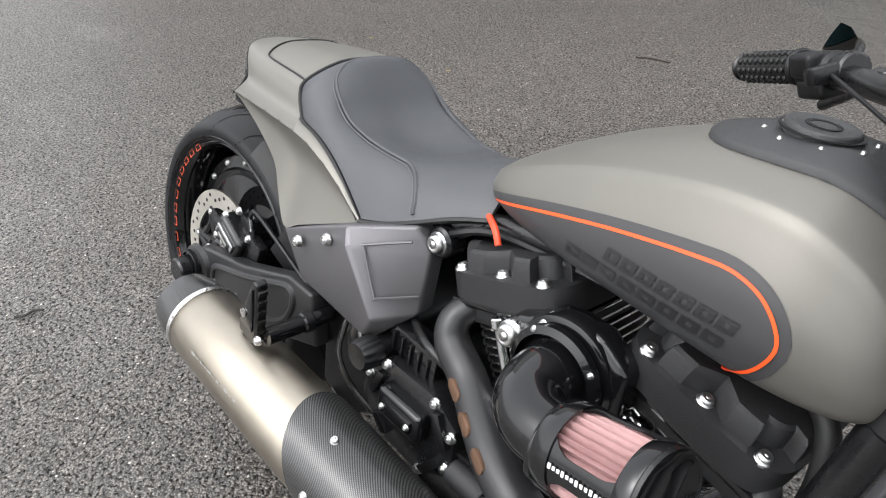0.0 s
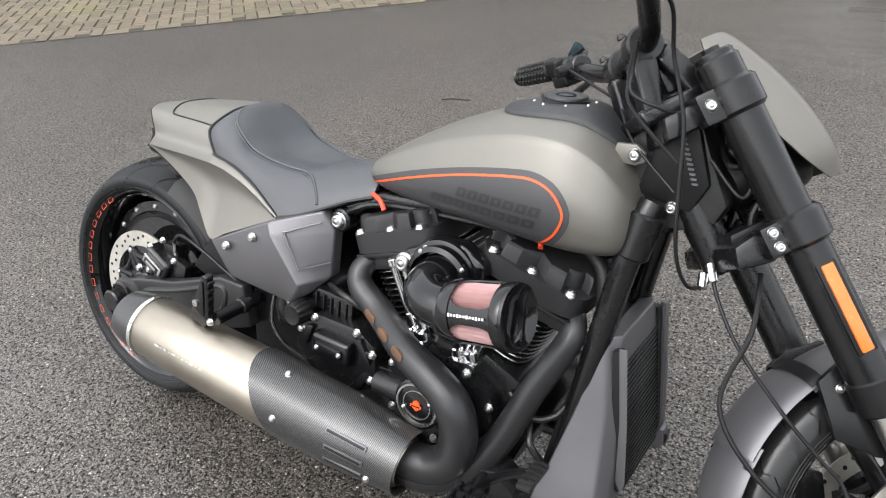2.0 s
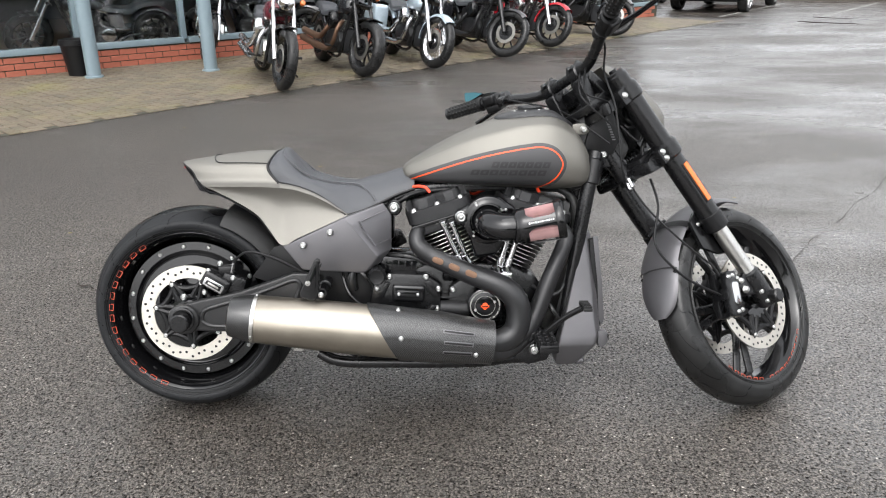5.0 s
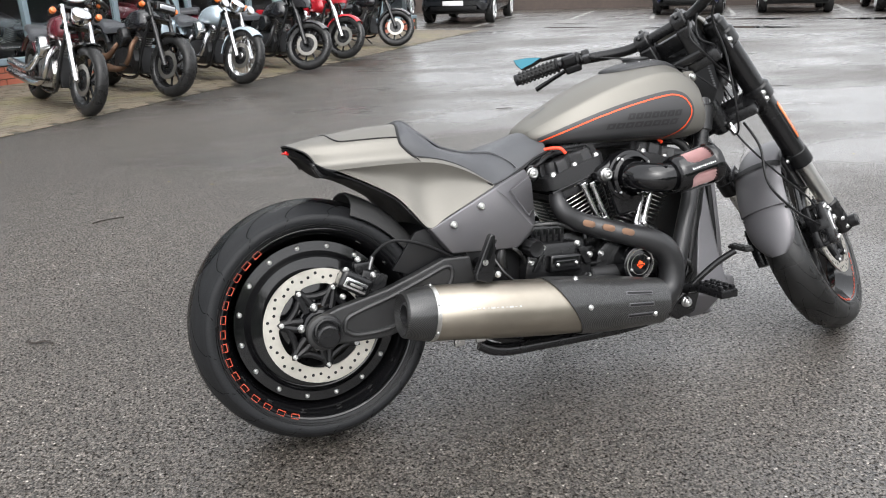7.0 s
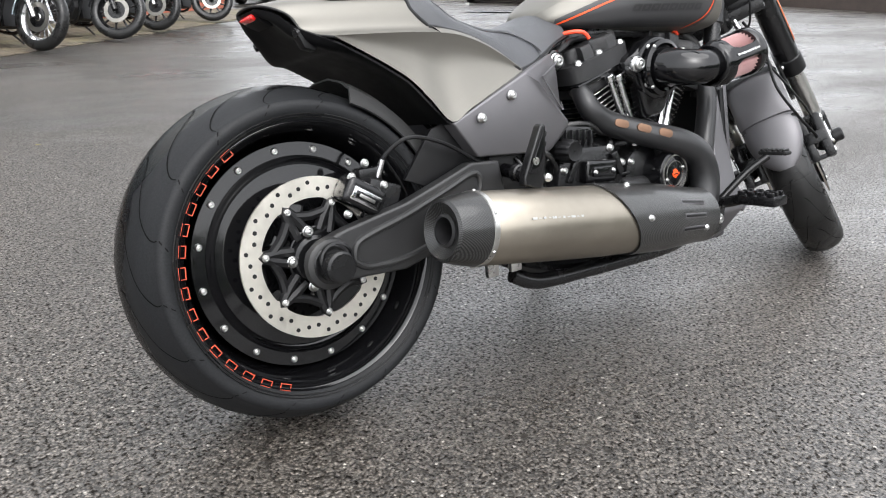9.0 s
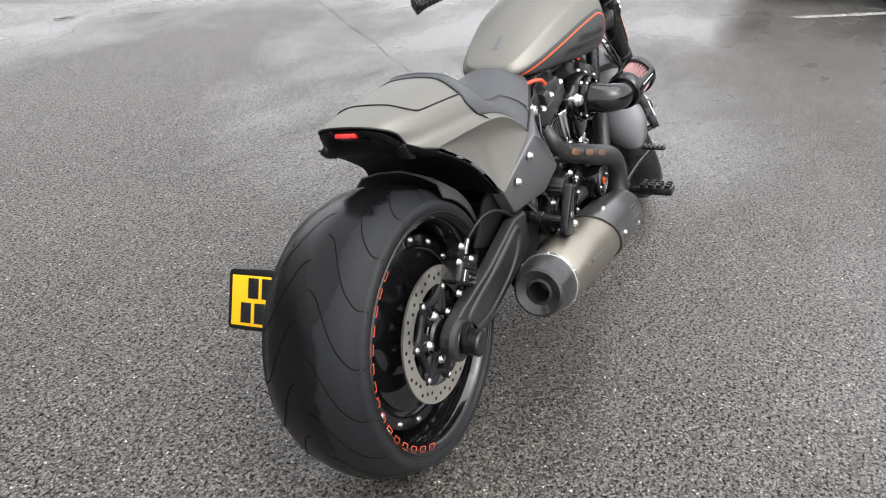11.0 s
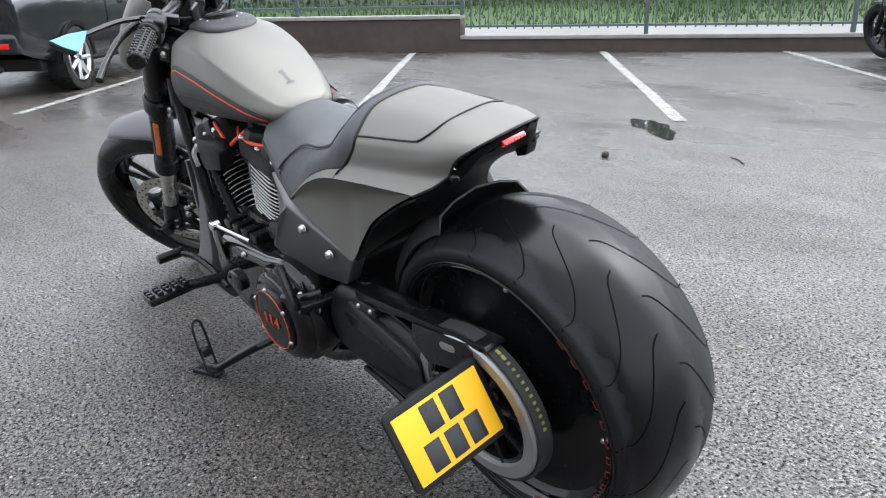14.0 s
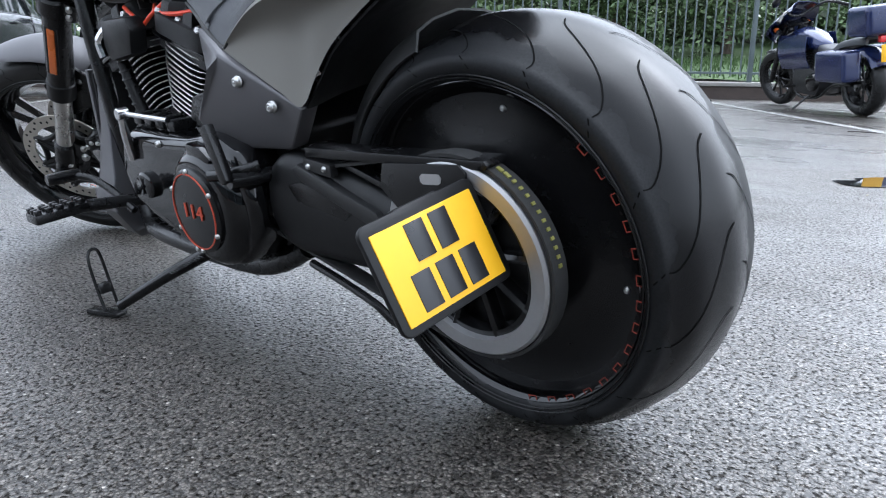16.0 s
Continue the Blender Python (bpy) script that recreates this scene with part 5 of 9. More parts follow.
def fin_mesh(hx, hy, t):
    """One rounded cooling fin, black with a bright machined rim."""
    bm = B()
    loops = []
    for z, s in ((-t / 2, 0.975), (-t / 2 * 0.6, 1.0), (t / 2 * 0.6, 1.0), (t / 2, 0.975)):
        loop = []
        for k in range(36):
            a = 2 * math.pi * k / 36
            c, d = math.cos(a), math.sin(a)
            loop.append(bm.verts.new((hx * s * math.copysign(abs(c) ** 0.5, c), hy * s * math.copysign(abs(d) ** 0.5, d), z)))
        loops.append(loop)
    for a, b in zip(loops, loops[1:]):
        bridge(bm, a, b)
    rim = set(bm.faces)
    bm.faces.new(loops[0][::-1])
    bm.faces.new(loops[-1])
    bmesh.ops.recalc_face_normals(bm, faces=bm.faces[:])
    for f in bm.faces:
        f.material_index = 1 if f in rim else 0
        f.smooth = f in rim
    me = bpy.data.meshes.new("fin")
    bm.to_mesh(me)
    bm.free()
    me.materials.append(M_FINEDGE)
    me.materials.append(M_STEEL)
    return me


FIN = fin_mesh(0.088, 0.116, 0.0026)


def cylinder(base, top, name):
    """A finned barrel between the crankcase and the head."""
    base, top = Vector(base), Vector(top)
    d = (top - base).normalized()
    rot = d.to_track_quat("Z", "Y").to_matrix().to_4x4()
    if abs((rot.to_3x3() @ Vector((0, 1, 0))).y) < 0.5:
        rot = rot @ Matrix.Rotation(radians(90), 4, "Z")
    n = 14
    ob = part(name, cyl(B(), base, top, 0.066, n=28), M_WRINKLE, bike, "black finned engine cylinder")
    for k in range(n):
        f = new("fin", FIN)
        f.parent = ob
        g = 0.90 + 0.10 * min(1.0, k / 9)
        f.matrix_local = Matrix.Translation(base.lerp(top, (k + 1.0) / n)) @ rot @ Matrix.Diagonal((g, g, 1, 1))
    return ob


cylinder((0.842, 0.0, 0.435), (0.773, 0.0, 0.598), "rear_cylinder")
cylinder((0.958, 0.0, 0.435), (1.032, 0.0, 0.598), "front_cylinder")


def rocker(cx, cz, tilt, half, height, name, sockets):
    """A rocker box: straight skirt, and a narrower top cut by pockets for its bolts."""
    m = Matrix.Translation((cx, -0.004, cz)) @ Matrix.Rotation(radians(-tilt), 4, "Y")
    hy, h1 = 0.128, height * 0.56
    plain, notched = [], []
    N = 220
    for k in range(N):
        a = 2 * math.pi * k / N
        c, d = math.cos(a), math.sin(a)
        x, y = half * math.copysign(abs(c) ** 0.36, c), hy * math.copysign(abs(d) ** 0.36, d)
        plain.append((x, y))
        near = min(max(abs(x - sx), abs(y - sy) * 0.6) for sx, sy in sockets)
        cut = 0.022 * max(0.0, min(1.0, (0.0215 - near) / 0.005))
        s = 1 - (0.007 + cut) / math.hypot(x, y)
        notched.append((x * s, y * s))
    bm = B()
    rows = []
    for outline, z, s in ((plain, 0.0, 1.0), (plain, h1, 1.0), (notched, h1 + 0.002, 1.0), (notched, height - 0.012, 0.985), (notched, height - 0.004, 0.965), (notched, height, 0.925)):
        rows.append([bm.verts.new(m @ Vector((x * s, y * s, z))) for x, y in outline])
    for a, b in zip(rows, rows[1:]):
        bridge(bm, a, b)
    bm.faces.new(rows[0][::-1])
    bm.faces.new(rows[-1])
    ob = part(name, bm, M_WRINKLE, bike, "black textured rocker cover", 28)
    bm = box(B(), (0, 0, -0.008), (half * 1.86, hy * 1.9, 0.012), None, 0.004)
    plate_ = B()
    add(plate_, bm, m)
    part("rocker_spacer", plate_, M_GLOSSBLK, ob, "gloss black joint plate")
    head = B()
    box(head, (0, 0, -0.026), (half * 1.72, hy * 1.75, 0.026), None, 0.006)
    hd = B()
    add(hd, head, m)
    part("cylinder_head", hd, M_WRINKLE, ob, "black cylinder head")
    for sx, sy in sockets:
        s = 1 - 0.017 / math.hypot(sx, sy)
        bolt(ob, m @ Vector((sx * s, sy * s, h1 + 0.002)), m.to_3x3() @ Vector((0, 0, 1)), 1.15)
    return ob


rocker(0.769, 0.612, 16.5, 0.102, 0.070, "rear_rocker_cover", [(-0.082, -0.128), (0.0, -0.128), (0.080, -0.128), (-0.082, 0.128), (0.0, 0.128), (0.080, 0.128)])
rocker(1.045, 0.603, -17, 0.110, 0.072, "front_rocker_cover", [(-0.088, -0.128), (0.0, -0.128), (0.088, -0.128), (-0.088, 0.128), (0.0, 0.128), (0.088, 0.128)])
for a, b in (((0.832, -0.130, 0.455), (0.772, -0.130, 0.600)), ((0.855, -0.132, 0.455), (0.800, -0.132, 0.600)), ((0.938, -0.132, 0.45), (0.976, -0.132, 0.585)), ((0.960, -0.130, 0.44), (1.008, -0.130, 0.585))):
    bm = cyl(B(), a, b, 0.0085, n=14)
    pa, pb = Vector(a), Vector(b)
    cyl(bm, pa, pa.lerp(pb, 0.3), 0.0115, n=14, bev=0.002)
    cyl(bm, pa.lerp(pb, 0.9), pb, 0.012, n=14, bev=0.002)
    part("pushrod_tube", bm, M_CHROME, bike, "chrome pushrod tube")
for p in ((0.842, -0.14, 0.445), (0.948, -0.14, 0.435)):
    bm = box(B(), p, (0.062, 0.045, 0.026), None, 0.008)
    cyl(bm, Vector(p) + Vector((-0.014, 0, 0.01)), Vector(p) + Vector((-0.018, 0, 0.03)), 0.014, n=16, bev=0.003)
    cyl(bm, Vector(p) + Vector((0.014, 0, 0.01)), Vector(p) + Vector((0.010, 0, 0.03)), 0.014, n=16, bev=0.003)
    part("lifter_block", bm, M_CHROME, bike, "chrome lifter block")

# intake and air filter
MI = Matrix.Translation((0.905, 0, 0.607))
intake = part("intake_plate", lathe(B(), [(0.0001, -0.165), (0.058, -0.168), (0.070, -0.163), (0.074, -0.150), (0.066, -0.12), (0.05, -0.10)], 40, MI), M_GLOSSBLK, bike, "gloss black round intake plate")
bm = prism(B(), [(0.802, 0.60), (0.812, 0.635), (0.84, 0.648), (0.87, 0.672), (0.94, 0.676), (0.985, 0.645), (0.985, 0.58), (0.93, 0.50), (0.868, 0.49), (0.842, 0.585)], -0.160, -0.118, 0.014, seg=3)
part("intake_bracket", bm, M_GLOSSBLK, intake, "black intake bracket")
for p in ((0.870, -0.167, 0.655), (0.945, -0.167, 0.64), (0.86, -0.167, 0.572), (0.93, -0.167, 0.555)):
    bolt(intake, p, s=0.75)
part("breather_boss", cyl(B(), (0.826, -0.13, 0.619), (0.826, -0.17, 0.619), 0.018, n=20, bev=0.003), M_CHROME, intake)
bolt(intake, (0.826, -0.171, 0.619), s=2.0)
part("intake_elbow", tube(B(), [(0.905, -0.15, 0.607), (0.904, -0.19, 0.606), (0.913, -0.228, 0.604), (0.942, -0.250, 0.602), (0.985, -0.254, 0.603)], 0.05, 24, 6, radii=[0.050, 0.045, 0.041, 0.039, 0.038]), M_GLOSSBLK, intake, "gloss black intake elbow")
part("elbow_flange", lathe(B(), [(0.056, -0.170), (0.064, -0.172), (0.064, -0.182), (0.055, -0.186)], 40, MI), M_GLOSSBLK, intake, "gloss black elbow flange")
for a in (0.6, 2.2, 3.9):
    bolt(intake, (0.905 + 0.060 * math.cos(a), -0.183, 0.607 + 0.060 * math.sin(a)), s=0.5)
part("elbow_band", lathe(B(), [(0.047, 0.0), (0.051, 0.002), (0.051, 0.010), (0.047, 0.012)], 32, Matrix.Translation((0.972, -0.254, 0.603)) @ Matrix.Diagonal((0.93, 1, 0.93, 1)) @ Matrix.Rotation(radians(-90), 4, "Z")), M_SATBLK, intake)
FA = Vector((0.982, -0.254, 0.603))
FD = Vector((0.118, -0.010, 0.024)).normalized()
MF = Matrix.Translation(FA) @ Vector((0, 1, 0)).rotation_difference(FD).to_matrix().to_4x4() @ Matrix.Diagonal((0.86, 0.95, 0.86, 1))
filt = part("filter_housing", lathe(B(), [(0.040, -0.006), (0.053, -0.004), (0.0600, 0.004), (0.0608, 0.020), (0.0612, 0.028), (0.0580, 0.028), (0.050, 0.022)], 48, MF), M_GLOSSBLK, bike, "gloss black air filter housing")
bm = B()
pl = 32
r_ = []
for y, r in ((0.010, 0.049), (0.125, 0.052)):
    r_.append([bm.verts.new(MF @ Vector(((r + (0.005 if k % 2 else -0.008)) * math.cos(2 * math.pi * k / (2 * pl)), y, (r + (0.005 if k % 2 else -0.008)) * math.sin(2 * math.pi * k / (2 * pl))))) for k in range(2 * pl)])
bridge(bm, r_[0], r_[1])
part("filter_element", bm, M_FILTER, filt, "pink pleated air filter element", 0)
part("filter_end_ring", lathe(B(), [(0.050, 0.112), (0.0632, 0.112), (0.0645, 0.114), (0.0652, 0.130), (0.062, 0.135), (0.054, 0.128), (0.030, 0.122), (0.0001, 0.122)], 48, MF), M_GLOSSBLK, filt, "gloss black end ring")
part("end_ring_lip", lathe(B(), [(0.0640, 0.131), (0.0655, 0.133), (0.0635, 0.137), (0.0612, 0.135)], 48, MF, closed=True), M_SATBLK, filt)
# four struts with flared roots between the cup and the end ring
for mid, half in ((0.46, 0.27), (2.20, 0.12), (math.pi + 0.46, 0.27), (5.0, 0.12)):
    bm = B()
    rows = []
    for f in np.linspace(0, 1, 9):
        y = 0.026 + 0.088 * f
        w = half + 0.30 * (max(0.0, 1 - f * 3.2) ** 2) + 0.10 * max(0.0, f * 4 - 3) ** 2
        r = 0.0590 + 0.0042 * f
        rows.append([bm.verts.new(MF @ Vector((r * math.cos(mid + w * u), y, r * math.sin(mid + w * u)))) for u in np.linspace(-1, 1, 9)])
    for p, q in zip(rows, rows[1:]):
        bridge(bm, p, q, False)
    part("filter_shell", thicken(bm, 0.0028), M_GLOSSBLK, filt, "gloss black strut of the filter shell", 60)
bm = B()
for k in range(12):
    c = Vector((0.0, 0.034 + k * 0.0064, 0.0))
    a = 0.46
    r = 0.0590 + (c.y - 0.030) * 0.0525 + 0.0034
    box(bm, MF @ Vector((r * math.cos(a), c.y, r * math.sin(a))), (0.001, 0.0036, 0.0045 if k % 3 else 0.0065), MF.to_3x3().to_4x4() @ Matrix.Rotation(-a, 4, "Y"))
part("filter_print", bm, M_WHITEBAR, filt, "small white print bars", 0)
# spark plug leads
part("plug_lead", tube(B(), [(0.655, -0.05, 0.688), (0.695, -0.085, 0.700), (0.722, -0.103, 0.699), (0.736, -0.109, 0.684)], 0.0048, 8), M_WIRE, bike, "orange spark plug lead")
part("plug_lead", tube(B(), [(1.055, -0.06, 0.70), (1.058, -0.085, 0.694), (1.062, -0.102, 0.682)], 0.005, 8), M_WIRE, bike, "orange spark plug lead")
part("plug_lead", tube(B(), [(0.62, 0.06, 0.66), (0.68, 0.10, 0.665), (0.76, 0.115, 0.662), (0.84, 0.11, 0.668), (0.88, 0.09, 0.68)], 0.0046, 8), M_WIRE, bike, "orange spark plug lead")
part("plug_lead", tube(B(), [(0.80, 0.10, 0.69), (0.84, 0.12, 0.665), (0.88, 0.125, 0.645), (0.92, 0.12, 0.66), (1.0, 0.10, 0.68)], 0.0046, 8), M_WIRE, bike, "orange spark plug lead")
for k, (y0, z0) in enumerate(((-0.07, 0.70), (-0.085, 0.685), (-0.06, 0.688))):
    part("wiring_loom", tube(B(), [(0.60, y0 * 0.9, 0.615 + 0.01 * k), (0.655, y0 - 0.02, 0.66 + 0.006 * k), (0.72, y0, z0), (0.9, y0 * 0.9, z0 + 0.004), (1.12, y0 * 0.8, z0 - 0.005)], 0.006, 7, 5), M_PLASTIC, bike, "black wiring loom")
part("coolant_hose", tube(B(), [(1.12, -0.05, 0.69), (1.165, -0.07, 0.66), (1.178, -0.08, 0.60), (1.17, -0.07, 0.52)], 0.013, 10), M_RUBBER, bike, "black rubber hose")

# ---- exhaust ----
part("rear_exhaust_pipe", tube(B(), [(0.72, -0.07, 0.580), (0.700, -0.11, 0.568), (0.694, -0.130, 0.548), (0.707, -0.140, 0.522), (0.757, -0.150, 0.490), (0.85, -0.195, 0.455), (0.922, -0.214, 0.430), (0.970, -0.222, 0.398), (0.990, -0.226, 0.345), (0.978, -0.232, 0.288), (0.935, -0.24, 0.262), (0.88, -0.25, 0.265)], 0.036, 22, 6, radii=[0.020, 0.022, 0.024, 0.026, 0.028, 0.030, 0.033, 0.035, 0.036, 0.036, 0.036, 0.038]), M_PIPE, bike, "matt black curved exhaust header")
part("front_exhaust_pipe", tube(B(), [(1.120, -0.07, 0.575), (1.142, -0.11, 0.555), (1.134, -0.132, 0.52), (1.092, -0.155, 0.43), (1.045, -0.175, 0.32), (0.995, -0.20, 0.253), (0.93, -0.235, 0.232), (0.86, -0.25, 0.25)], 0.034, 22, 6, radii=[0.020, 0.022, 0.024, 0.025, 0.027, 0.030, 0.033, 0.034]), M_PIPE, bike, "matt black exhaust header")
for x, y_, z in ((0.757, -0.1785, 0.492), (0.804, -0.2025, 0.477), (0.852, -0.2235, 0.462)):
    own = prism(B(), [(sx_ * 0.009 + 0.0088 * math.cos(aa), 0.0088 * math.sin(aa)) for sx_, aa in [(1, radians(-90 + 22.5 * k)) for k in range(9)] + [(-1, radians(90 + 22.5 * k)) for k in range(9)]], -0.004, 0.004, 0.0008)
    sl = B()
    add(sl, own, Matrix.Translation((x, y_, z)) @ Matrix.Rotation(radians(-22), 4, "Z") @ Matrix.Rotation(radians(18), 4, "Y") @ Matrix.Rotation(radians(-6), 4, "X"))
    part("heat_shield_slot", sl, M_COPPER, bike, "slot in the heat shield showing tinted metal")
MA, MB = Vector((0.165, -0.284, 0.366)), Vector((0.905, -0.262, 0.266))
MD = (MB - MA).normalized()
MM = Matrix.Translation(MA) @ Vector((0, 1, 0)).rotation_difference(MD).to_matrix().to_4x4()
LEN = (MB - MA).length
muf = part("muffler", lathe(B(), [(0.062, 0.066), (0.0675, 0.075), (0.072, 0.25), (0.074, 0.40), (0.070, 0.60), (0.058, LEN - 0.02), (0.045, LEN)], 48, MM), M_TITAN, bike, "brushed titanium muffler with carbon end cap")
cap = part("muffler_end_cap", lathe(B(), [(0.026, 0.05), (0.026, 0.012), (0.050, 0.0), (0.056, 0.004), (0.0625, 0.03), (0.0675, 0.066), (0.0675, 0.07)], 48, MM), M_CAPCARBON, muf, "carbon fibre end cap")
part("muffler_outlet", lathe(B(), [(0.0001, 0.08), (0.024, 0.08), (0.024, 0.006), (0.030, 0.008), (0.030, 0.02)], 32, MM), M_PIPE, cap, "dark exhaust outlet")
part("muffler_band", lathe(B(), [(0.066, 0.066), (0.0695, 0.067), (0.0700, 0.077), (0.067, 0.078)], 48, MM), M_STEEL, muf, "riveted steel band")
for k in range(6):
    a = 2 * math.pi * k / 6 + 0.4
    bolt(muf, MM @ Vector((0.0695 * math.cos(a), 0.072, 0.0695 * math.sin(a))), MM.to_3x3() @ Vector((math.cos(a), 0, math.sin(a))), 0.45, name="rivet")
# carbon heat shield wrapped on the front of the muffler, with a slanted edge
bm = B()
cols = []
for k in range(41):
    a = 2 * math.pi * k / 40
    s0 = 0.40 + 0.055 * (1 - math.sin(a)) * 1.0 - 0.02
    col = []
    for t in np.linspace(0, 1, 14):
        s = s0 + (LEN + 0.004 - s0) * t
        r = float(np.interp(s, [0.25, 0.40, 0.60, LEN - 0.02], [0.072, 0.074, 0.071, 0.060])) + 0.004
        col.append(bm.verts.new(MM @ Vector((r * math.cos(a), s, r * math.sin(a)))))
    cols.append(col)
for a, b in zip(cols, cols[1:]):
    bridge(bm, a, b, False)
bmesh.ops.remove_doubles(bm, verts=bm.verts, dist=0.0002)
hs = part("carbon_heat_shield", thicken(bm, 0.0025), M_CARBON, muf, "carbon fibre heat shield with slots", 50)
MI3 = MM.to_3x3()
for dz, s0, s1 in ((0.030, 0.60, 0.69), (0.0, 0.605, 0.69), (-0.028, 0.605, 0.69)):
    sm = (s0 + s1) / 2
    r = float(np.interp(sm, [0.25, 0.40, 0.60, LEN - 0.02], [0.072, 0.074, 0.071, 0.060])) + 0.0045
    ang = math.asin(dz / r)
    own = B()
    box(own, (0, 0, 0), (0.0045, s1 - s0, 0.011), None, 0.0021, 2)
    sl = B()
    add(sl, own, MM @ Matrix.Rotation(-ang, 4, "Y") @ Matrix.Translation((r - 0.0008, sm, 0)) @ Matrix.Rotation(radians(3), 4, "Z"))
    slot = part("shield_slot", sl, M_GUN, hs, "raised slot of the heat shield")
    own = B()
    box(own, (0, 0, 0), (0.0045, s1 - s0 - 0.006, 0.006), None, 0.0021, 2)
    sl = B()
    add(sl, own, MM @ Matrix.Rotation(-ang, 4, "Y") @ Matrix.Translation((r + 0.0004, sm, 0)) @ Matrix.Rotation(radians(3), 4, "Z"))
    part("slot_gap", sl, M_PLASTIC, hs)
for s, ang in ((0.485, 0.0), (0.47, math.pi * 0.38), (0.70, math.pi * -0.14)):
    r = 0.078 if s < 0.6 else 0.068
    bolt(hs, MM @ Vector((r * math.cos(ang), s, r * math.sin(ang))), MI3 @ Vector((math.cos(ang), 0, math.sin(ang))), 0.8)
bm = B()
for k in range(16):
    box(bm, (0,) * 3, (0.0006, 0.006 if k % 4 else 0.011, 0.0014 if k % 2 else 0.004), MM @ Matrix.Rotation(-0.18, 4, "Y") @ Matrix.Translation((0.0715 + 0.0006, 0.16 + 0.0125 * k, 0)))
part("muffler_stamp", bm, M_ZINC, muf, "faint stamped bars on the muffler", 0)
for x in (0.34, 0.40):
    part("hanger_clip", box(B(), (x, -0.20, 0.255), (0.028, 0.012, 0.05), None, 0.003), M_STEEL, bike, "bright exhaust hanger clip")
part("exhaust_rail", tube(B(), [(0.40, -0.19, 0.22), (0.46, -0.20, 0.195), (0.60, -0.205, 0.19), (0.85, -0.20, 0.185), (0.98, -0.18, 0.19)], 0.017, 14), M_SATBLK, bike, "black lower rail")
# right passenger peg
PEG = Matrix.Translation((0.405, -0.275, 0.468)) @ Matrix.Rotation(radians(14), 4, "Y")
bm = prism(B(), [(-0.002, 0.060), (-0.008, 0.054), (-0.020, 0.0), (-0.029, -0.044), (-0.026, -0.060), (0.016, -0.064), (0.022, -0.045), (0.013, 0.02), (0.007, 0.056)], -0.010, 0.010, 0.004, PEG, 3)
peg = part("passenger_peg", bm, M_SATBLK, bike, "folded black passenger peg")
part("peg_rubber", prism(B(), [(-0.001, 0.046), (-0.015, -0.010), (-0.021, -0.036), (0.013, -0.036), (0.008, 0.0)], -0.0135, -0.009, 0.002, PEG), M_GLOSSBLK, peg, "black inlay")
for k in range(5):
    part("peg_cleat", box(B(), PEG @ Vector((0.0095 + 0.0022 * k, 0, 0.042 - 0.019 * k)), (0.007, 0.017, 0.010), PEG.to_3x3().to_4x4(), 0.002), M_RUBBER, peg)
part("peg_badge", lathe(B(), [(0.0075, -0.0140), (0.0075, -0.0165), (0.0001, -0.017)], 18, PEG @ Matrix.Translation((-0.012, 0, -0.012))), M_STEEL, peg)
part("peg_mount", tube(B(), [(0.425, -0.27, 0.425), (0.425, -0.22, 0.425), (0.43, -0.15, 0.43)], 0.0145, 14), M_GLOSSBLK, peg)
part("mount_collar", cyl(B(), (0.4265, -0.205, 0.4265), (0.4275, -0.185, 0.4275), 0.018, n=18, bev=0.003), M_SATBLK, peg)
bolt(peg, (0.425, -0.286, 0.423), s=0.9)
# rider peg and brake pedal, right
bm = box(B(), (1.055, -0.335, 0.285), (0.055, 0.105, 0.024), None, 0.006)
for i in range(4):
    for j in range(3):
        box(bm, (1.036 + 0.019 * j, -0.372 + 0.025 * i, 0.300), (0.010, 0.016, 0.012), None, 0.003)
rpeg = part("rider_peg", bm, M_SATBLK, bike, "black cleated rider peg")
part("peg_arm", tube(B(), [(1.05, -0.285, 0.282), (1.045, -0.22, 0.265), (1.03, -0.15, 0.25)], 0.014, 10), M_SATBLK, rpeg)
bm = tube(B(), [(1.01, -0.205, 0.225), (1.06, -0.225, 0.275), (1.12, -0.255, 0.335), (1.165, -0.285, 0.372)], 0.009, 10)
ped = part("brake_pedal", bm, M_SATBLK, bike, "black brake pedal")
bm = box(B(), (1.170, -0.30, 0.380), (0.026, 0.075, 0.010), None, 0.004)
for i in range(5):
    box(bm, (1.170, -0.328 + 0.014 * i, 0.387), (0.026, 0.006, 0.006), None, 0.002)
part("pedal_pad", bm, M_RUBBER, ped, "ribbed rubber pedal pad")
bolt(bike, (1.035, -0.235, 0.232), s=1.7, name="pedal_pivot_bolt")
part("foot_control_plate", prism(B(), [(0.98, 0.20), (1.0, 0.27), (1.06, 0.285), (1.10, 0.25), (1.08, 0.19), (1.02, 0.175)], -0.215, -0.15, 0.01), M_SATBLK, bike, "black foot control plate")

# ---- left side: drive, primary, stand, plate ----
MPU = Matrix.Translation((-0.013, 0, 0.018)) @ MR
pul = part("belt_pulley", lathe(B(), [(0.143, 0.150), (0.143, 0.182), (0.139, 0.186), (0.118, 0.186), (0.116, 0.178), (0.116, 0.155)], 72, MPU), M_TURNED, bike, "machined aluminium belt pulley rim")
bm = B()
for k in range(9):
    a = 2 * math.pi * k / 9
    tube(bm, [MPU @ Vector((0.03 * math.cos(a), 0.165, 0.03 * math.sin(a))), MPU @ Vector((0.118 * math.cos(a + 0.18), 0.167, 0.118 * math.sin(a + 0.18)))], 0.013, 8, flat=0.6)
lathe(bm, [(0.118, 0.155), (0.122, 0.176), (0.108, 0.178), (0.104, 0.16)], 48, MPU)
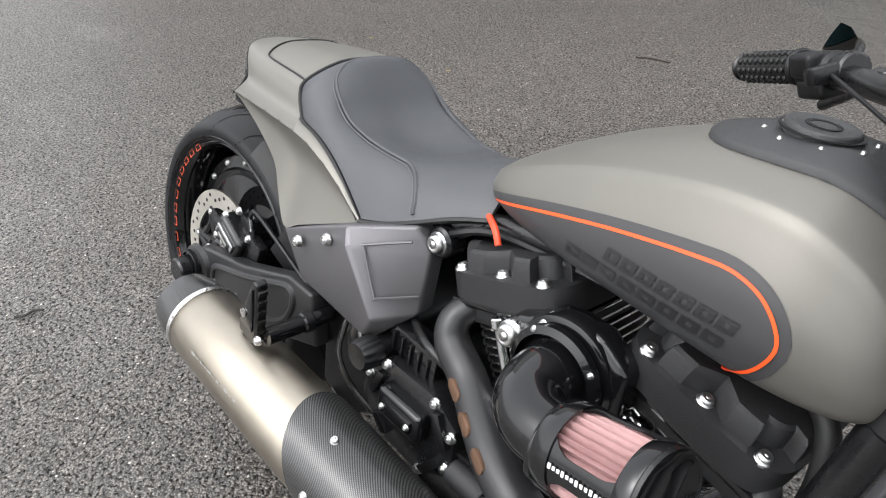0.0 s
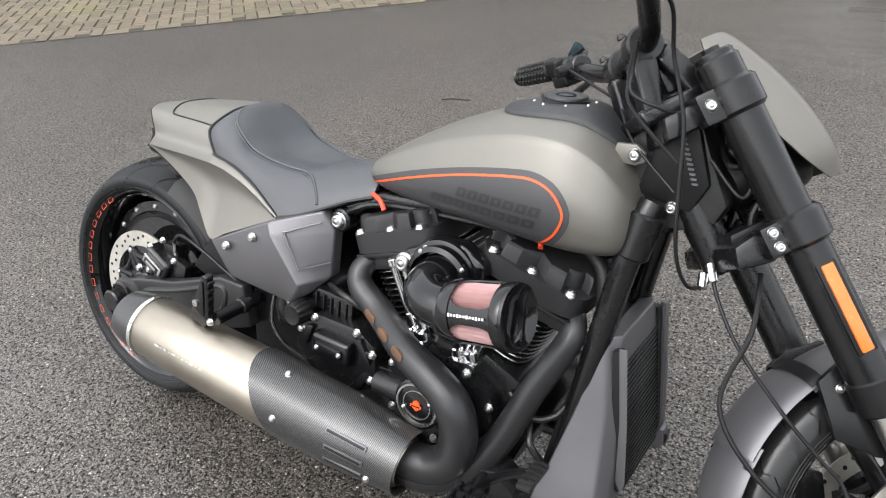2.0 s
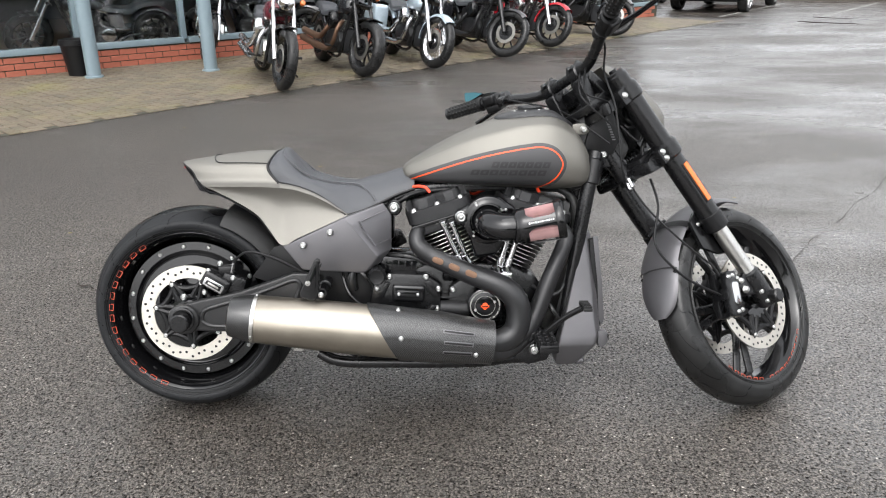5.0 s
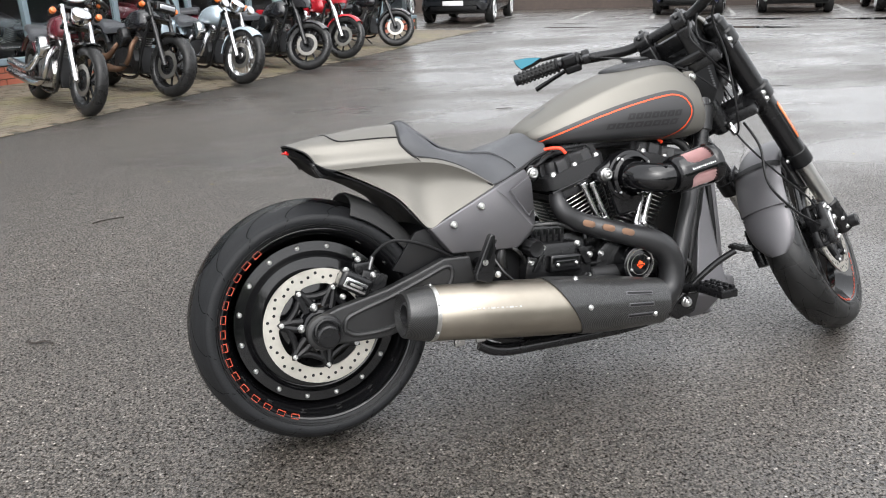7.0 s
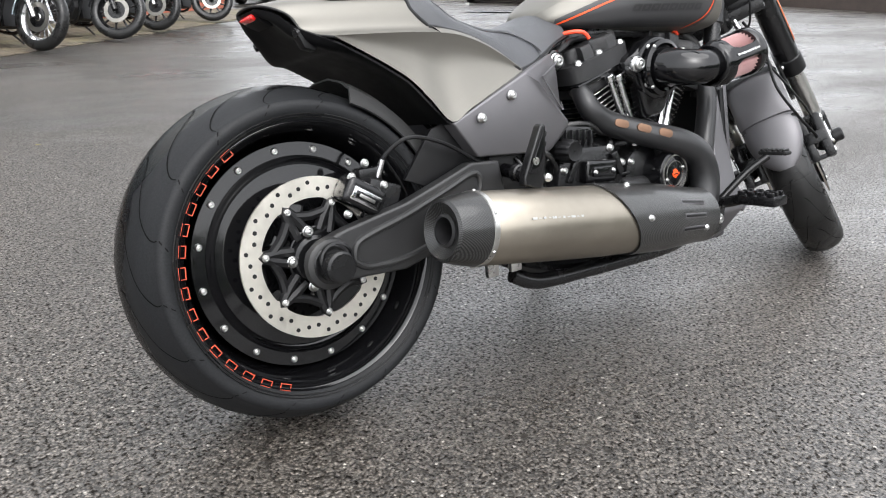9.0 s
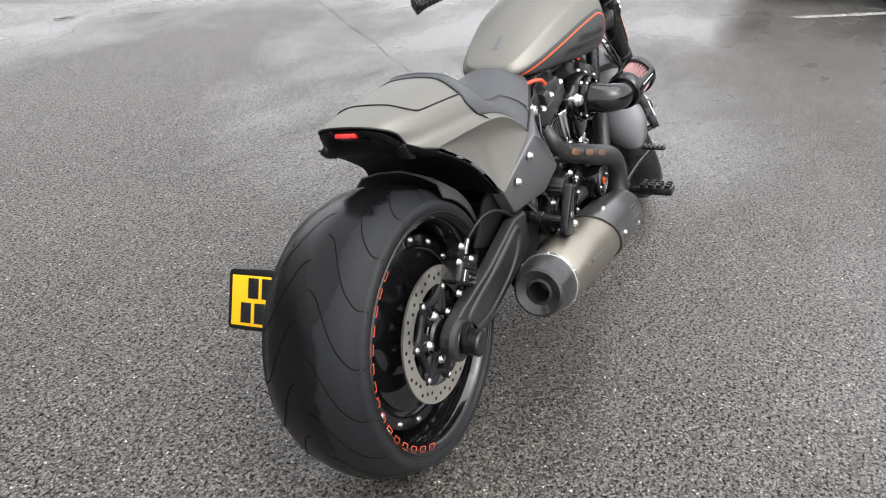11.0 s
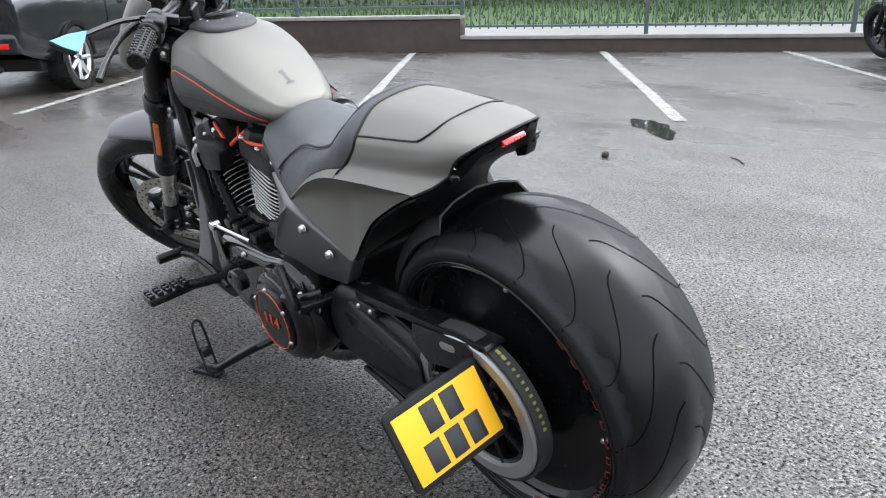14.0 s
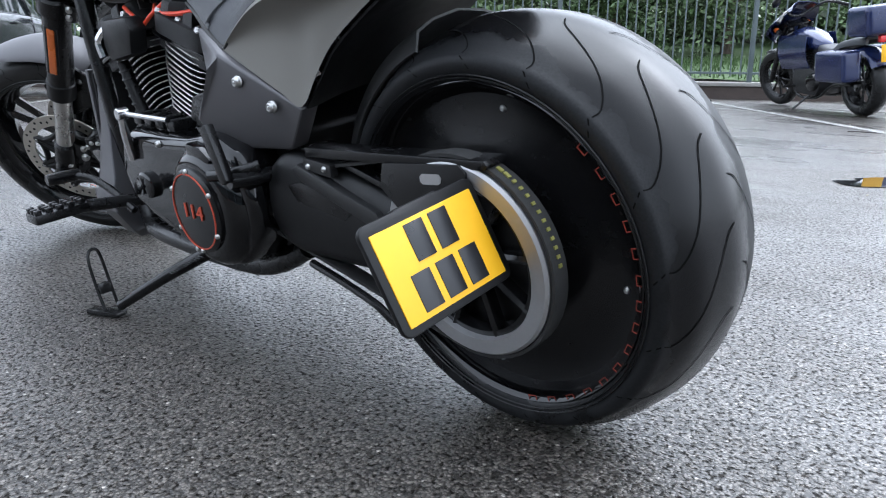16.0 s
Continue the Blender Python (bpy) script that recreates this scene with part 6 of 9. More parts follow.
lathe(bm, [(0.0001, 0.19), (0.034, 0.188), (0.042, 0.175), (0.042, 0.13)], 32, MPU)
part("pulley_spokes", bm, M_SATBLK, pul, "black pulley spokes")
part("pulley_backing", lathe(B(), [(0.115, 0.150), (0.0001, 0.150)], 40, MPU), M_PLASTIC, pul)
# the belt runs round the pulley and forward to the gearbox
PF = Vector((0.47, 0.165, 0.345))
up = [MPU @ Vector((0.1455 * math.cos(radians(a)), 0.166, 0.1455 * math.sin(radians(a)))) for a in range(84, 277, 8)]
loop = [PF + Vector((0.0, 0, 0.045)), *up, PF + Vector((0.0, 0, -0.045)), PF + Vector((0.045, 0, 0.0))]
bm = B()
outer = []
for i, p in enumerate(loop):
    c = MPU.translation if 0 < i <= len(up) else PF
    d = Vector((p.x - c.x, 0, p.z - c.z)).normalized()
    outer.append([bm.verts.new(p + d * o + Vector((0, s, 0))) for o, s in ((0, -0.014), (0.005, -0.014), (0.005, 0.014), (0, 0.014))])
for a, b in zip(outer, outer[1:] + outer[:1]):
    bridge(bm, a, b)
belt = part("drive_belt", bm, M_BELT, bike, "black toothed drive belt")
bm = B()
for k in range(13):
    a = radians(118 + 4.6 * k)
    c = MPU @ Vector((0.1515 * math.cos(a), 0.166, 0.1515 * math.sin(a)))
    box(bm, c, (0.002, 0.006, 0.0045 if k > 1 else 0.010), Matrix.Rotation(-a, 4, "Y"))
part("belt_print", bm, M_YMARK, belt, "yellow dotted print on the belt", 0)
part("belt_guard", prism(B(), [(0.30, 0.459), (-0.07, 0.476), (-0.075, 0.470), (-0.07, 0.463), (0.20, 0.449), (0.30, 0.444)], 0.148, 0.190, 0.002), M_SATBLK, bike, "black upper belt guard")
brace = prism(B(), [(0.305, 0.443), (0.238, 0.437), (0.238, 0.417), (0.305, 0.424)], 0.178, 0.193, 0.002)
bracket_ = part("guard_bracket", brace, M_SWING, bike, "dark grey guard bracket")
for x in (0.292, 0.252):
    bolt(bracket_, (x, 0.194, 0.430), (0, 1, 0), 0.55)
part("guard_strut", prism(B(), [(0.232, 0.434), (0.100, 0.398), (0.055, 0.460), (0.066, 0.462), (0.106, 0.410), (0.222, 0.441)], 0.160, 0.178, 0.002), M_SATBLK, bike, "black belt guard strut")
panel_ = part("guard_panel", prism(B(), [(0.115, 0.455), (-0.030, 0.468), (-0.042, 0.458), (-0.040, 0.440), (0.0, 0.405), (0.085, 0.385), (0.125, 0.420)], 0.1905, 0.1945, 0.0012), M_SATBLK, bike, "black flat belt guard panel")
part("guard_slot", prism(B(), [(0.036, 0.449), (0.006, 0.4515), (0.001, 0.447), (0.003, 0.440), (0.008, 0.437), (0.036, 0.4345), (0.041, 0.438), (0.041, 0.445)], 0.1945, 0.1952), M_ALU, panel_, "rounded slot with bare metal behind it")
part("cover_ridge", prism(B(), [(0.335, 0.420), (0.32, 0.432), (0.14, 0.378), (0.12, 0.352), (0.15, 0.352), (0.31, 0.402)], 0.176, 0.198, 0.005), M_SWING, bike, "bevelled ridge of the sprocket cover")
bm = B()
grid_loft(bm, [[Vector((x, y, z)) for y, z in ((0.14, zt), (0.178, zt - 0.01), (0.192, (zt + zb) / 2), (0.178, zb + 0.01), (0.14, zb))] for x, zt, zb in ((0.12, 0.40, 0.27), (0.20, 0.42, 0.265), (0.30, 0.435, 0.262), (0.38, 0.44, 0.262), (0.42, 0.42, 0.28))], 4, 4, caps=False)
lg = part("pulley_cover", thicken(bm, 0.004), M_PLASTIC, bike, "black moulded sprocket cover")
part("cover_slot", prism(B(), [(0.18, 0.385), (0.33, 0.40), (0.36, 0.39), (0.34, 0.365), (0.22, 0.35)], 0.186, 0.192, 0.002), M_SATBLK, lg)
part("lower_guard", tube(B(), [(0.36, 0.17, 0.245), (0.27, 0.17, 0.225), (0.20, 0.17, 0.205), (0.16, 0.165, 0.18), (0.11, 0.16, 0.20)], 0.007, 8), M_SATBLK, bike, "black lower debris guard")
# primary chaincase
OUT = [(0.92, 0.36), (0.90, 0.425), (0.84, 0.455), (0.72, 0.45), (0.62, 0.455), (0.54, 0.47), (0.46, 0.44), (0.425, 0.36), (0.44, 0.28), (0.50, 0.225), (0.60, 0.215), (0.70, 0.235), (0.82, 0.27), (0.89, 0.30)]
bm = prism(B(), OUT, 0.115, 0.225, 0.028, seg=4)
prim = part("primary_cover", bm, M_GLOSSBLK, bike, "gloss black primary chaincase")
MDb = Matrix.Translation((0.56, 0, 0.335))
part("primary_bulge", lathe(B(), [(0.118, 0.20), (0.112, 0.228), (0.098, 0.246), (0.084, 0.252), (0.0001, 0.252)], 48, MDb), M_GLOSSBLK, prim)
derby = part("derby_cover", lathe(B(), [(0.078, 0.250), (0.078, 0.258), (0.074, 0.262), (0.066, 0.263), (0.0001, 0.264)], 48, MDb), M_SATBLK, prim, "black derby cover with red ring")
part("derby_ring", lathe(B(), [(0.0705, 0.2625), (0.0705, 0.2645), (0.0685, 0.2645), (0.0685, 0.2625)], 48, MDb, closed=True), M_REDLINE, derby, "red pinstripe ring")
for k in range(6):
    a = 2 * math.pi * k / 6 + 0.5
    bolt(derby, (0.56 + 0.0735 * math.cos(a), 0.263, 0.335 + 0.0735 * math.sin(a)), (0, 1, 0), 0.55)
me = text_mesh("114", 0.038, 0.001)
me.materials.append(M_REDLINE)
num = new("derby_numeral", me)
num.parent = derby
num.matrix_local = Matrix.Translation((0.56, 0.2655, 0.335)) @ Matrix.Rotation(radians(180), 4, "Z") @ Matrix.Rotation(radians(90), 4, "X") @ Matrix.Diagonal((1.25, 1, 1, 1))
part("inspection_cover", lathe(B(), [(0.036, 0.222), (0.036, 0.234), (0.030, 0.238), (0.0001, 0.238)], 32, Matrix.Translation((0.80, 0, 0.345)) @ Matrix.Diagonal((1, 1, 0.75, 1))), M_GLOSSBLK, prim)
part("primary_rib", prism(B(), [(0.50, 0.43), (0.53, 0.45), (0.58, 0.455), (0.575, 0.40), (0.545, 0.40)], 0.215, 0.245, 0.008), M_GLOSSBLK, prim)
for x, z in ((0.47, 0.30), (0.47, 0.41), (0.65, 0.235), (0.72, 0.435), (0.86, 0.43)):
    bolt(prim, (x, 0.226, z), (0, 1, 0), 0.8)
nut = part("pivot_nut", cyl(B(), (0.42, 0.15, 0.335), (0.42, 0.185, 0.335), 0.019, n=6, bev=0.003), M_STEEL, bike, "bright hexagon pivot nut")
part("pivot_washer", cyl(B(), (0.42, 0.15, 0.335), (0.42, 0.172, 0.335), 0.025, n=24, bev=0.002), M_STEEL, nut)
# left passenger peg, folded
bm = box(B(), (0.44, 0.262, 0.452), (0.024, 0.018, 0.10), Matrix.Rotation(radians(20), 4, "Y"), 0.006)
lp = part("passenger_peg", bm, M_SATBLK, bike, "folded black passenger peg")
part("peg_mount", tube(B(), [(0.43, 0.255, 0.405), (0.425, 0.21, 0.40), (0.42, 0.13, 0.40)], 0.013, 10), M_SATBLK, lp)
part("peg_lever", tube(B(), [(0.50, 0.25, 0.405), (0.45, 0.235, 0.412), (0.42, 0.20, 0.42)], 0.010, 10), M_SATBLK, lp)
# rider peg, shifter, left
bm = box(B(), (1.03, 0.335, 0.285), (0.06, 0.115, 0.022), None, 0.006)
for i in range(5):
    for j in range(3):
        box(bm, (1.01 + 0.02 * j, 0.29 + 0.023 * i, 0.299), (0.011, 0.015, 0.012), None, 0.003)
lpeg = part("rider_peg", bm, M_SATBLK, bike, "black cleated rider peg")
part("peg_arm", tube(B(), [(1.03, 0.285, 0.282), (1.02, 0.2, 0.27), (1.0, 0.12, 0.26)], 0.014, 10), M_SATBLK, lpeg)
bm = tube(B(), [(0.99, 0.19, 0.25), (1.06, 0.20, 0.29), (1.12, 0.215, 0.315), (1.16, 0.24, 0.325)], 0.009, 10)
cyl(bm, (1.16, 0.225, 0.325), (1.16, 0.30, 0.328), 0.014, n=14, bev=0.003)
part("gear_lever", bm, M_SATBLK, bike, "black gear lever with rubber toe peg")
part("shift_rod", cyl(B(), (0.82, 0.235, 0.49), (0.66, 0.225, 0.485), 0.0055, n=10), M_CHROME, bike, "chrome shift rod")
part("shift_arm", tube(B(), [(0.835, 0.23, 0.395), (0.828, 0.236, 0.45), (0.82, 0.237, 0.49)], 0.009, 10), M_CHROME, bike, "chrome shift arm")
part("rod_end", cyl(B(), (0.82, 0.225, 0.49), (0.82, 0.248, 0.49), 0.012, n=14, bev=0.002), M_CHROME, bike)
for i in range(4):
    part("mounting_block", box(B(), (0.72 + 0.045 * i, 0.17, 0.462 + 0.002 * i), (0.032, 0.05, 0.022), None, 0.005), M_SATBLK, bike, "black mounting block")
part("engine_side_bracket", prism(B(), [(0.55, 0.47), (0.60, 0.53), (0.64, 0.52), (0.66, 0.48), (0.62, 0.46)], 0.15, 0.18, 0.005), M_SATBLK, bike)
# horn and sensor pieces
part("horn_cover", prism(B(), [(0.86, 0.64), (0.875, 0.665), (0.99, 0.66), (1.0, 0.60), (0.98, 0.575), (0.88, 0.59)], 0.125, 0.165, 0.01), M_PLASTIC, bike, "black horn cover")
part("horn_stay", tube(B(), [(0.99, 0.15, 0.645), (1.01, 0.165, 0.62), (1.005, 0.165, 0.585)], 0.010, 8), M_CHROME, bike, "bright horn stay")
for k in range(9):
    part("oil_hose_ring", lathe(B(), [(0.013, -0.004), (0.016, 0.0), (0.013, 0.004)], 14, Matrix.Translation((0.985 - 0.006 * k, 0.135, 0.555 - 0.017 * k)) @ Matrix.Rotation(radians(70), 4, "X")), M_PLASTIC, bike)
part("oil_hose", tube(B(), [(0.99, 0.135, 0.57), (0.96, 0.135, 0.49), (0.93, 0.13, 0.42)], 0.013, 10), M_PLASTIC, bike, "ribbed black oil hose")
# side stand with wire foot loop
WZ = BIKE.inverted()
foot = WZ @ Vector((0.955, 0.285, 0.012))
pivot = Vector((0.72, 0.14, 0.20))
stand = part("side_stand", tube(B(), [pivot, pivot.lerp(foot, 0.5) + Vector((0, 0.0, 0.004)), foot + Vector((-0.02, -0.01, 0.012))], 0.012, 12, radii=[0.016, 0.013, 0.011]), M_SATBLK, bike, "black side stand, down")
bm = B()
box(bm, WZ @ Vector((0.97, 0.293, 0.007)), (0.085, 0.034, 0.011), WZ.to_3x3().to_4x4() @ Matrix.Rotation(radians(22), 4, "Z"), 0.004)
part("stand_foot", bm, M_SATBLK, stand)
lo = [WZ @ Vector(p) for p in ((0.968, 0.297, 0.012), (0.988, 0.302, 0.06), (1.006, 0.306, 0.115), (1.012, 0.300, 0.138), (1.004, 0.288, 0.142), (0.994, 0.282, 0.12), (0.972, 0.276, 0.06), (0.952, 0.272, 0.012))]
part("stand_loop", tube(B(), lo, 0.0035, 8, 6), M_SATBLK, stand, "bent wire foot loop")
part("loop_stop", box(B(), lo[1].lerp(lo[6], 0.5), (0.022, 0.026, 0.022), None, 0.005), M_RUBBER, stand)
part("stand_spring", tube(B(), [pivot.lerp(foot, 0.12) + Vector((0.012 * math.cos(k * 1.25), 0.012 * math.sin(k * 1.25) + 0.01, 0)) + (foot - pivot) * (0.0045 * k) for k in range(60)], 0.0018, 5, 1), M_SATBLK, stand, "coiled stand spring")

# number plate on its side bracket
TL, TR, BR, BL = (Vector(p) for p in ((-0.043, 0.373, 0.439), (-0.045, 0.200, 0.444), (-0.094, 0.192, 0.337), (-0.094, 0.366, 0.322)))
pc = (TL + TR + BR + BL) / 4
px = ((TL - TR) + (BL - BR)).normalized()
pz = ((TL - BL) + (TR - BR))
pz = (pz - px * pz.dot(px)).normalized()
py = pz.cross(px)
MP = Matrix((px, py, pz)).transposed().to_4x4()
MP.translation = pc
PW, PH = 0.184, 0.132
bm = B()
rr_ = [(sx * (PW / 2 - 0.010) + 0.013 * math.cos(radians(q0 + 18 * k)), sz * (PH / 2 - 0.010) + 0.013 * math.sin(radians(q0 + 18 * k))) for sx, sz, q0 in ((1, 1, 0), (-1, 1, 90), (-1, -1, 180), (1, -1, 270)) for k in range(6)]
prism(bm, rr_, -0.0045, 0.0045, 0.003)
box(bm, (0, -0.004, PH / 2), (0.075, 0.016, 0.010), None, 0.004)
for v in bm.verts:
    v.co = MP @ v.co
holder = part("plate_holder", bm, M_PLASTIC, bike, "black plate surround")
flip = -1 if (MP.to_3x3() @ Vector((0, 1, 0))).x > 0 else 1
bm = B()
box(bm, (0, flip * 0.0042, -0.002), (PW - 0.016, 0.004, PH - 0.018), None, 0.0015)
for v in bm.verts:
    v.co = MP @ v.co
plate = part("number_plate", bm, M_YELLOW, holder, "yellow number plate with plain black bars")
for z, n, w in ((0.027, 2, 0.030), (-0.029, 3, 0.030)):
    for k in range(n):
        bm = B()
        x = (k - (n - 1) / 2) * (w + 0.010)
        box(bm, (x, flip * 0.0066, z), (w, 0.0014, 0.046), None, 0.0005)
        for v in bm.verts:
            v.co = MP @ v.co
        part("plate_bar", bm, M_PLATEBLK, plate)
part("plate_bracket", tube(B(), [pc + Vector((0.01, -0.05, 0)), Vector((-0.02, 0.22, 0.36)), Vector((0.02, 0.20, 0.345)), Vector((0.06, 0.15, 0.34))], 0.010, 8, flat=0.5), M_SATBLK, bike, "black plate bracket")

# ---- front end, turned to the left ----
RAKE, STEER = radians(35.3), radians(38.57)
fw = Vector((math.cos(RAKE), 0, math.sin(RAKE)))
ax_u = Vector((-math.sin(RAKE), 0.058, math.cos(RAKE))).normalized()
fw = (fw - ax_u * fw.dot(ax_u)).normalized()
lf = ax_u.cross(fw)
fwd = fw * math.cos(STEER) + lf * math.sin(STEER)
lft = lf * math.cos(STEER) - fw * math.sin(STEER)
W = Vector((1.7133, -0.0124, 0.2935))
MFW = Matrix((fwd, lft, ax_u)).transposed().to_4x4()
MFW.translation = W


def fpart(name, bm, material, parent, label="", smooth=40):
    for v in bm.verts:
        v.co = MFW @ v.co
    return part(name, bm, material, parent, label, smooth)


I4 = Matrix()
bm = lathe(B(), [(0.247, -0.055), (0.252, -0.052), (0.252, -0.046), (0.238, -0.04), (0.228, 0.0), (0.238, 0.04), (0.252, 0.046), (0.252, 0.052), (0.247, 0.055), (0.240, 0.048), (0.226, 0.02), (0.216, 0.0), (0.226, -0.02), (0.240, -0.048)], 84, I4, closed=True)
front_wheel = fpart("front_wheel", bm, M_GLOSSBLK, bike, "gloss black front wheel with split spokes")
tyre(front_wheel, MFW, 0.321, 0.247, 0.062, "front_tyre", 16, "black front tyre")
for k in range(5):
    for da in (-0.14, 0.14):
        a = 2 * math.pi * k / 5 + 0.25
        bm = tube(B(), [Vector((0.045 * math.cos(a + da * 0.5), 0, 0.045 * math.sin(a + da * 0.5))), Vector((0.13 * math.cos(a + da * 0.9), 0, 0.13 * math.sin(a + da * 0.9))), Vector((0.225 * math.cos(a + da), 0, 0.225 * math.sin(a + da)))], 0.011, 10, 3, flat=1.7, radii=[0.014, 0.0085, 0.0095])
        fpart("spoke", bm, M_SATBLK, front_wheel)
fpart("front_hub", cyl(B(), (0, -0.07, 0), (0, 0.07, 0), 0.05, n=28, bev=0.008), M_SATBLK, front_wheel)
rotor(front_wheel, MFW, -0.072, 0.152, 0.118, -1, 7)
rotor(front_wheel, MFW, 0.072, 0.152, 0.118, 1, 7)
WORDF = [3.5 + 0.115 * k for k in range(6)] + [4.28] + [4.41 + 0.115 * k for k in range(8)]
arc_marks(front_wheel, MFW, 0.244, -0.0535, WORDF, 0.017, 0.010, M_REDLINE, label="thin red outlined character on the rim edge")
part("front_axle", cyl(B(), MFW @ Vector((0, -0.135, 0)), MFW @ Vector((0, 0.135, 0)), 0.014, n=18), M_SATBLK, bike)
FY = 0.118
for sgn in (-1, 1):
    fpart("axle_slider", cyl(B(), (0, sgn * 0.128, 0), (0, sgn * 0.172, 0), 0.021, n=22, bev=0.004), M_SATBLK, bike, "black axle protector")
    bm = cyl(B(), (0, sgn * FY, 0.285), (0, sgn * FY, 0.832), 0.0335, n=28, bev=0.004)
    fork = fpart("fork_tube", bm, M_SATBLK, bike, "satin black upper fork tube")
    fpart("fork_cap", cyl(B(), (0, sgn * FY, 0.828), (0, sgn * FY, 0.842), 0.029, n=28, bev=0.003), M_SATBLK, fork)
    fpart("cap_nut", cyl(B(), (0, sgn * FY, 0.840), (0, sgn * FY, 0.850), 0.013, n=6, bev=0.001), M_PLASTIC, fork)
    fpart("fork_collar", cyl(B(), (0, sgn * FY, 0.27), (0, sgn * FY, 0.325), 0.0365, n=28, bev=0.004), M_PLASTIC, fork)
    fpart("fork_slider", cyl(B(), (0, sgn * FY, 0.06), (0, sgn * FY, 0.28), 0.0245, n=24), M_STEEL, fork, "bright fork slider")
    bm = cyl(B(), (0, sgn * FY, 0.105), (0, sgn * FY, -0.022), 0.031, n=22, bev=0.006)
    prism(bm, [(-0.075, 0.10), (-0.02, 0.115), (0.0, 0.06), (-0.02, 0.03), (-0.065, 0.055)], sgn * 0.112 - 0.013, sgn * 0.112 + 0.013, 0.006)
    fpart("fork_foot", bm, M_SATBLK, fork, "black fork foot")
    bolt(fork, MFW @ Vector((-0.02, sgn * 0.138, 0.035)), MFW.to_3x3() @ Vector((-0.4, sgn, 0)), 0.9)
    bolt(fork, MFW @ Vector((-0.02, sgn * 0.138, 0.0)), MFW.to_3x3() @ Vector((-0.4, sgn, 0)), 0.9)
    fpart("fork_reflector", box(B(), (0.0, sgn * 0.151, 0.434), (0.019, 0.006, 0.135), None, 0.0028), M_AMBER, fork, "amber side reflector")
    fpart("reflector_bed", box(B(), (0.0, sgn * 0.148, 0.434), (0.031, 0.006, 0.141), None, 0.0026), M_PLASTIC, fork)
    for z, r in ((0.560, 0.043), (0.770, 0.0415)):
        fpart("fork_clamp", cyl(B(), (0, sgn * FY, z - 0.026), (0, sgn * FY, z + 0.026), r, n=28, bev=0.006), M_SATBLK, fork, "black fork clamp")
        bm = prism(B(), [(-0.062, z - 0.024), (-0.062, z + 0.024), (-0.025, z + 0.024), (-0.025, z - 0.024)], sgn * 0.126 - 0.018, sgn * 0.126 + 0.018, 0.006)
        fpart("clamp_ear", bm, M_SATBLK, fork)
    for z in (0.549, 0.571):
        bolt(fork, MFW @ Vector((-0.046, sgn * 0.145, z)), MFW.to_3x3() @ Vector((-0.15, sgn, 0)), 1.0)
    bolt(fork, MFW @ Vector((-0.046, sgn * 0.145, 0.772)), MFW.to_3x3() @ Vector((-0.15, sgn, 0)), 1.1)
    # four-piston calipers
    mc = Matrix.Translation((-0.112, sgn * 0.096, 0.098)) @ Matrix.Rotation(radians(35), 4, "Y")
    bm = B()
    for dy, w in ((sgn * 0.022, 0.026), (-sgn * 0.022, 0.026)):
        own = B()
        prism(own, [(-0.026, -0.068), (-0.030, -0.03), (-0.022, 0.0), (-0.030, 0.03), (-0.024, 0.066), (0.016, 0.070), (0.026, 0.03), (0.026, -0.04), (0.014, -0.072)], dy - w / 2, dy + w / 2, 0.006)
        add(bm, own, mc)
    box(bm, mc @ Vector((-0.020, 0, 0.0)), (0.016, 0.06, 0.035), mc.to_3x3().to_4x4(), 0.004)
    box(bm, mc @ Vector((0.0, 0, 0.062)), (0.030, 0.06, 0.014), mc.to_3x3().to_4x4(), 0.004)
    box(bm, mc @ Vector((0.0, 0, -0.062)), (0.030, 0.06, 0.014), mc.to_3x3().to_4x4(), 0.004)
    fc = fpart("front_caliper", bm, M_SATBLK, bike, "black front brake caliper")
    bm = B()
    add(bm, prism(B(), [(-0.010, -0.034), (-0.014, -0.028), (-0.014, 0.028), (-0.010, 0.034), (0.010, 0.034), (0.014, 0.028), (0.014, -0.028), (0.010, -0.034)], sgn * 0.034, sgn * 0.040, 0.002), mc)
    badge = fpart("caliper_badge", bm, M_CHROME, fc, "chrome caliper badge")
    for q in ((0.0, 0.055), (0.0, -0.055), (0.020, 0.045), (-0.018, 0.05), (0.018, -0.05)):
        bolt(fc, MFW @ (mc @ Vector((q[0], sgn * 0.035, q[1]))), MFW.to_3x3() @ Vector((0, sgn, 0)), 0.8)
    bolt(fc, MFW @ Vector((-0.06, sgn * 0.127, 0.075)), MFW.to_3x3() @ Vector((0, sgn, 0)), 1.3)
    bolt(fc, MFW @ Vector((-0.055, sgn * 0.127, 0.105)), MFW.to_3x3() @ Vector((0, sgn, 0)), 1.0)
# clamps and steering stem
fpart("lower_triple_clamp", prism(B(), [(-0.105, 0.540), (-0.095, 0.574), (-0.04, 0.581), (0.012, 0.580), (0.016, 0.540), (-0.05, 0.528)], -FY, FY, 0.012), M_SATBLK, bike, "black lower triple clamp")
fpart("clamp_recess", prism(B(), [(-0.085, 0.574), (-0.08, 0.587), (-0.012, 0.587), (-0.006, 0.574)], -0.085, -0.03, 0.004), M_PLASTIC, bike)
fpart("upper_triple_clamp", prism(B(), [(-0.115, 0.752), (-0.105, 0.788), (0.005, 0.788), (0.016, 0.752)], -FY, FY, 0.010), M_SATBLK, bike, "black upper triple clamp")
fpart("steering_stem", cyl(B(), (-0.082, 0, 0.53), (-0.082, 0, 0.80), 0.030, n=24, bev=0.004), M_SATBLK, bike)
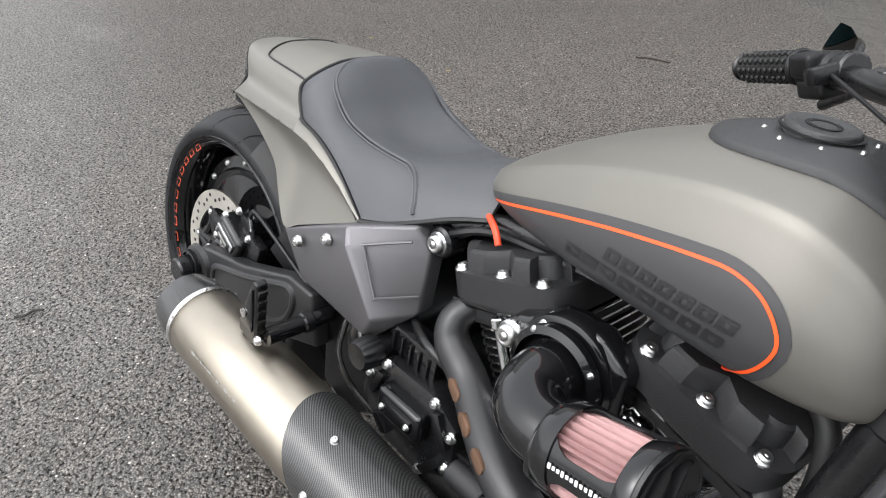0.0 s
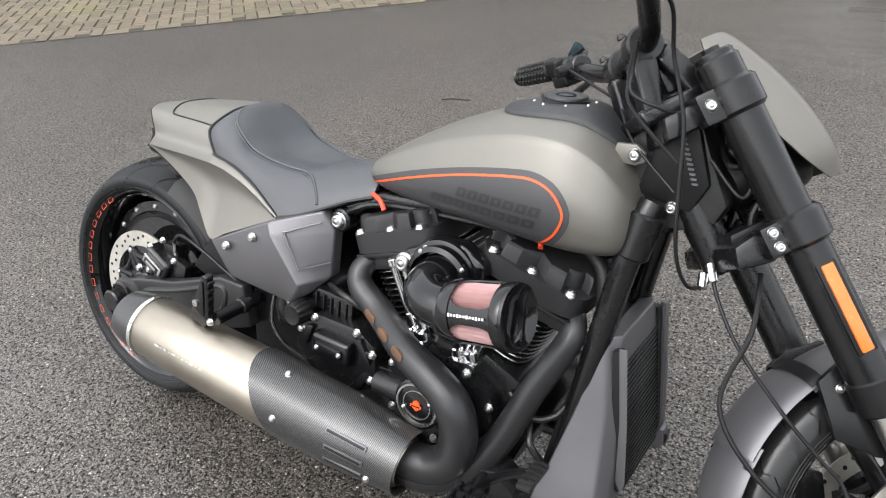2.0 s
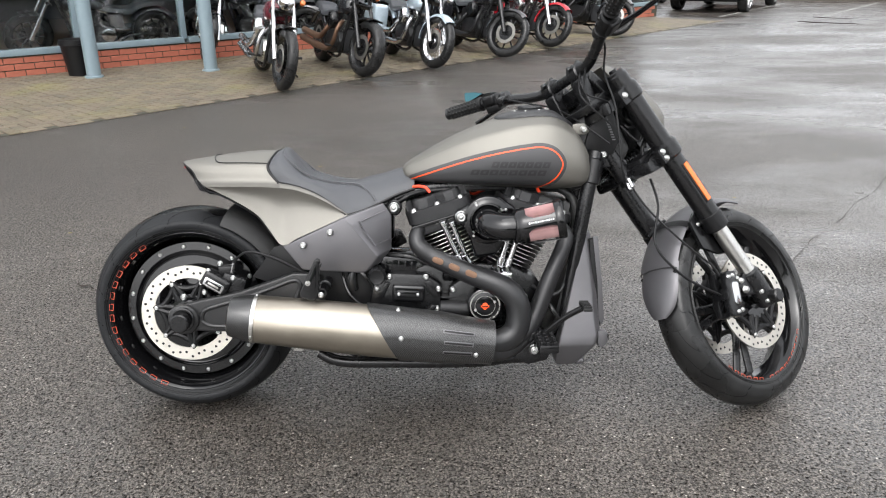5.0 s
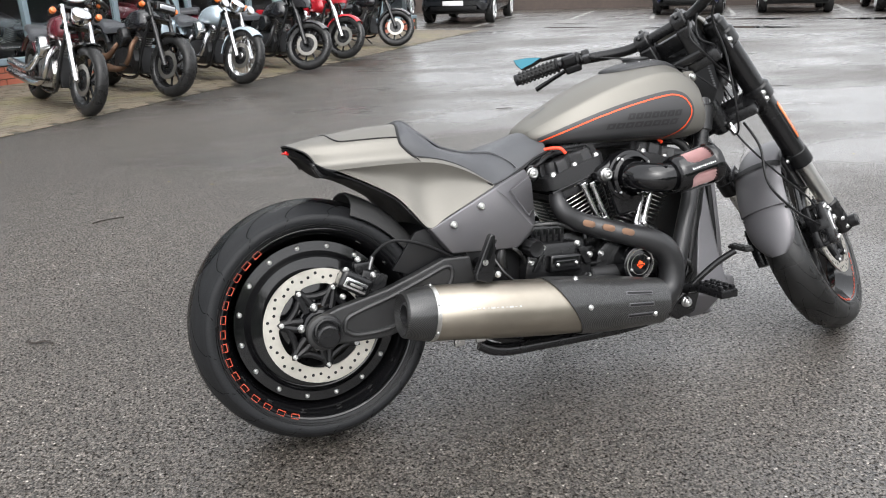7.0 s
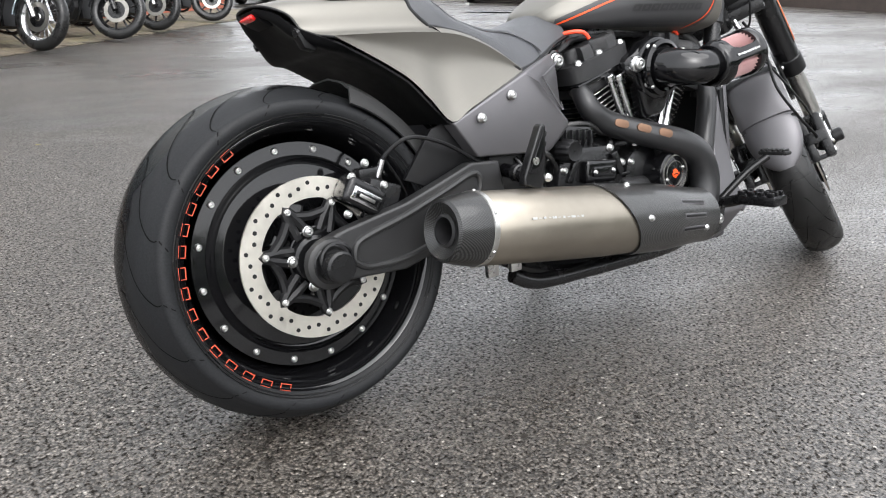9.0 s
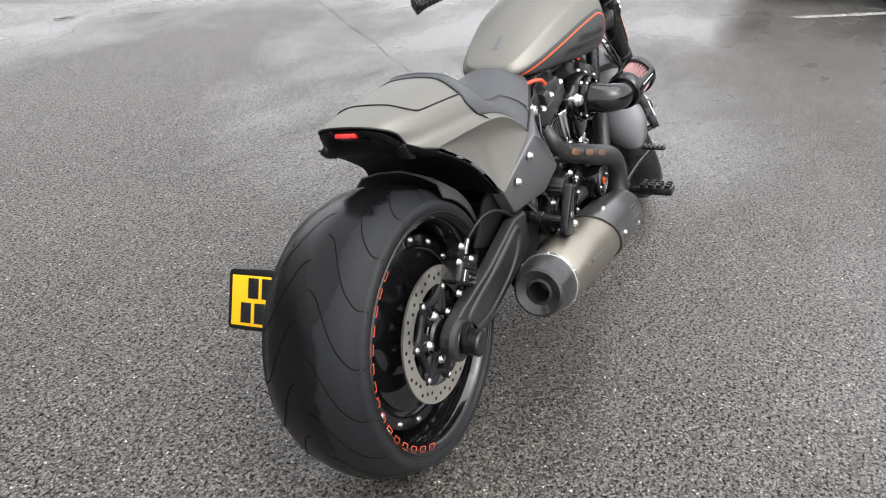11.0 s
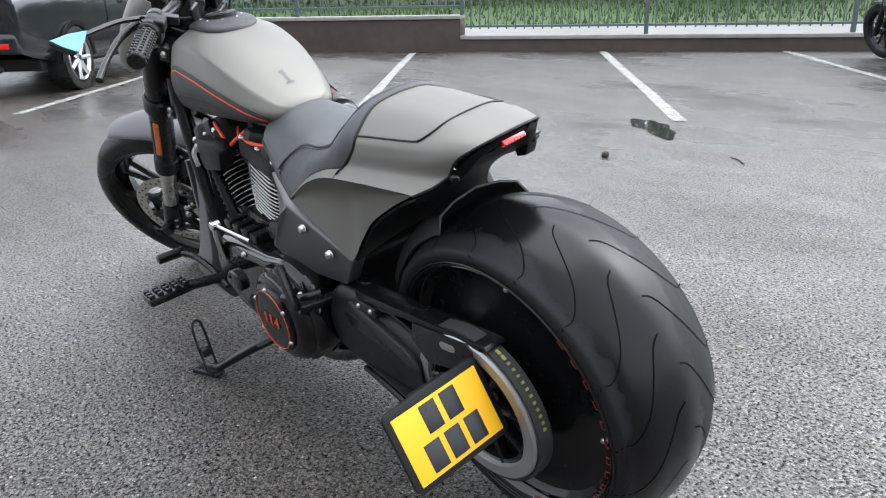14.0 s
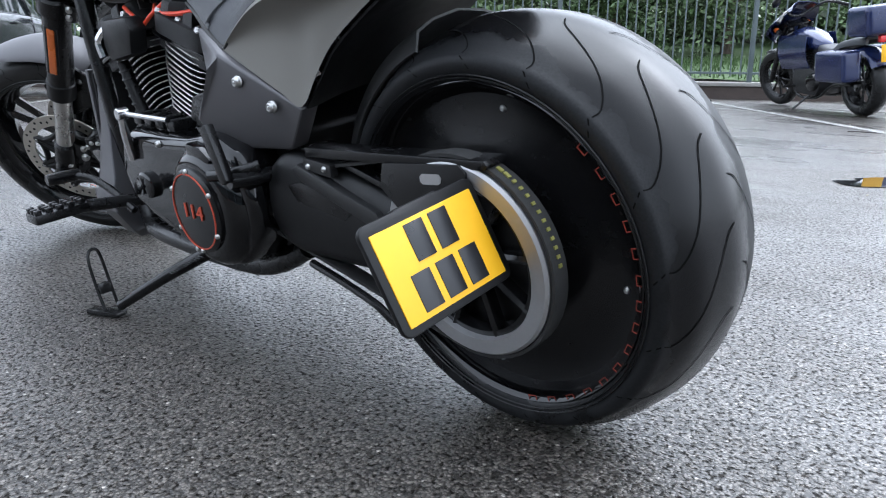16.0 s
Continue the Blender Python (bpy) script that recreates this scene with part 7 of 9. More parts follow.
fpart("stem_nut", cyl(B(), (-0.082, 0, 0.788), (-0.082, 0, 0.812), 0.020, n=6, bev=0.002), M_PLASTIC, bike)
# handlebar on a cast riser of two forked arms
BZ = 0.902
bm = box(B(), (-0.06, 0, 0.80), (0.13, 0.17, 0.028), None, 0.010, 3)
riser = fpart("handlebar_riser", bm, M_SATBLK, bike, "cast black handlebar riser")
fpart("riser_bridge", box(B(), (-0.05, 0, 0.845), (0.022, 0.12, 0.05), None, 0.008), M_SATBLK, riser)
for sgn in (-1, 1):
    for q in ([(-0.122, 0.785), (-0.112, 0.82), (-0.104, 0.86), (-0.100, 0.890), (-0.056, 0.890), (-0.066, 0.85), (-0.078, 0.815), (-0.082, 0.785)], [(-0.034, 0.785), (-0.046, 0.83), (-0.062, 0.872), (-0.034, 0.892), (-0.010, 0.84), (0.008, 0.785)]):
        fpart("riser_arm", prism(B(), q, sgn * 0.062 - 0.021, sgn * 0.062 + 0.021, 0.008, seg=3), M_SATBLK, riser)
    fpart("bar_clamp", cyl(B(), (-0.066, sgn * 0.062 - 0.021, BZ), (-0.066, sgn * 0.062 + 0.021, BZ), 0.030, n=24, bev=0.004), M_SATBLK, riser)
for sgn in (-1, 1):
    for dx in (-0.024, 0.024):
        bolt(riser, MFW @ Vector((-0.066 + dx, sgn * 0.062, BZ + 0.028)), MFW.to_3x3() @ Vector((dx * 6, 0, 1)), 0.8, BOLTBLK)
BAR = [(-0.068, 0, BZ), (-0.066, 0.09, BZ + 0.001), (-0.073, 0.15, 0.920), (-0.085, 0.22, 0.952), (-0.107, 0.312, 0.993), (-0.146, 0.440, 1.032)]
bm = tube(B(), [(x, -y, z) for x, y, z in BAR[::-1]] + BAR[1:], 0.016, 16, 6)
bar = fpart("handlebar", bm, M_SATBLK, bike, "black one-piece handlebar")
for sgn in (-1, 1):
    g0, g1 = Vector((-0.109, sgn * 0.318, 0.995)), Vector((-0.146, sgn * 0.440, 1.032))
    bm = cyl(B(), g0, g1, 0.0185, n=20, bev=0.003)
    gd = (g1 - g0).normalized()
    gx, gy = frame_of(gd)
    gm = Matrix((gx, gd, gx.cross(gd))).transposed().to_4x4()
    for i in range(9):
        for k in range(10):
            a = 2 * math.pi * k / 10
            c = g0.lerp(g1, 0.10 + 0.1 * i) + (gx * math.cos(a) + gy * math.sin(a)) * 0.0187
            box(bm, c, (0.007, 0.0075, 0.007), gm, 0.0015, 1)
    grip = fpart("grip", bm, M_RUBBER, bar, "black ribbed rubber grip")
    fpart("grip_end", cyl(B(), g1, g1 + gd * 0.008, 0.020, n=20, bev=0.003), M_SATBLK, grip)
    fpart("grip_flange", cyl(B(), g0 - gd * 0.006, g0 + gd * 0.003, 0.024, n=24, bev=0.003), M_PLASTIC, grip)
    s0 = Vector((-0.097, sgn * 0.275, 0.977))
    sm = gm.copy()
    sm.translation = s0
    bm = B()
    own = cyl(B(), (0, -0.030, 0), (0, 0.030, 0), 0.0245, n=24, bev=0.005)
    box(own, (0.004, 0.0, 0.018), (0.040, 0.052, 0.026), None, 0.008, 3)
    box(own, (0.018, 0.004, -0.012), (0.026, 0.044, 0.030), None, 0.008, 3)
    add(bm, own, sm)
    sw = fpart("switch_housing", bm, M_PLASTIC, bar, "black switch housing")
    for k in range(4):
        fpart("switch_button", box(B(), s0 - gx * (0.020 - 0.002 * k) + gd * (0.012 * (k - 1.5)) + Vector((0, 0, 0.016 - 0.010 * (k % 2))), (0.010, 0.008, 0.008), gm, 0.002), M_SATBLK, sw)
    fpart("housing_seam", cyl(B(), s0 - gd * 0.001, s0 + gd * 0.001, 0.0252, n=24), M_SATBLK, sw)
    lv = [s0 + Vector((0.050, -0.025 * sgn, -0.026)), s0 + Vector((0.062, 0.03 * sgn, -0.030)), s0 + Vector((0.056, 0.10 * sgn, -0.030)), s0 + Vector((0.038, 0.178 * sgn, -0.028))]
    fpart("lever", tube(B(), lv, 0.0075, 10, 6, radii=[0.010, 0.008, 0.007, 0.0085]), M_SATBLK, bar, "black hand lever")
    bm = B()
    own = cyl(B(), (0, -0.012, 0), (0, 0.012, 0), 0.023, n=20, bev=0.003)
    box(own, (0.03, 0, -0.004), (0.045, 0.022, 0.022), None, 0.006)
    add(bm, own, Matrix.Translation(s0 - gd * 0.048) @ gm.to_3x3().to_4x4())
    fpart("lever_perch", bm, M_SATBLK, bar)
    bolt(bar, MFW @ (s0 + Vector((0.046, -0.03 * sgn, -0.030))), MFW.to_3x3() @ Vector((0, 0, -1)), 1.0, name="lever_bolt")
    if sgn < 0:
        bm = box(B(), s0 - gd * 0.075 + Vector((0.035, 0, 0.006)), (0.046, 0.060, 0.034), gm, 0.007, 3)
        res = fpart("brake_reservoir", bm, M_SATBLK, bar, "black brake fluid reservoir")
        for dy in (-0.02, 0.02):
            bolt(res, MFW @ (s0 - gd * 0.075 + Vector((0.035, dy, 0.024))), MFW.to_3x3() @ Vector((0, 0, 1)), 0.5)
mi, mo, mb = Vector((0.930, 0.345, 0.964)), Vector((0.870, 0.440, 0.965)), Vector((0.873, 0.391, 0.930))
mn = (mo - mi).cross(mb - mi).normalized()
mn = mn if mn.x < 0 else -mn
corner = [mi, mi.lerp(mo, 0.5) + (mi.lerp(mo, 0.5) - mb) * 0.10, mo, mo.lerp(mb, 0.5) + (mo.lerp(mb, 0.5) - mi) * 0.05, mb, mb.lerp(mi, 0.5) + (mb.lerp(mi, 0.5) - mo) * 0.06]
mid = sum(corner, Vector()) / 6
bm = B()
fr_, bk_ = [bm.verts.new(p + mn * 0.002) for p in corner], [bm.verts.new(mid + (p - mid) * 0.8 - mn * 0.016) for p in corner]
bridge(bm, fr_, bk_)
bm.faces.new(fr_)
bm.faces.new(bk_[::-1])
part("mirror_shell", bm, M_SATBLK, bar, "small angular black mirror shell", 30)
bm = B()
bm.faces.new([bm.verts.new(mid + (p - mid) * 0.93 + mn * 0.0035) for p in corner])
part("mirror_glass", bm, M_BLUEMIRROR, bar, "blue tinted mirror glass", 0)
part("mirror_arm", tube(B(), [MFW @ Vector((-0.075, 0.245, 0.975)), (MFW @ Vector((-0.075, 0.245, 0.975))).lerp(mi, 0.5) + Vector((0.006, 0.0, 0.004)), mi.lerp(mid, 0.25) - mn * 0.01], 0.006, 8), M_SATBLK, bar, "black mirror arm")
# front mudguard: a rounded blade and a tapering rear extension
def guard(a0, a1, width, radius, drop=0.030, n=18, m=15):
    bm = B()
    rows = []
    for i in range(n + 1):
        f = i / n
        a, w = radians(a0 + (a1 - a0) * f), width(f)
        row = []
        for j in range(m):
            p = radians(80) * (2 * j / (m - 1) - 1)
            r = radius - drop * (1 - math.cos(p)) * min(1.0, w / 0.06)
            row.append(bm.verts.new((r * math.cos(a), w * math.sin(p) / math.sin(radians(80)), r * math.sin(a))))
        rows.append(row)
    for p, q in zip(rows, rows[1:]):
        bridge(bm, p, q, False)
    return bm


fen = fpart("front_mudguard", thicken(guard(46, 101, lambda f: 0.072 * (0.72 + 0.28 * min(1, f * 3)), 0.350), 0.004), M_GUN, bike, "gunmetal front mudguard")
fpart("mudguard_rear", thicken(guard(98, 126, lambda f: 0.076, 0.357), 0.004), M_GUN, fen, "gunmetal rear piece of the mudguard")
fpart("mudguard_extension", thicken(guard(122, 151, lambda f: 0.074 * math.sqrt(max(0.02, 1 - max(0.0, f - 0.35) ** 2 * 2.15)), 0.350), 0.004), M_GUN, fen, "gunmetal mudguard extension")
fpart("mudguard_joint", guard(97.5, 101.5, lambda f: 0.0775, 0.3605, n=4), M_PLASTIC, fen, "black joint strip across the mudguard")
for sgn in (-1, 1):
    fpart("mudguard_stay", prism(B(), [(-0.075, 0.25), (-0.06, 0.338), (-0.02, 0.350), (0.045, 0.338), (0.05, 0.29), (0.035, 0.23), (0.0, 0.18), (-0.03, 0.20)], sgn * 0.086 - 0.006, sgn * 0.086 + 0.006, 0.003), M_SATBLK, fen, "black mudguard stay")
    for a in (112, 128):
        bolt(fen, MFW @ Vector((0.332 * math.cos(radians(a)), sgn * 0.068, 0.332 * math.sin(radians(a)))), MFW.to_3x3() @ Vector((0.6 * math.cos(radians(a)), sgn, 0.6 * math.sin(radians(a)))), 0.6, BOLTBLK)
    for p in ((0.02, 0.31), (-0.035, 0.315)):
        bolt(fen, MFW @ Vector((p[0], sgn * 0.093, p[1])), MFW.to_3x3() @ Vector((0, sgn, 0)), 0.8)
# headlamp with its small screen
bm = B()
rows_h = []
for z, y, x, back in ((0.600, 0.070, 0.128, 0.030), (0.640, 0.096, 0.126, 0.062), (0.70, 0.104, 0.116, 0.080), (0.77, 0.100, 0.098, 0.086), (0.84, 0.088, 0.072, 0.070), (0.872, 0.074, 0.056, 0.046)):
    rows_h.append([Vector((x - back, -y - 0.010, z)), Vector((x - 0.018, -y, z)), Vector((x + 0.012, -y * 0.55, z)), Vector((x + 0.020, 0, z)), Vector((x + 0.012, y * 0.55, z)), Vector((x - 0.018, y, z)), Vector((x - back, y + 0.010, z))])
grid_loft(bm, rows_h, 3, 2)
fpart("headlamp_screen", thicken(bm, 0.004), M_PAINT, bike, "bronze-grey headlamp cowl")
bm = lathe(B(), [(0.0001, 0.055), (0.055, 0.05), (0.062, 0.03), (0.060, -0.03), (0.045, -0.07), (0.0001, -0.075)], 32, Matrix.Translation((0.048, 0, 0.655)) @ Matrix.Rotation(radians(-90), 4, "Z"))
hl = fpart("headlamp", bm, M_PLASTIC, bike, "black headlamp shell")
fpart("headlamp_lens", lathe(B(), [(0.0001, 0.062), (0.045, 0.057), (0.054, 0.048)], 32, Matrix.Translation((0.048, 0, 0.655)) @ Matrix.Rotation(radians(-90), 4, "Z")), M_LAMPGLASS, hl)
for k in range(8):
    fpart("headlamp_fin", box(B(), (0.02 + 0.0 * k, -0.045 + 0.013 * k, 0.625), (0.05, 0.004, 0.09), None, 0.001), M_SATBLK, hl)
# cables and hoses
for pts, r, m_, lab in (
    ([(-0.08, -0.225, 0.965), (-0.050, -0.185, 0.92), (-0.06, -0.14, 0.86), (-0.085, -0.13, 0.77), (-0.13, -0.11, 0.68), (-0.165, -0.085, 0.60), (-0.165, -0.06, 0.545), (-0.13, -0.035, 0.53), (-0.108, -0.032, 0.551)], 0.0032, M_PLASTIC, "black brake hose"),
    ([(-0.108, -0.032, 0.551), (-0.125, -0.04, 0.50), (-0.135, -0.06, 0.42), (-0.125, -0.085, 0.31), (-0.110, -0.10, 0.235), (-0.101, -0.106, 0.20), (-0.105, -0.11, 0.165)], 0.0032, M_PLASTIC, "black brake hose"),
    ([(-0.05, -0.05, 0.51), (-0.11, -0.07, 0.44), (-0.20, -0.06, 0.36), (-0.20, -0.08, 0.24), (-0.14, -0.10, 0.12), (-0.06, -0.09, 0.03)], 0.004, M_PLASTIC, "black sensor cable"),
    ([(-0.11, 0.22, 0.97), (-0.10, 0.13, 0.90), (-0.10, 0.06, 0.85), (-0.13, -0.02, 0.78), (-0.12, -0.06, 0.68)], 0.0028, M_PLASTIC, "black control cable"),
    ([(-0.09, -0.12, 0.905), (-0.11, -0.10, 0.87), (-0.125, -0.10, 0.84), (-0.10, -0.115, 0.80), (-0.05, -0.10, 0.76)], 0.003, M_PLASTIC, "black wiring bundle"),
    ([(-0.09, -0.09, 0.90), (-0.115, -0.075, 0.86), (-0.13, -0.085, 0.82), (-0.11, -0.10, 0.72)], 0.003, M_PLASTIC, "black wiring bundle"),
    ([(0.03, -0.05, 0.74), (-0.02, -0.08, 0.70), (0.02, -0.085, 0.64), (-0.03, -0.07, 0.60), (-0.05, -0.06, 0.55)], 0.006, M_PLASTIC, "black wiring bundle"),
    ([(0.0, -0.03, 0.74), (-0.03, -0.075, 0.68), (0.03, -0.08, 0.66), (-0.02, -0.075, 0.60)], 0.005, M_PLASTIC, "black wiring bundle"),
    ([(0.05, -0.06, 0.72), (0.0, -0.09, 0.66), (-0.04, -0.085, 0.63), (-0.05, -0.07, 0.70)], 0.0035, M_PLASTIC, "black wiring"),
    ([(0.04, 0.05, 0.74), (0.0, 0.08, 0.69), (0.02, 0.085, 0.62), (-0.05, 0.06, 0.56)], 0.006, M_PLASTIC, "black wiring bundle"),
):
    fpart("cable", tube(B(), pts, r, 8, 6), m_, bike, lab)
for p, q in (((-0.108, -0.032, 0.556), (-0.118, -0.036, 0.528)), ((-0.125, -0.032, 0.545), (-0.140, -0.040, 0.527))):
    fpart("hose_union", cyl(B(), p, q, 0.008, n=10, bev=0.001), M_CHROME, bike, "chrome hose union")

# ---- ground and markings ----
bm = B()
GX = [-900, -200, -60, -25] + [x for x in range(-12, 25, 2)] + [40, 80, 200, 900]
vs = [[bm.verts.new((x, y, 0)) for y in GX] for x in GX]
for a, b in zip(vs, vs[1:]):
    bridge(bm, a, b, False)
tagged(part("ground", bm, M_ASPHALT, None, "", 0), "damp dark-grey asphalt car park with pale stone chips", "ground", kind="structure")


def worn_paint(name, color):
    m, t, b = nodes_of(name)
    n = noise_node(t, 22, 6, 0.7)
    r = ramp(t, n.outputs["Fac"], [(0.42, (0.08, 0.075, 0.068)), (0.60, color), (0.9, color)])
    t.links.new(r.outputs["Color"], b.inputs["Base Color"])
    b.inputs["Roughness"].default_value = 0.5
    f = noise_node(t, 160, 2)
    bp = t.nodes.new("ShaderNodeBump")
    bp.inputs["Strength"].default_value, bp.inputs["Distance"].default_value = 0.6, 0.003
    t.links.new(f.outputs["Fac"], bp.inputs["Height"])
    t.links.new(bp.outputs["Normal"], b.inputs["Normal"])
    return m


M_LINE = worn_paint("worn_white_line", (0.42, 0.42, 0.40))


def bay_line(p0, p1, w=0.1):
    p0, p1 = Vector((*p0, 0.004)), Vector((*p1, 0.004))
    d = (p1 - p0).normalized()
    n = Vector((-d.y, d.x, 0)) * w / 2
    bm = B()
    k = 12
    rows = [[bm.verts.new(p0.lerp(p1, i / k) + n * s * (1 + 0.08 * math.sin(7 * i + s))) for s in (-1, 1)] for i in range(k + 1)]
    for a, b in zip(rows, rows[1:]):
        bridge(bm, a, b, False)
    tagged(part("bay_line", bm, M_LINE, None, "", 0), "worn white parking bay line on the asphalt", "road marking", "bay lines", "structure")


WA0, WAD = Vector((5.6, -8.05, 0)), Vector((0.831, 0.557, 0)).normalized()
for p0, p1 in (((5.88, -7.80), (2.1, -3.77)), ((7.85, -6.03), (4.0, -2.28)), ((3.9, -9.03), (0.2, -5.1)), ((10.0, -4.0), (6.4, -0.55)), ((1.8, -10.4), (-1.9, -6.4)), ((9.82, 14.58), (13.79, 19.0)), ((7.76, 15.0), (11.43, 19.42)), ((14.9, 14.2), (17.5, 17.2)), ((17.1, 12.4), (20.9, 16.2)), ((12.4, 14.4), (15.6, 18.2))):
    bay_line(p0, p1)

M_PUDDLE = mat("standing_water", (0.02, 0.02, 0.02), 0.03, 0.0, rough_var=0.01, spec=0.6)


M_SEAM = mat("dark_asphalt_seam", (0.042, 0.039, 0.035), 0.7, var=0.3, scale=60, bump=0.5, bump_scale=200)


def seam(a, b, seed, w=0.007):
    """An uneven dark joint between two lays of asphalt."""
    rnd = random.Random(seed)
    a, b = Vector((*a, 0.003)), Vector((*b, 0.003))
    n = Vector((-(b - a).y, (b - a).x, 0)).normalized()
    bm = B()
    k = int((b - a).length / 0.07)
    off, rows = 0.0, []
    for i in range(k + 1):
        off = off * 0.85 + rnd.uniform(-0.012, 0.012)
        p = a.lerp(b, i / k) + n * off
        s = w * rnd.uniform(0.15, 1.0) / 2
        rows.append([bm.verts.new(p - n * s), bm.verts.new(p + n * s)])
    for p, q in zip(rows, rows[1:]):
        bridge(bm, p, q, False)
    tagged(part("asphalt_seam", bm, M_SEAM, None, "", 0), "dark uneven joint in the asphalt", "seam", "asphalt joints", "structure")


seam((4.95, 3.65), (2.3, 0.85), 3)
seam((9.6, 8.6), (5.0, 3.7), 5)
seam((4.9, -3.2), (-0.6, -6.6), 4)
seam((5.3, 4.68), (6.1, 4.08), 6, 0.07)
seam((7.55, 7.05), (8.4, 6.58), 7, 0.07)
seam((9.25, 8.45), (9.6, 8.0), 8, 0.07)


def puddle(x, y, rx, ry, ang, seed):
    rnd = random.Random(seed)
    bm = B()
    ph = [rnd.uniform(0, 6) for _ in range(4)]
    pts = []
    for k in range(40):
        a = 2 * math.pi * k / 40
        r = 1 + 0.22 * math.sin(2 * a + ph[0]) + 0.16 * math.sin(3 * a + ph[1]) + 0.1 * math.sin(7 * a + ph[2])
        c, s = math.cos(ang), math.sin(ang)
        u, v = rx * r * math.cos(a), ry * r * math.sin(a)
        pts.append(bm.verts.new((x + c * u - s * v, y + s * u + c * v, 0.0035)))
    bm.faces.new(pts)
    tagged(part("puddle", bm, M_PUDDLE, None, "", 0), "shallow rain puddle on the asphalt", "puddle", "puddles", "structure")


for q in ((2.1, -3.45, 0.30, 0.12, -0.75, 1), (0.15, -3.0, 0.22, 0.14, 0.3, 2), (11.5, 11.0, 1.2, 0.35, -0.7, 3), (9.2, 13.2, 0.5, 0.16, -0.7, 4), (16.0, 10.5, 1.4, 0.4, -0.7, 5), (14.0, 12.6, 0.9, 0.22, -0.7, 6), (9.9, 14.3, 0.35, 0.1, -0.7, 7)):
    puddle(*q)

# ---- block paving in front of the showroom ----
PD = Vector((math.cos(radians(44.7)), math.sin(radians(44.7)), 0))
PN = Vector((-PD.y, PD.x, 0))
P0 = Vector((-4.0, 2.6, 0))


def pave_mat():
    m, t, b = nodes_of("block_paving_brick")
    info = t.nodes.new("ShaderNodeObjectInfo")
    geo = t.nodes.new("ShaderNodeNewGeometry")
    addn = t.nodes.new("ShaderNodeMath")
    addn.operation = "ADD"
    t.links.new(info.outputs["Random"], addn.inputs[0])
    t.links.new(geo.outputs["Random Per Island"], addn.inputs[1])
    fr = t.nodes.new("ShaderNodeMath")
    fr.operation = "FRACT"
    t.links.new(addn.outputs[0], fr.inputs[0])
    base = ramp(t, fr.outputs[0], [(0.0, (0.092, 0.074, 0.053)), (0.35, (0.140, 0.113, 0.080)), (0.7, (0.122, 0.103, 0.070)), (1.0, (0.084, 0.072, 0.052))])
    tc = t.nodes.new("ShaderNodeTexCoord")
    n = t.nodes.new("ShaderNodeTexNoise")
    n.inputs["Scale"].default_value, n.inputs["Detail"].default_value = 1.3, 5
    t.links.new(geo.outputs["Position"], n.inputs["Vector"])
    moss = ramp(t, n.outputs["Fac"], [(0.52, (0, 0, 0)), (0.72, (0.6, 0.6, 0.6))])
    mx = t.nodes.new("ShaderNodeMix")
    mx.data_type = "RGBA"
    t.links.new(moss.outputs["Color"], mx.inputs["Factor"])
    t.links.new(base.outputs["Color"], mx.inputs["A"])
    mx.inputs["B"].default_value = (0.17, 0.155, 0.06, 1)
    t.links.new(mx.outputs["Result"], b.inputs["Base Color"])
    b.inputs["Roughness"].default_value = 0.6
    f = noise_node(t, 120, 3)
    bp = t.nodes.new("ShaderNodeBump")
    bp.inputs["Strength"].default_value, bp.inputs["Distance"].default_value = 0.5, 0.002
    t.links.new(f.outputs["Fac"], bp.inputs["Height"])
    t.links.new(bp.outputs["Normal"], b.inputs["Normal"])
    return m


M_PAVE = pave_mat()
M_JOINT = mat("sandy_joint", (0.045, 0.042, 0.03), 0.9, var=0.3, scale=8)
DEEP, S0, S1 = 4.4, -9.0, 16.0
bm = B()
corners = [P0 + PD * s + PN * w + Vector((0, 0, 0.004)) for s, w in ((S0, 0), (S1, 0), (S1, DEEP), (S0, DEEP))]
bm.faces.new([bm.verts.new(c) for c in corners])
paving = tagged(part("pavement", bm, M_JOINT, None, "", 0), "brown block paving with mossy joints", "pavement", kind="structure")

# ---- showroom front ----
FD0, FDIR = Vector((-6.3, 5.55, 0)), Vector((math.cos(radians(37.5)), math.sin(radians(37.5)), 0))
FN = Vector((-FDIR.y, FDIR.x, 0))
MFC = Matrix((FDIR, FN, Vector((0, 0, 1)))).transposed().to_4x4()
MFC.translation = FD0
M_FRAME = mat("grey_blue_aluminium", (0.2, 0.26, 0.29), 0.4, 0.2, var=0.06, scale=30)
M_BRICK = mat("red_brick", (0.33, 0.1, 0.06), 0.75, var=0.25, scale=12, bump=0.4, bump_scale=150)
M_RENDER = mat("pale_render", (0.5, 0.5, 0.48), 0.8, var=0.1, scale=4)
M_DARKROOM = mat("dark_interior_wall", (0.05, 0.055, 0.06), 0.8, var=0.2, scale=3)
M_WOODFLOOR = mat("brown_shop_floor", (0.2, 0.13, 0.08), 0.35, var=0.3, scale=5)


def fbox(name, c, s, material, parent, label="", bev=0.004):
    bm = box(B(), c, s, None, bev)
    for v in bm.verts:
        v.co = MFC @ v.co
    return part(name, bm, material, parent, label)


front = tagged(part("wall_showroom", prism(B(), [(-4, 2.9), (16, 2.9), (16, 5.5), (-4, 5.5)], 0.0, 0.3, 0.0, MFC), M_RENDER, None), "pale upper wall over a glazed showroom front", "wall", kind="structure")
fbox("fascia", (6, -0.05, 2.75), (20, 0.5, 0.3), M_FRAME, front)
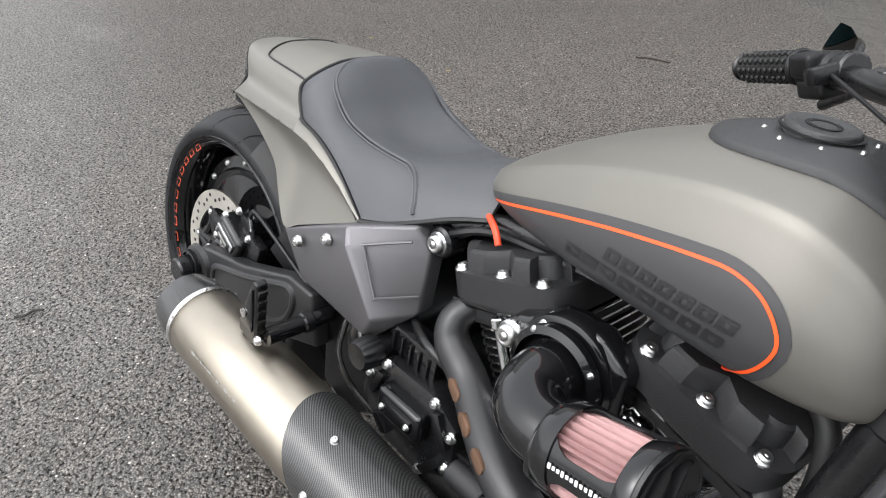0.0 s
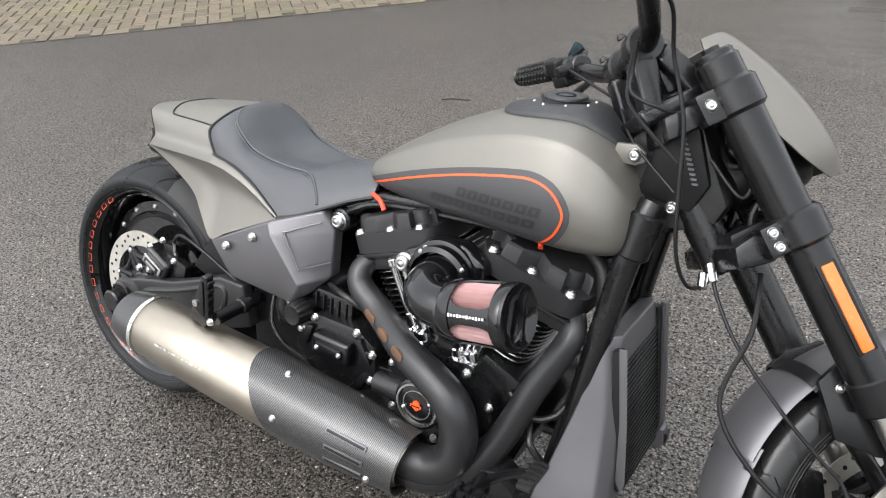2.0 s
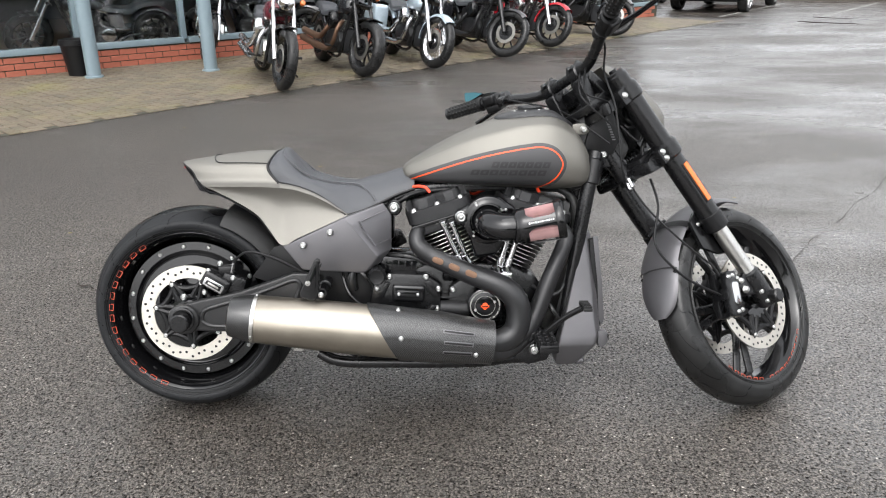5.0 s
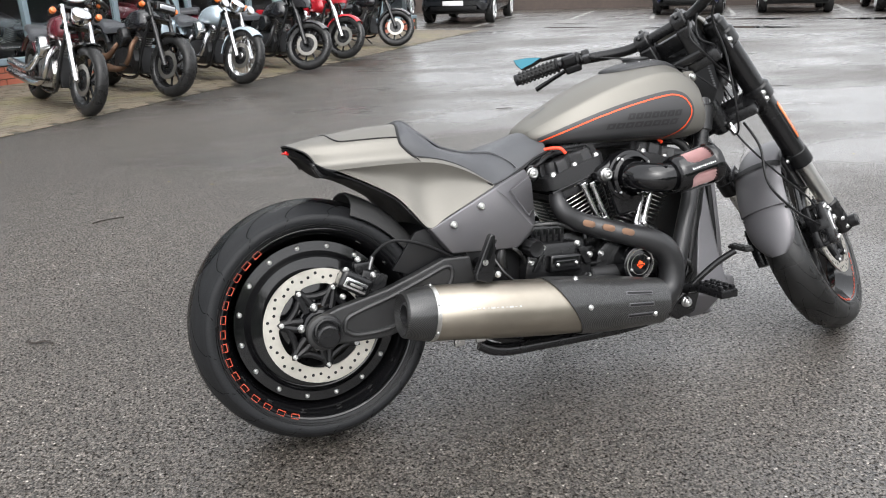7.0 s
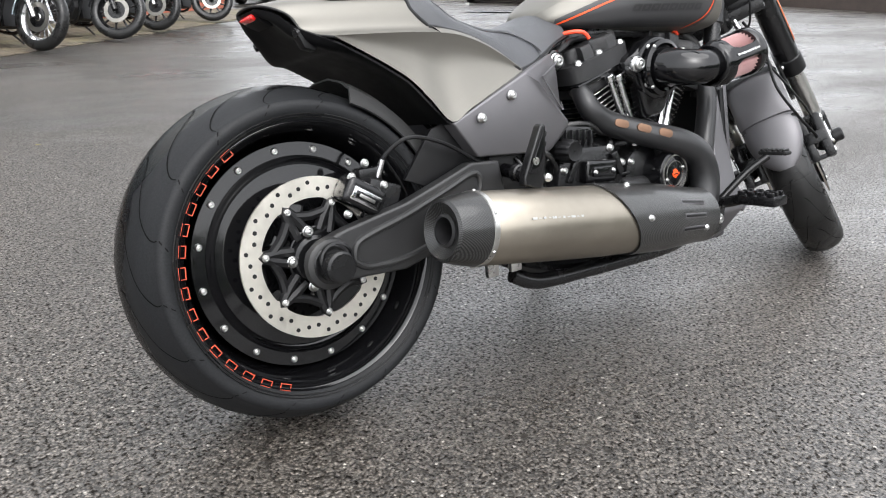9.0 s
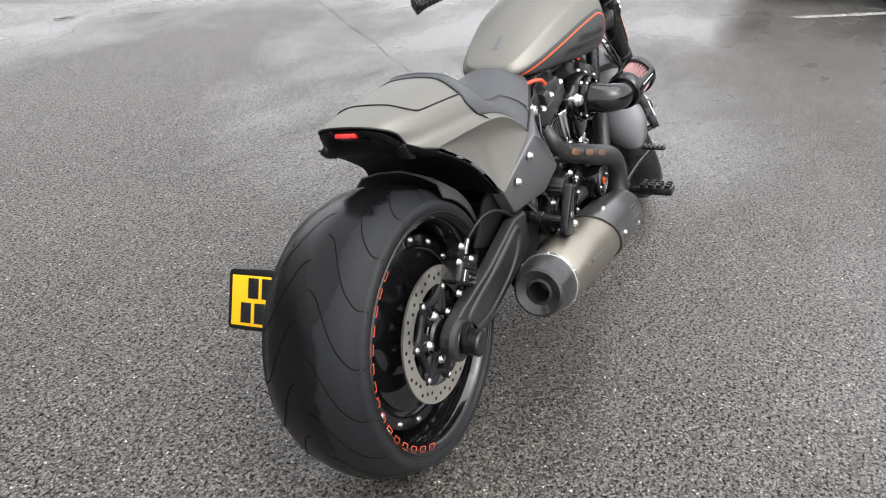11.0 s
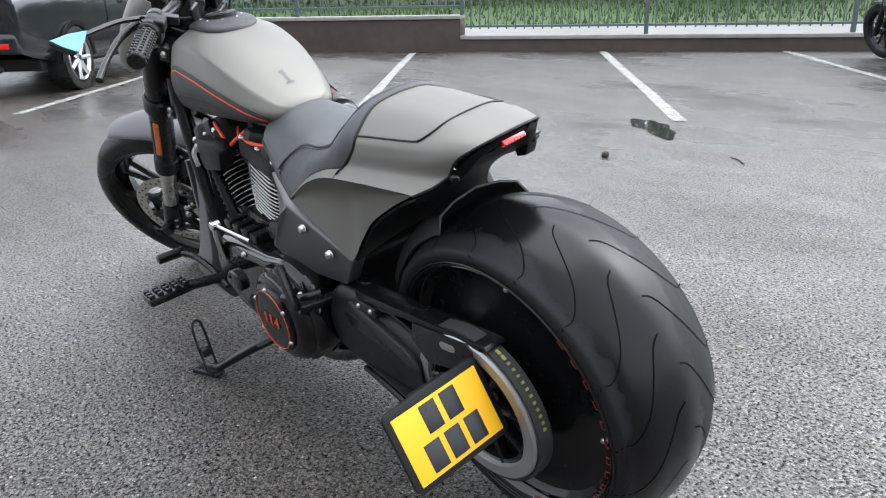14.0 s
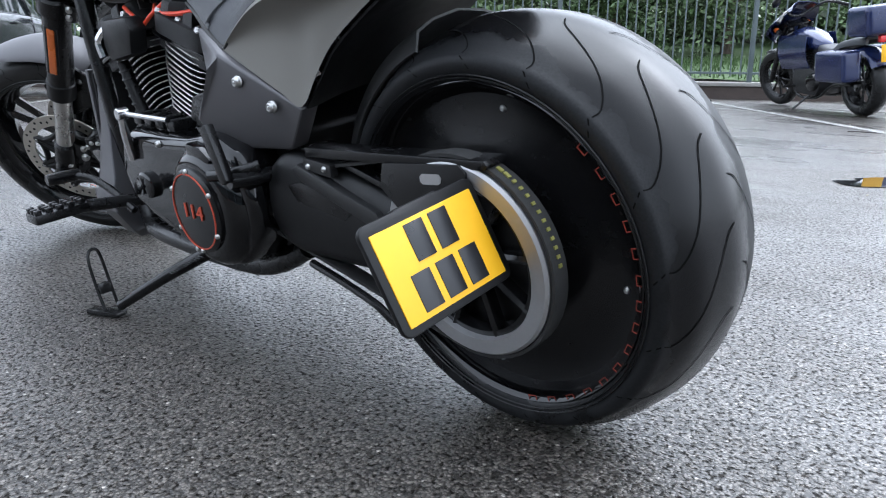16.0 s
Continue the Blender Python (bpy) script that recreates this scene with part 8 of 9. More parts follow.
tagged(part("floor", prism(B(), [(-4, -0.02), (16, -0.02), (16, 0.02), (-4, 0.02)], 0.05, 9.0, 0, MFC), M_WOODFLOOR, None), "brown showroom floor", "floor", kind="structure")
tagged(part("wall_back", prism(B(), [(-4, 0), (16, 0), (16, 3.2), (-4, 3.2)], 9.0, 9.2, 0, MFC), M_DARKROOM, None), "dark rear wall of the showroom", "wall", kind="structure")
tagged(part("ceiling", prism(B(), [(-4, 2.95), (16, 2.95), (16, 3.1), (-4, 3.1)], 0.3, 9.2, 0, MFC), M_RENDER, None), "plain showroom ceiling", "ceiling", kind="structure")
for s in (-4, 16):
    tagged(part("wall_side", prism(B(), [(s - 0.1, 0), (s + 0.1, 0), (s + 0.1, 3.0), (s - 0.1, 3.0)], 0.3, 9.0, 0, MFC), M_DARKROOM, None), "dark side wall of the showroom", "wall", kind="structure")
# plinth of bricks
plinth = tagged(part("plinth", prism(B(), [(2.4, 0), (16, 0), (16, 0.25), (2.4, 0.25)], -0.02, 0.14, 0, MFC), M_JOINT, None), "low red brick plinth under the showroom glass", "plinth", kind="structure")
# windows
edges = [2.4 + 1.36 * k for k in range(11)]
for i, (a, b) in enumerate(zip(edges, edges[1:])):
    win = tagged(new("window_%d" % (i + 1)), "tall showroom window in a grey-blue frame", "window", "showroom windows", "structure")
    fbox("window_frame", (a, 0.06, 1.45), (0.07, 0.09, 2.3), M_FRAME, win)
    fbox("window_sill", ((a + b) / 2, 0.03, 0.285), (b - a - 0.07, 0.16, 0.07), M_FRAME, win)
    fbox("window_head", ((a + b) / 2, 0.06, 2.57), (b - a - 0.07, 0.09, 0.07), M_FRAME, win)
    pane = fbox("pane", ((a + b) / 2, 0.07, 1.425), (b - a - 0.07, 0.012, 2.2), M_GLASS, win, bev=0)
    pane.visible_shadow = False
# doors
for i, (a, b) in enumerate(((-2.4, -1.2), (-1.15, 0.05), (0.1, 1.25), (1.3, 2.35))):
    d = tagged(new("door_%d" % (i + 1)), "glazed entrance door in a grey-blue frame", "door", "entrance doors", "structure")
    for x in (a + 0.05, b - 0.05):
        fbox("stile", (x, 0.06, 1.25), (0.09, 0.06, 2.5), M_FRAME, d)
    for z, h in ((0.09, 0.16), (2.45, 0.12)):
        fbox("door_rail", ((a + b) / 2, 0.06, z), (b - a - 0.19, 0.06, h), M_FRAME, d)
    p = fbox("pane", ((a + b) / 2, 0.06, 1.28), (b - a - 0.19, 0.012, 2.2), M_GLASS, d, bev=0)
    p.visible_shadow = False
    bm = cyl(B(), MFC @ Vector((b - 0.16 if i % 2 == 1 else a + 0.16, -0.03, 0.35)), MFC @ Vector((b - 0.16 if i % 2 == 1 else a + 0.16, -0.03, 1.6)), 0.016, n=10)
    part("door_handle", bm, M_CHROME, d, "long chrome pull handle")
for p in ((-2.96, 7.19), (-1.69, 7.61), (-4.6, 6.0), (0.6, 9.6), (2.4, 11.4)):
    bm = cyl(B(), (*p, 0.0), (*p, 3.6), 0.082, n=24)
    c = thing("canopy_post", None, "round grey-blue steel canopy post", "post", "canopy posts")
    part("shaft", bm, M_FRAME, c)
    part("base_ring", cyl(B(), (*p, 0.005), (*p, 0.035), 0.105, n=24, bev=0.005), M_FRAME, c)


def pot(x, y, r=0.2, h=0.42):
    t = thing("plant_pot", Matrix.Translation((x, y, 0.012)), "black plastic plant pot on the paving", "pot", "plant pots")
    part("pot_body", lathe(B(), [(0.0001, 0), (r * 0.68, 0), (r * 0.9, h * 0.85), (r, h * 0.86), (r, h), (r * 0.9, h), (r * 0.86, h * 0.8), (0.0001, h * 0.8)], 24, Matrix.Rotation(radians(90), 4, "X")), M_PLASTIC, t)
    part("compost", lathe(B(), [(0.0001, h * 0.82), (r * 0.86, h * 0.8)], 16, Matrix.Rotation(radians(90), 4, "X")), M_JOINT, t)


pot(-3.2, 7.42)
pot(-6.75, 5.0)

# ---- parked motorcycles ----
M_MAROON = mat("maroon_paint", (0.10, 0.012, 0.02), 0.15, 0.2, coat=0.6, rough_var=0.03)
M_SILVERBLUE = mat("silver_blue_paint", (0.42, 0.5, 0.56), 0.2, 0.4, coat=0.6, rough_var=0.03)
M_REDPAINT = mat("red_paint", (0.4, 0.01, 0.02), 0.15, 0.2, coat=0.6, rough_var=0.03)
M_BLUEPAINT = mat("deep_blue_paint", (0.012, 0.02, 0.075), 0.25, 0.3, coat=0.6, rough_var=0.03)
M_BLACKPAINT = mat("black_paint", (0.01, 0.01, 0.012), 0.12, 0.0, coat=0.6, rough_var=0.03)


M_DULLDISC = mat("dull_brake_disc", (0.25, 0.24, 0.22), 0.4, 0.9, var=0.2, scale=60)


def simple_wheel(parent, m, r_out, r_bead, half, rim, spokes, wire=False):
    bm = lathe(B(), [(r_bead, -half * 0.7), (r_bead + 0.006, -half * 0.6), (r_bead - 0.02, 0), (r_bead + 0.006, half * 0.6), (r_bead, half * 0.7), (r_bead - 0.03, 0)], 40, m, closed=True)
    w = part("wheel", bm, rim, parent)
    prof = [(r_bead, -half * 0.75), (r_bead + 0.01, -half * 0.9), ((r_bead + r_out) / 2, -half), (r_out - half * 0.35, -half * 0.85), (r_out - half * 0.1, -half * 0.5), (r_out, 0)]
    prof += [(r, -y) for r, y in prof[-2::-1]]
    part("tyre", lathe(B(), prof, 48, m), M_RUBBER, w, "", 60)
    bm = B()
    for k in range(spokes):
        a = 2 * math.pi * k / spokes
        cyl(bm, m @ Vector((0.03 * math.cos(a + (0.5 if wire else 0)), (0.03 if k % 2 else -0.03) if wire else 0, 0.03 * math.sin(a + (0.5 if wire else 0)))), m @ Vector((r_bead * math.cos(a), 0, r_bead * math.sin(a))), 0.0025 if wire else 0.013, n=6)
    part("spokes", bm, M_CHROME if wire else rim, w)
    part("hub", cyl(B(), m @ Vector((0, -0.06, 0)), m @ Vector((0, 0.06, 0)), 0.04, n=16, bev=0.006), rim, w)
    bm = lathe(B(), [(0.10, -half - 0.004), (0.145, -half - 0.004), (0.145, -half + 0.001), (0.10, -half + 0.001)], 36, m, closed=True)
    disc = part("brake_disc", bm, M_DULLDISC, w)
    part("disc_carrier", lathe(B(), [(0.04, -half - 0.002), (0.105, -half - 0.003), (0.105, -half + 0.002), (0.04, -half + 0.002)], 24, m, closed=True), M_SATBLK, disc)
    return w


def parked_bike(front_pt, heading, label, paint, fork_m, fat=0.055, big_fender=False, wire=False, shield=False, bags=False, steer=20, group="parked motorcycles", lamp="round", z=0.012, engine_m=None, pipes=None, R=0.32):
    """A complete cruiser, front contact point and heading given."""
    wb = 1.63
    h = radians(heading)
    org = Vector((*front_pt, z)) - Vector((math.cos(h), math.sin(h), 0)) * wb
    t = thing("motorcycle", Matrix.Translation(org) @ pose(0, 0, 0, 0, 0, heading) @ pose(0, 0, 0, -8, 0, 0), label, "motorcycle", group)
    engine_m = engine_m or M_WRINKLE
    pipes = pipes or M_PIPE
    simple_wheel(t, Matrix.Translation((0, 0, R)), R, 0.21, 0.085, M_SATBLK, 9)
    rake = radians(30)
    st = radians(steer)
    f0 = Vector((math.cos(rake), 0, math.sin(rake)))
    uu = Vector((-math.sin(rake), 0, math.cos(rake)))
    ff = f0 * math.cos(st) + Vector((0, 1, 0)) * math.sin(st)
    ll = Vector((0, 1, 0)) * math.cos(st) - f0 * math.sin(st)
    m = Matrix((ff, ll, uu)).transposed().to_4x4()
    m.translation = (wb, 0, R + 0.005)
    simple_wheel(t, m, R, 0.225, fat, M_CHROME if wire else M_SATBLK, 36 if wire else 9, wire)

    def q(name, bm, material, label="", parent=t):
        for v in bm.verts:
            v.co = m @ v.co
        return part(name, bm, material, parent, label)
    for s in (-1, 1):
        bm = cyl(B(), (0, s * 0.11, -0.02), (0, s * 0.11, 0.32), 0.03, n=16, bev=0.004)
        leg = q("fork_leg", bm, fork_m)
        q("fork_tube", cyl(B(), (0, s * 0.11, 0.30), (0, s * 0.11, 0.74), 0.024 if not shield else 0.034, n=16), M_CHROME if fork_m is M_CHROME else M_SATBLK, parent=leg)
        for k in range(2):
            part("indicator", lathe(B(), [(0.0001, -0.03), (0.026, -0.02), (0.03, 0.0), (0.026, 0.02), (0.0001, 0.028)], 14, m @ Matrix.Translation((0.02 - 0.04 * k, s * (0.21), 0.66)) @ Matrix.Rotation(radians(90), 4, "Z")), M_AMBER if k == 0 else M_SATBLK, t)
    q("yoke", box(B(), (-0.02, 0, 0.54), (0.08, 0.28, 0.03), None, 0.006), M_SATBLK)
    q("yoke", box(B(), (-0.02, 0, 0.72), (0.08, 0.28, 0.03), None, 0.006), M_SATBLK)
    fr = arc_strip(B(), (0, 0, 0), R + 0.025, fat + 0.025, 20 if big_fender else 45, 150 if big_fender else 115, 14, 0.03 if big_fender else 0.012)
    q("front_mudguard", thicken(fr, 0.004), paint if big_fender else M_SATBLK)
    hlx = 0.10
    if lamp == "round":
        hl = q("headlamp", lathe(B(), [(0.0001, -0.08), (0.06, -0.07), (0.085, -0.02), (0.088, 0.03), (0.08, 0.04)], 24, Matrix.Translation((hlx, 0, 0.60)) @ Matrix.Rotation(radians(-90), 4, "Z") @ Matrix.Rotation(radians(28), 4, "X")), M_CHROME if fork_m is M_CHROME else M_SATBLK)
        q("lens", lathe(B(), [(0.0001, 0.052), (0.05, 0.05), (0.08, 0.038)], 24, Matrix.Translation((hlx, 0, 0.60)) @ Matrix.Rotation(radians(-90), 4, "Z") @ Matrix.Rotation(radians(28), 4, "X")), M_LAMPGLASS, parent=hl)
    else:
        hl = q("headlamp", box(B(), (hlx, 0, 0.62), (0.09, 0.24, 0.10), Matrix.Rotation(radians(28), 4, "Y"), 0.025, 3), M_SATBLK)
        q("lens", box(B(), (hlx + 0.04, 0, 0.60), (0.03, 0.19, 0.05), Matrix.Rotation(radians(28), 4, "Y"), 0.012, 3), M_LAMPGLASS, parent=hl)
    if big_fender and lamp == "round" and not shield:
        for s in (-1, 1):
            q("spot_lamp", lathe(B(), [(0.0001, -0.05), (0.045, -0.03), (0.05, 0.02), (0.0001, 0.03)], 18, Matrix.Translation((hlx, s * 0.19, 0.58)) @ Matrix.Rotation(radians(-90), 4, "Z")), M_CHROME)
    if shield:
        rows = [[Vector((0.14 - 0.13 * abs(u) ** 2 + dx, u * w, z0)) for u in (-1, -0.6, 0, 0.6, 1)] for z0, w, dx in ((0.48, 0.16, 0.02), (0.60, 0.30, 0.05), (0.72, 0.32, 0.02), (0.84, 0.26, -0.04), (0.95, 0.18, -0.10))]
        bm = B()
        grid_loft(bm, rows, 4, 4)
        q("fairing", thicken(bm, 0.006), paint)
    bar = [(-0.03, 0, 0.82), (-0.03, 0.1, 0.84), (-0.08, 0.24, 0.94), (-0.14, 0.34, 0.95), (-0.22, 0.45, 0.93)]
    hb = q("handlebar", tube(B(), [(x, -y, z) for x, y, z in bar[::-1]] + bar[1:], 0.014, 10, 4), M_CHROME if fork_m is M_CHROME else M_SATBLK)
    for s in (-1, 1):
        q("grip", cyl(B(), (-0.15, s * 0.355, 0.949), (-0.225, s * 0.455, 0.93), 0.019, n=12, bev=0.003), M_RUBBER, parent=hb)
        q("mirror", lathe(B(), [(0.0001, -0.01), (0.05, -0.01), (0.055, 0.0), (0.05, 0.01), (0.0001, 0.015)], 18, Matrix.Translation((-0.10, s * 0.43, 1.10)) @ Matrix.Rotation(radians(90), 4, "Z")), M_SATBLK, parent=hb)
        q("mirror_stem", tube(B(), [(-0.12, s * 0.33, 0.96), (-0.10, s * 0.38, 1.03), (-0.10, s * 0.43, 1.09)], 0.006, 8), M_SATBLK, parent=hb)
    # tank, seat, rear mudguard
    rows = []
    for x, zt, zb, hw in ((0.60, 0.70, 0.66, 0.04), (0.66, 0.76, 0.65, 0.09), (0.80, 0.84, 0.65, 0.13), (0.98, 0.89, 0.65, 0.155), (1.10, 0.88, 0.66, 0.14), (1.17, 0.83, 0.69, 0.09), (1.19, 0.78, 0.73, 0.04)):
        sec = [(hw * u, zb + (zt - zb) * v) for u, v in SHAPE]
        rows.append([Vector((x, -y, z)) for y, z in sec] + [Vector((x, y, z)) for y, z in sec[-2::-1]])
    bm = B()
    grid_loft(bm, rows, 3, 2, caps=True)
    part("fuel_tank", bm, paint, t, "", 60)
    bm = B()
    grid_loft(bm, [[Vector((x, -w, z - 0.06)), Vector((x, -w * 0.85, z)), Vector((x, 0, z + 0.012)), Vector((x, w * 0.85, z)), Vector((x, w, z - 0.06))] for x, z, w in ((0.66, 0.70, 0.09), (0.50, 0.68, 0.14), (0.32, 0.67, 0.16), (0.20, 0.73, 0.15), (0.0, 0.76, 0.12), (-0.16, 0.76, 0.10))], 4, 4)
    part("seat", thicken(bm, 0.03), M_SEAT, t)
    part("rear_mudguard", thicken(arc_strip(B(), (0, 0, R), R + 0.045, 0.11, 150, 35, 14, 0.03), 0.005), paint, t)
    # engine
    part("crankcase", prism(B(), [(0.52, 0.25), (0.52, 0.42), (0.70, 0.47), (1.0, 0.46), (1.06, 0.34), (0.98, 0.20), (0.6, 0.18)], -0.15, 0.17, 0.03), engine_m, t)
    part("engine_cover", lathe(B(), [(0.10, 0.16), (0.09, 0.20), (0.06, 0.21), (0.0001, 0.21)], 24, Matrix.Translation((0.62, 0, 0.33))), M_CHROME if fork_m is M_CHROME else M_GLOSSBLK, t)
    for base, top in (((0.80, 0, 0.44), (0.71, 0, 0.64)), ((0.90, 0, 0.44), (1.0, 0, 0.64))):
        c0, c1 = Vector(base), Vector(top)
        rot = (c1 - c0).to_track_quat("Z", "Y").to_matrix().to_4x4()
        barrel = part("finned_cylinder", cyl(B(), c0, c1, 0.055, n=16), engine_m, t)
        for k in range(9):
            f = new("fin", FIN)
            f.parent = barrel
            f.matrix_local = Matrix.Translation(c0.lerp(c1, k / 8)) @ rot @ Matrix.Rotation(radians(90 if abs((rot.to_3x3() @ Vector((0, 1, 0))).y) < 0.5 else 0), 4, "Z") @ Matrix.Diagonal((0.8, 0.78, 1.6, 1))
        part("rocker_cover", box(B(), c1 + (c1 - c0).normalized() * 0.03, (0.17, 0.22, 0.06), rot, 0.015), M_CHROME if fork_m is M_CHROME else M_WRINKLE, t)
    part("air_cleaner", lathe(B(), [(0.10, -0.14), (0.105, -0.20), (0.09, -0.225), (0.0001, -0.23)], 28, Matrix.Translation((0.86, 0, 0.58))), M_CHROME if fork_m is M_CHROME else M_SATBLK, t)
    part("exhaust_pipe", tube(B(), [(1.0, -0.10, 0.58), (1.06, -0.18, 0.50), (1.02, -0.21, 0.34), (0.85, -0.22, 0.24), (0.5, -0.23, 0.24), (-0.2, -0.24, 0.28)], 0.03, 14, 5, radii=[0.024, 0.026, 0.026, 0.028, 0.045, 0.045]), pipes, t)
    part("exhaust_pipe", tube(B(), [(0.70, -0.10, 0.58), (0.66, -0.18, 0.48), (0.60, -0.21, 0.40), (0.45, -0.23, 0.35), (-0.15, -0.24, 0.38)], 0.03, 14, 5, radii=[0.024, 0.026, 0.028, 0.042, 0.042]), pipes, t)
    for s in (-1, 1):
        part("frame_tube", tube(B(), [(1.22, s * 0.05, 0.80), (1.12, s * 0.10, 0.45), (1.02, s * 0.12, 0.18), (0.6, s * 0.13, 0.17), (0.35, s * 0.12, 0.30), (0.0, s * 0.13, R)], 0.018, 10, 4), M_SATBLK, t)
        part("foot_peg", cyl(B(), (0.98, s * 0.16, 0.28), (0.99, s * 0.30, 0.29), 0.016, n=10, bev=0.003), M_RUBBER, t)
        if bags:
            part("pannier", box(B(), (0.02, s * 0.27, 0.52), (0.50, 0.20, 0.30), None, 0.05, 4), paint, t)
    part("neck", cyl(B(), (1.18, 0, 0.72), (1.09, 0, 0.92), 0.04, n=16), M_SATBLK, t)
    part("battery_box", box(B(), (0.50, 0, 0.50), (0.2, 0.22, 0.2), None, 0.02), M_PLASTIC, t)
    part("lower_bottom", box(B(), (1.08, 0, 0.35), (0.05, 0.2, 0.28), Matrix.Rotation(radians(-15), 4, "Y"), 0.01), M_PLASTIC, t)
    stf = t.matrix_world.inverted() @ Vector(t.matrix_world @ Vector((0.75, 0.32, 0.0))) if False else t.matrix_world.inverted() @ Vector(((t.matrix_world @ Vector((0.80, 0.30, 0.05))).x, (t.matrix_world @ Vector((0.80, 0.30, 0.05))).y, z + 0.008))
    part("side_stand", tube(B(), [(0.72, 0.15, 0.19), Vector((0.72, 0.15, 0.19)).lerp(stf, 0.5), stf], 0.011, 8), M_SATBLK, t)
    return t


parked_bike((-0.58, 6.0), -73, "maroon chrome cruiser motorcycle parked on block paving", M_MAROON, M_CHROME, steer=8, engine_m=M_STEEL, pipes=M_CHROME)
parked_bike((0.24, 6.85), -68, "matt black cruiser motorcycle with fat knobbly tyres and tan headers", M_BLACKPAINT, M_SATBLK, fat=0.075, lamp="slab", steer=14, pipes=M_COPPER)
parked_bike((1.08, 7.45), -70, "silver-blue touring cruiser motorcycle with chrome forks and wire wheels", M_SILVERBLUE, M_CHROME, big_fender=True, wire=True, bags=True, steer=14, pipes=M_CHROME)
parked_bike((2.08, 8.36), -68, "black touring motorcycle with handlebar fairing", M_BLACKPAINT, M_SATBLK, big_fender=True, shield=True, bags=True, steer=32)
parked_bike((2.92, 9.5), -68, "red touring motorcycle with handlebar fairing", M_REDPAINT, M_CHROME, big_fender=True, shield=True, bags=True, steer=25)
parked_bike((4.27, 10.96), -62, "black touring motorcycle with large handlebar fairing", M_BLACKPAINT, M_SATBLK, big_fender=True, shield=True, bags=True, steer=35)
parked_bike((-2.3, 10.2), 170, "black cruiser motorcycle inside the showroom", M_BLACKPAINT, M_SATBLK, group="showroom motorcycles", z=0.02)
parked_bike((-4.4, 8.9), 200, "black cruiser motorcycle inside the showroom", M_BLACKPAINT, M_CHROME, group="showroom motorcycles", z=0.02)
parked_bike((-0.6, 11.6), 165, "maroon cruiser motorcycle inside the showroom", M_MAROON, M_CHROME, group="showroom motorcycles", z=0.02)
parked_bike((-1.9, 7.1 + 1.3), -80, "chrome and black cruiser motorcycle beside the showroom glass", M_BLACKPAINT, M_CHROME, steer=15, engine_m=M_STEEL, pipes=M_CHROME)
bl = parked_bike((2.55, -8.65), -43, "blue sports touring motorcycle with top case", M_BLUEPAINT, M_SATBLK, shield=True, bags=True, steer=12, group="other motorcycles", z=0.0)
part("top_case", box(B(), (-0.22, 0, 0.92), (0.36, 0.46, 0.28), None, 0.06, 4), M_BLUEPAINT, bl)
part("rear_plate", box(B(), (-0.40, 0, 0.62), (0.01, 0.2, 0.16), None, 0.003), M_YELLOW, bl)
part("tail_lamp", box(B(), (-0.36, 0, 0.75), (0.05, 0.2, 0.06), None, 0.012), M_REDLENS, bl)
bm = B()
grid_loft(bm, [[Vector((x, s * (0.10 + w), z0)) for s, w, z0 in ((-1, 0.03, 0.45), (-1, 0.08, 0.62), (-1, 0.06, 0.82))] for x in (0.75, 0.95, 1.15, 1.32)], 3, 3)
grid_loft(bm, [[Vector((x, s * (0.10 + w), z0)) for s, w, z0 in ((1, 0.03, 0.45), (1, 0.08, 0.62), (1, 0.06, 0.82))] for x in (0.75, 0.95, 1.15, 1.32)], 3, 3)
part("side_fairing", thicken(bm, 0.005), M_BLUEPAINT, bl)


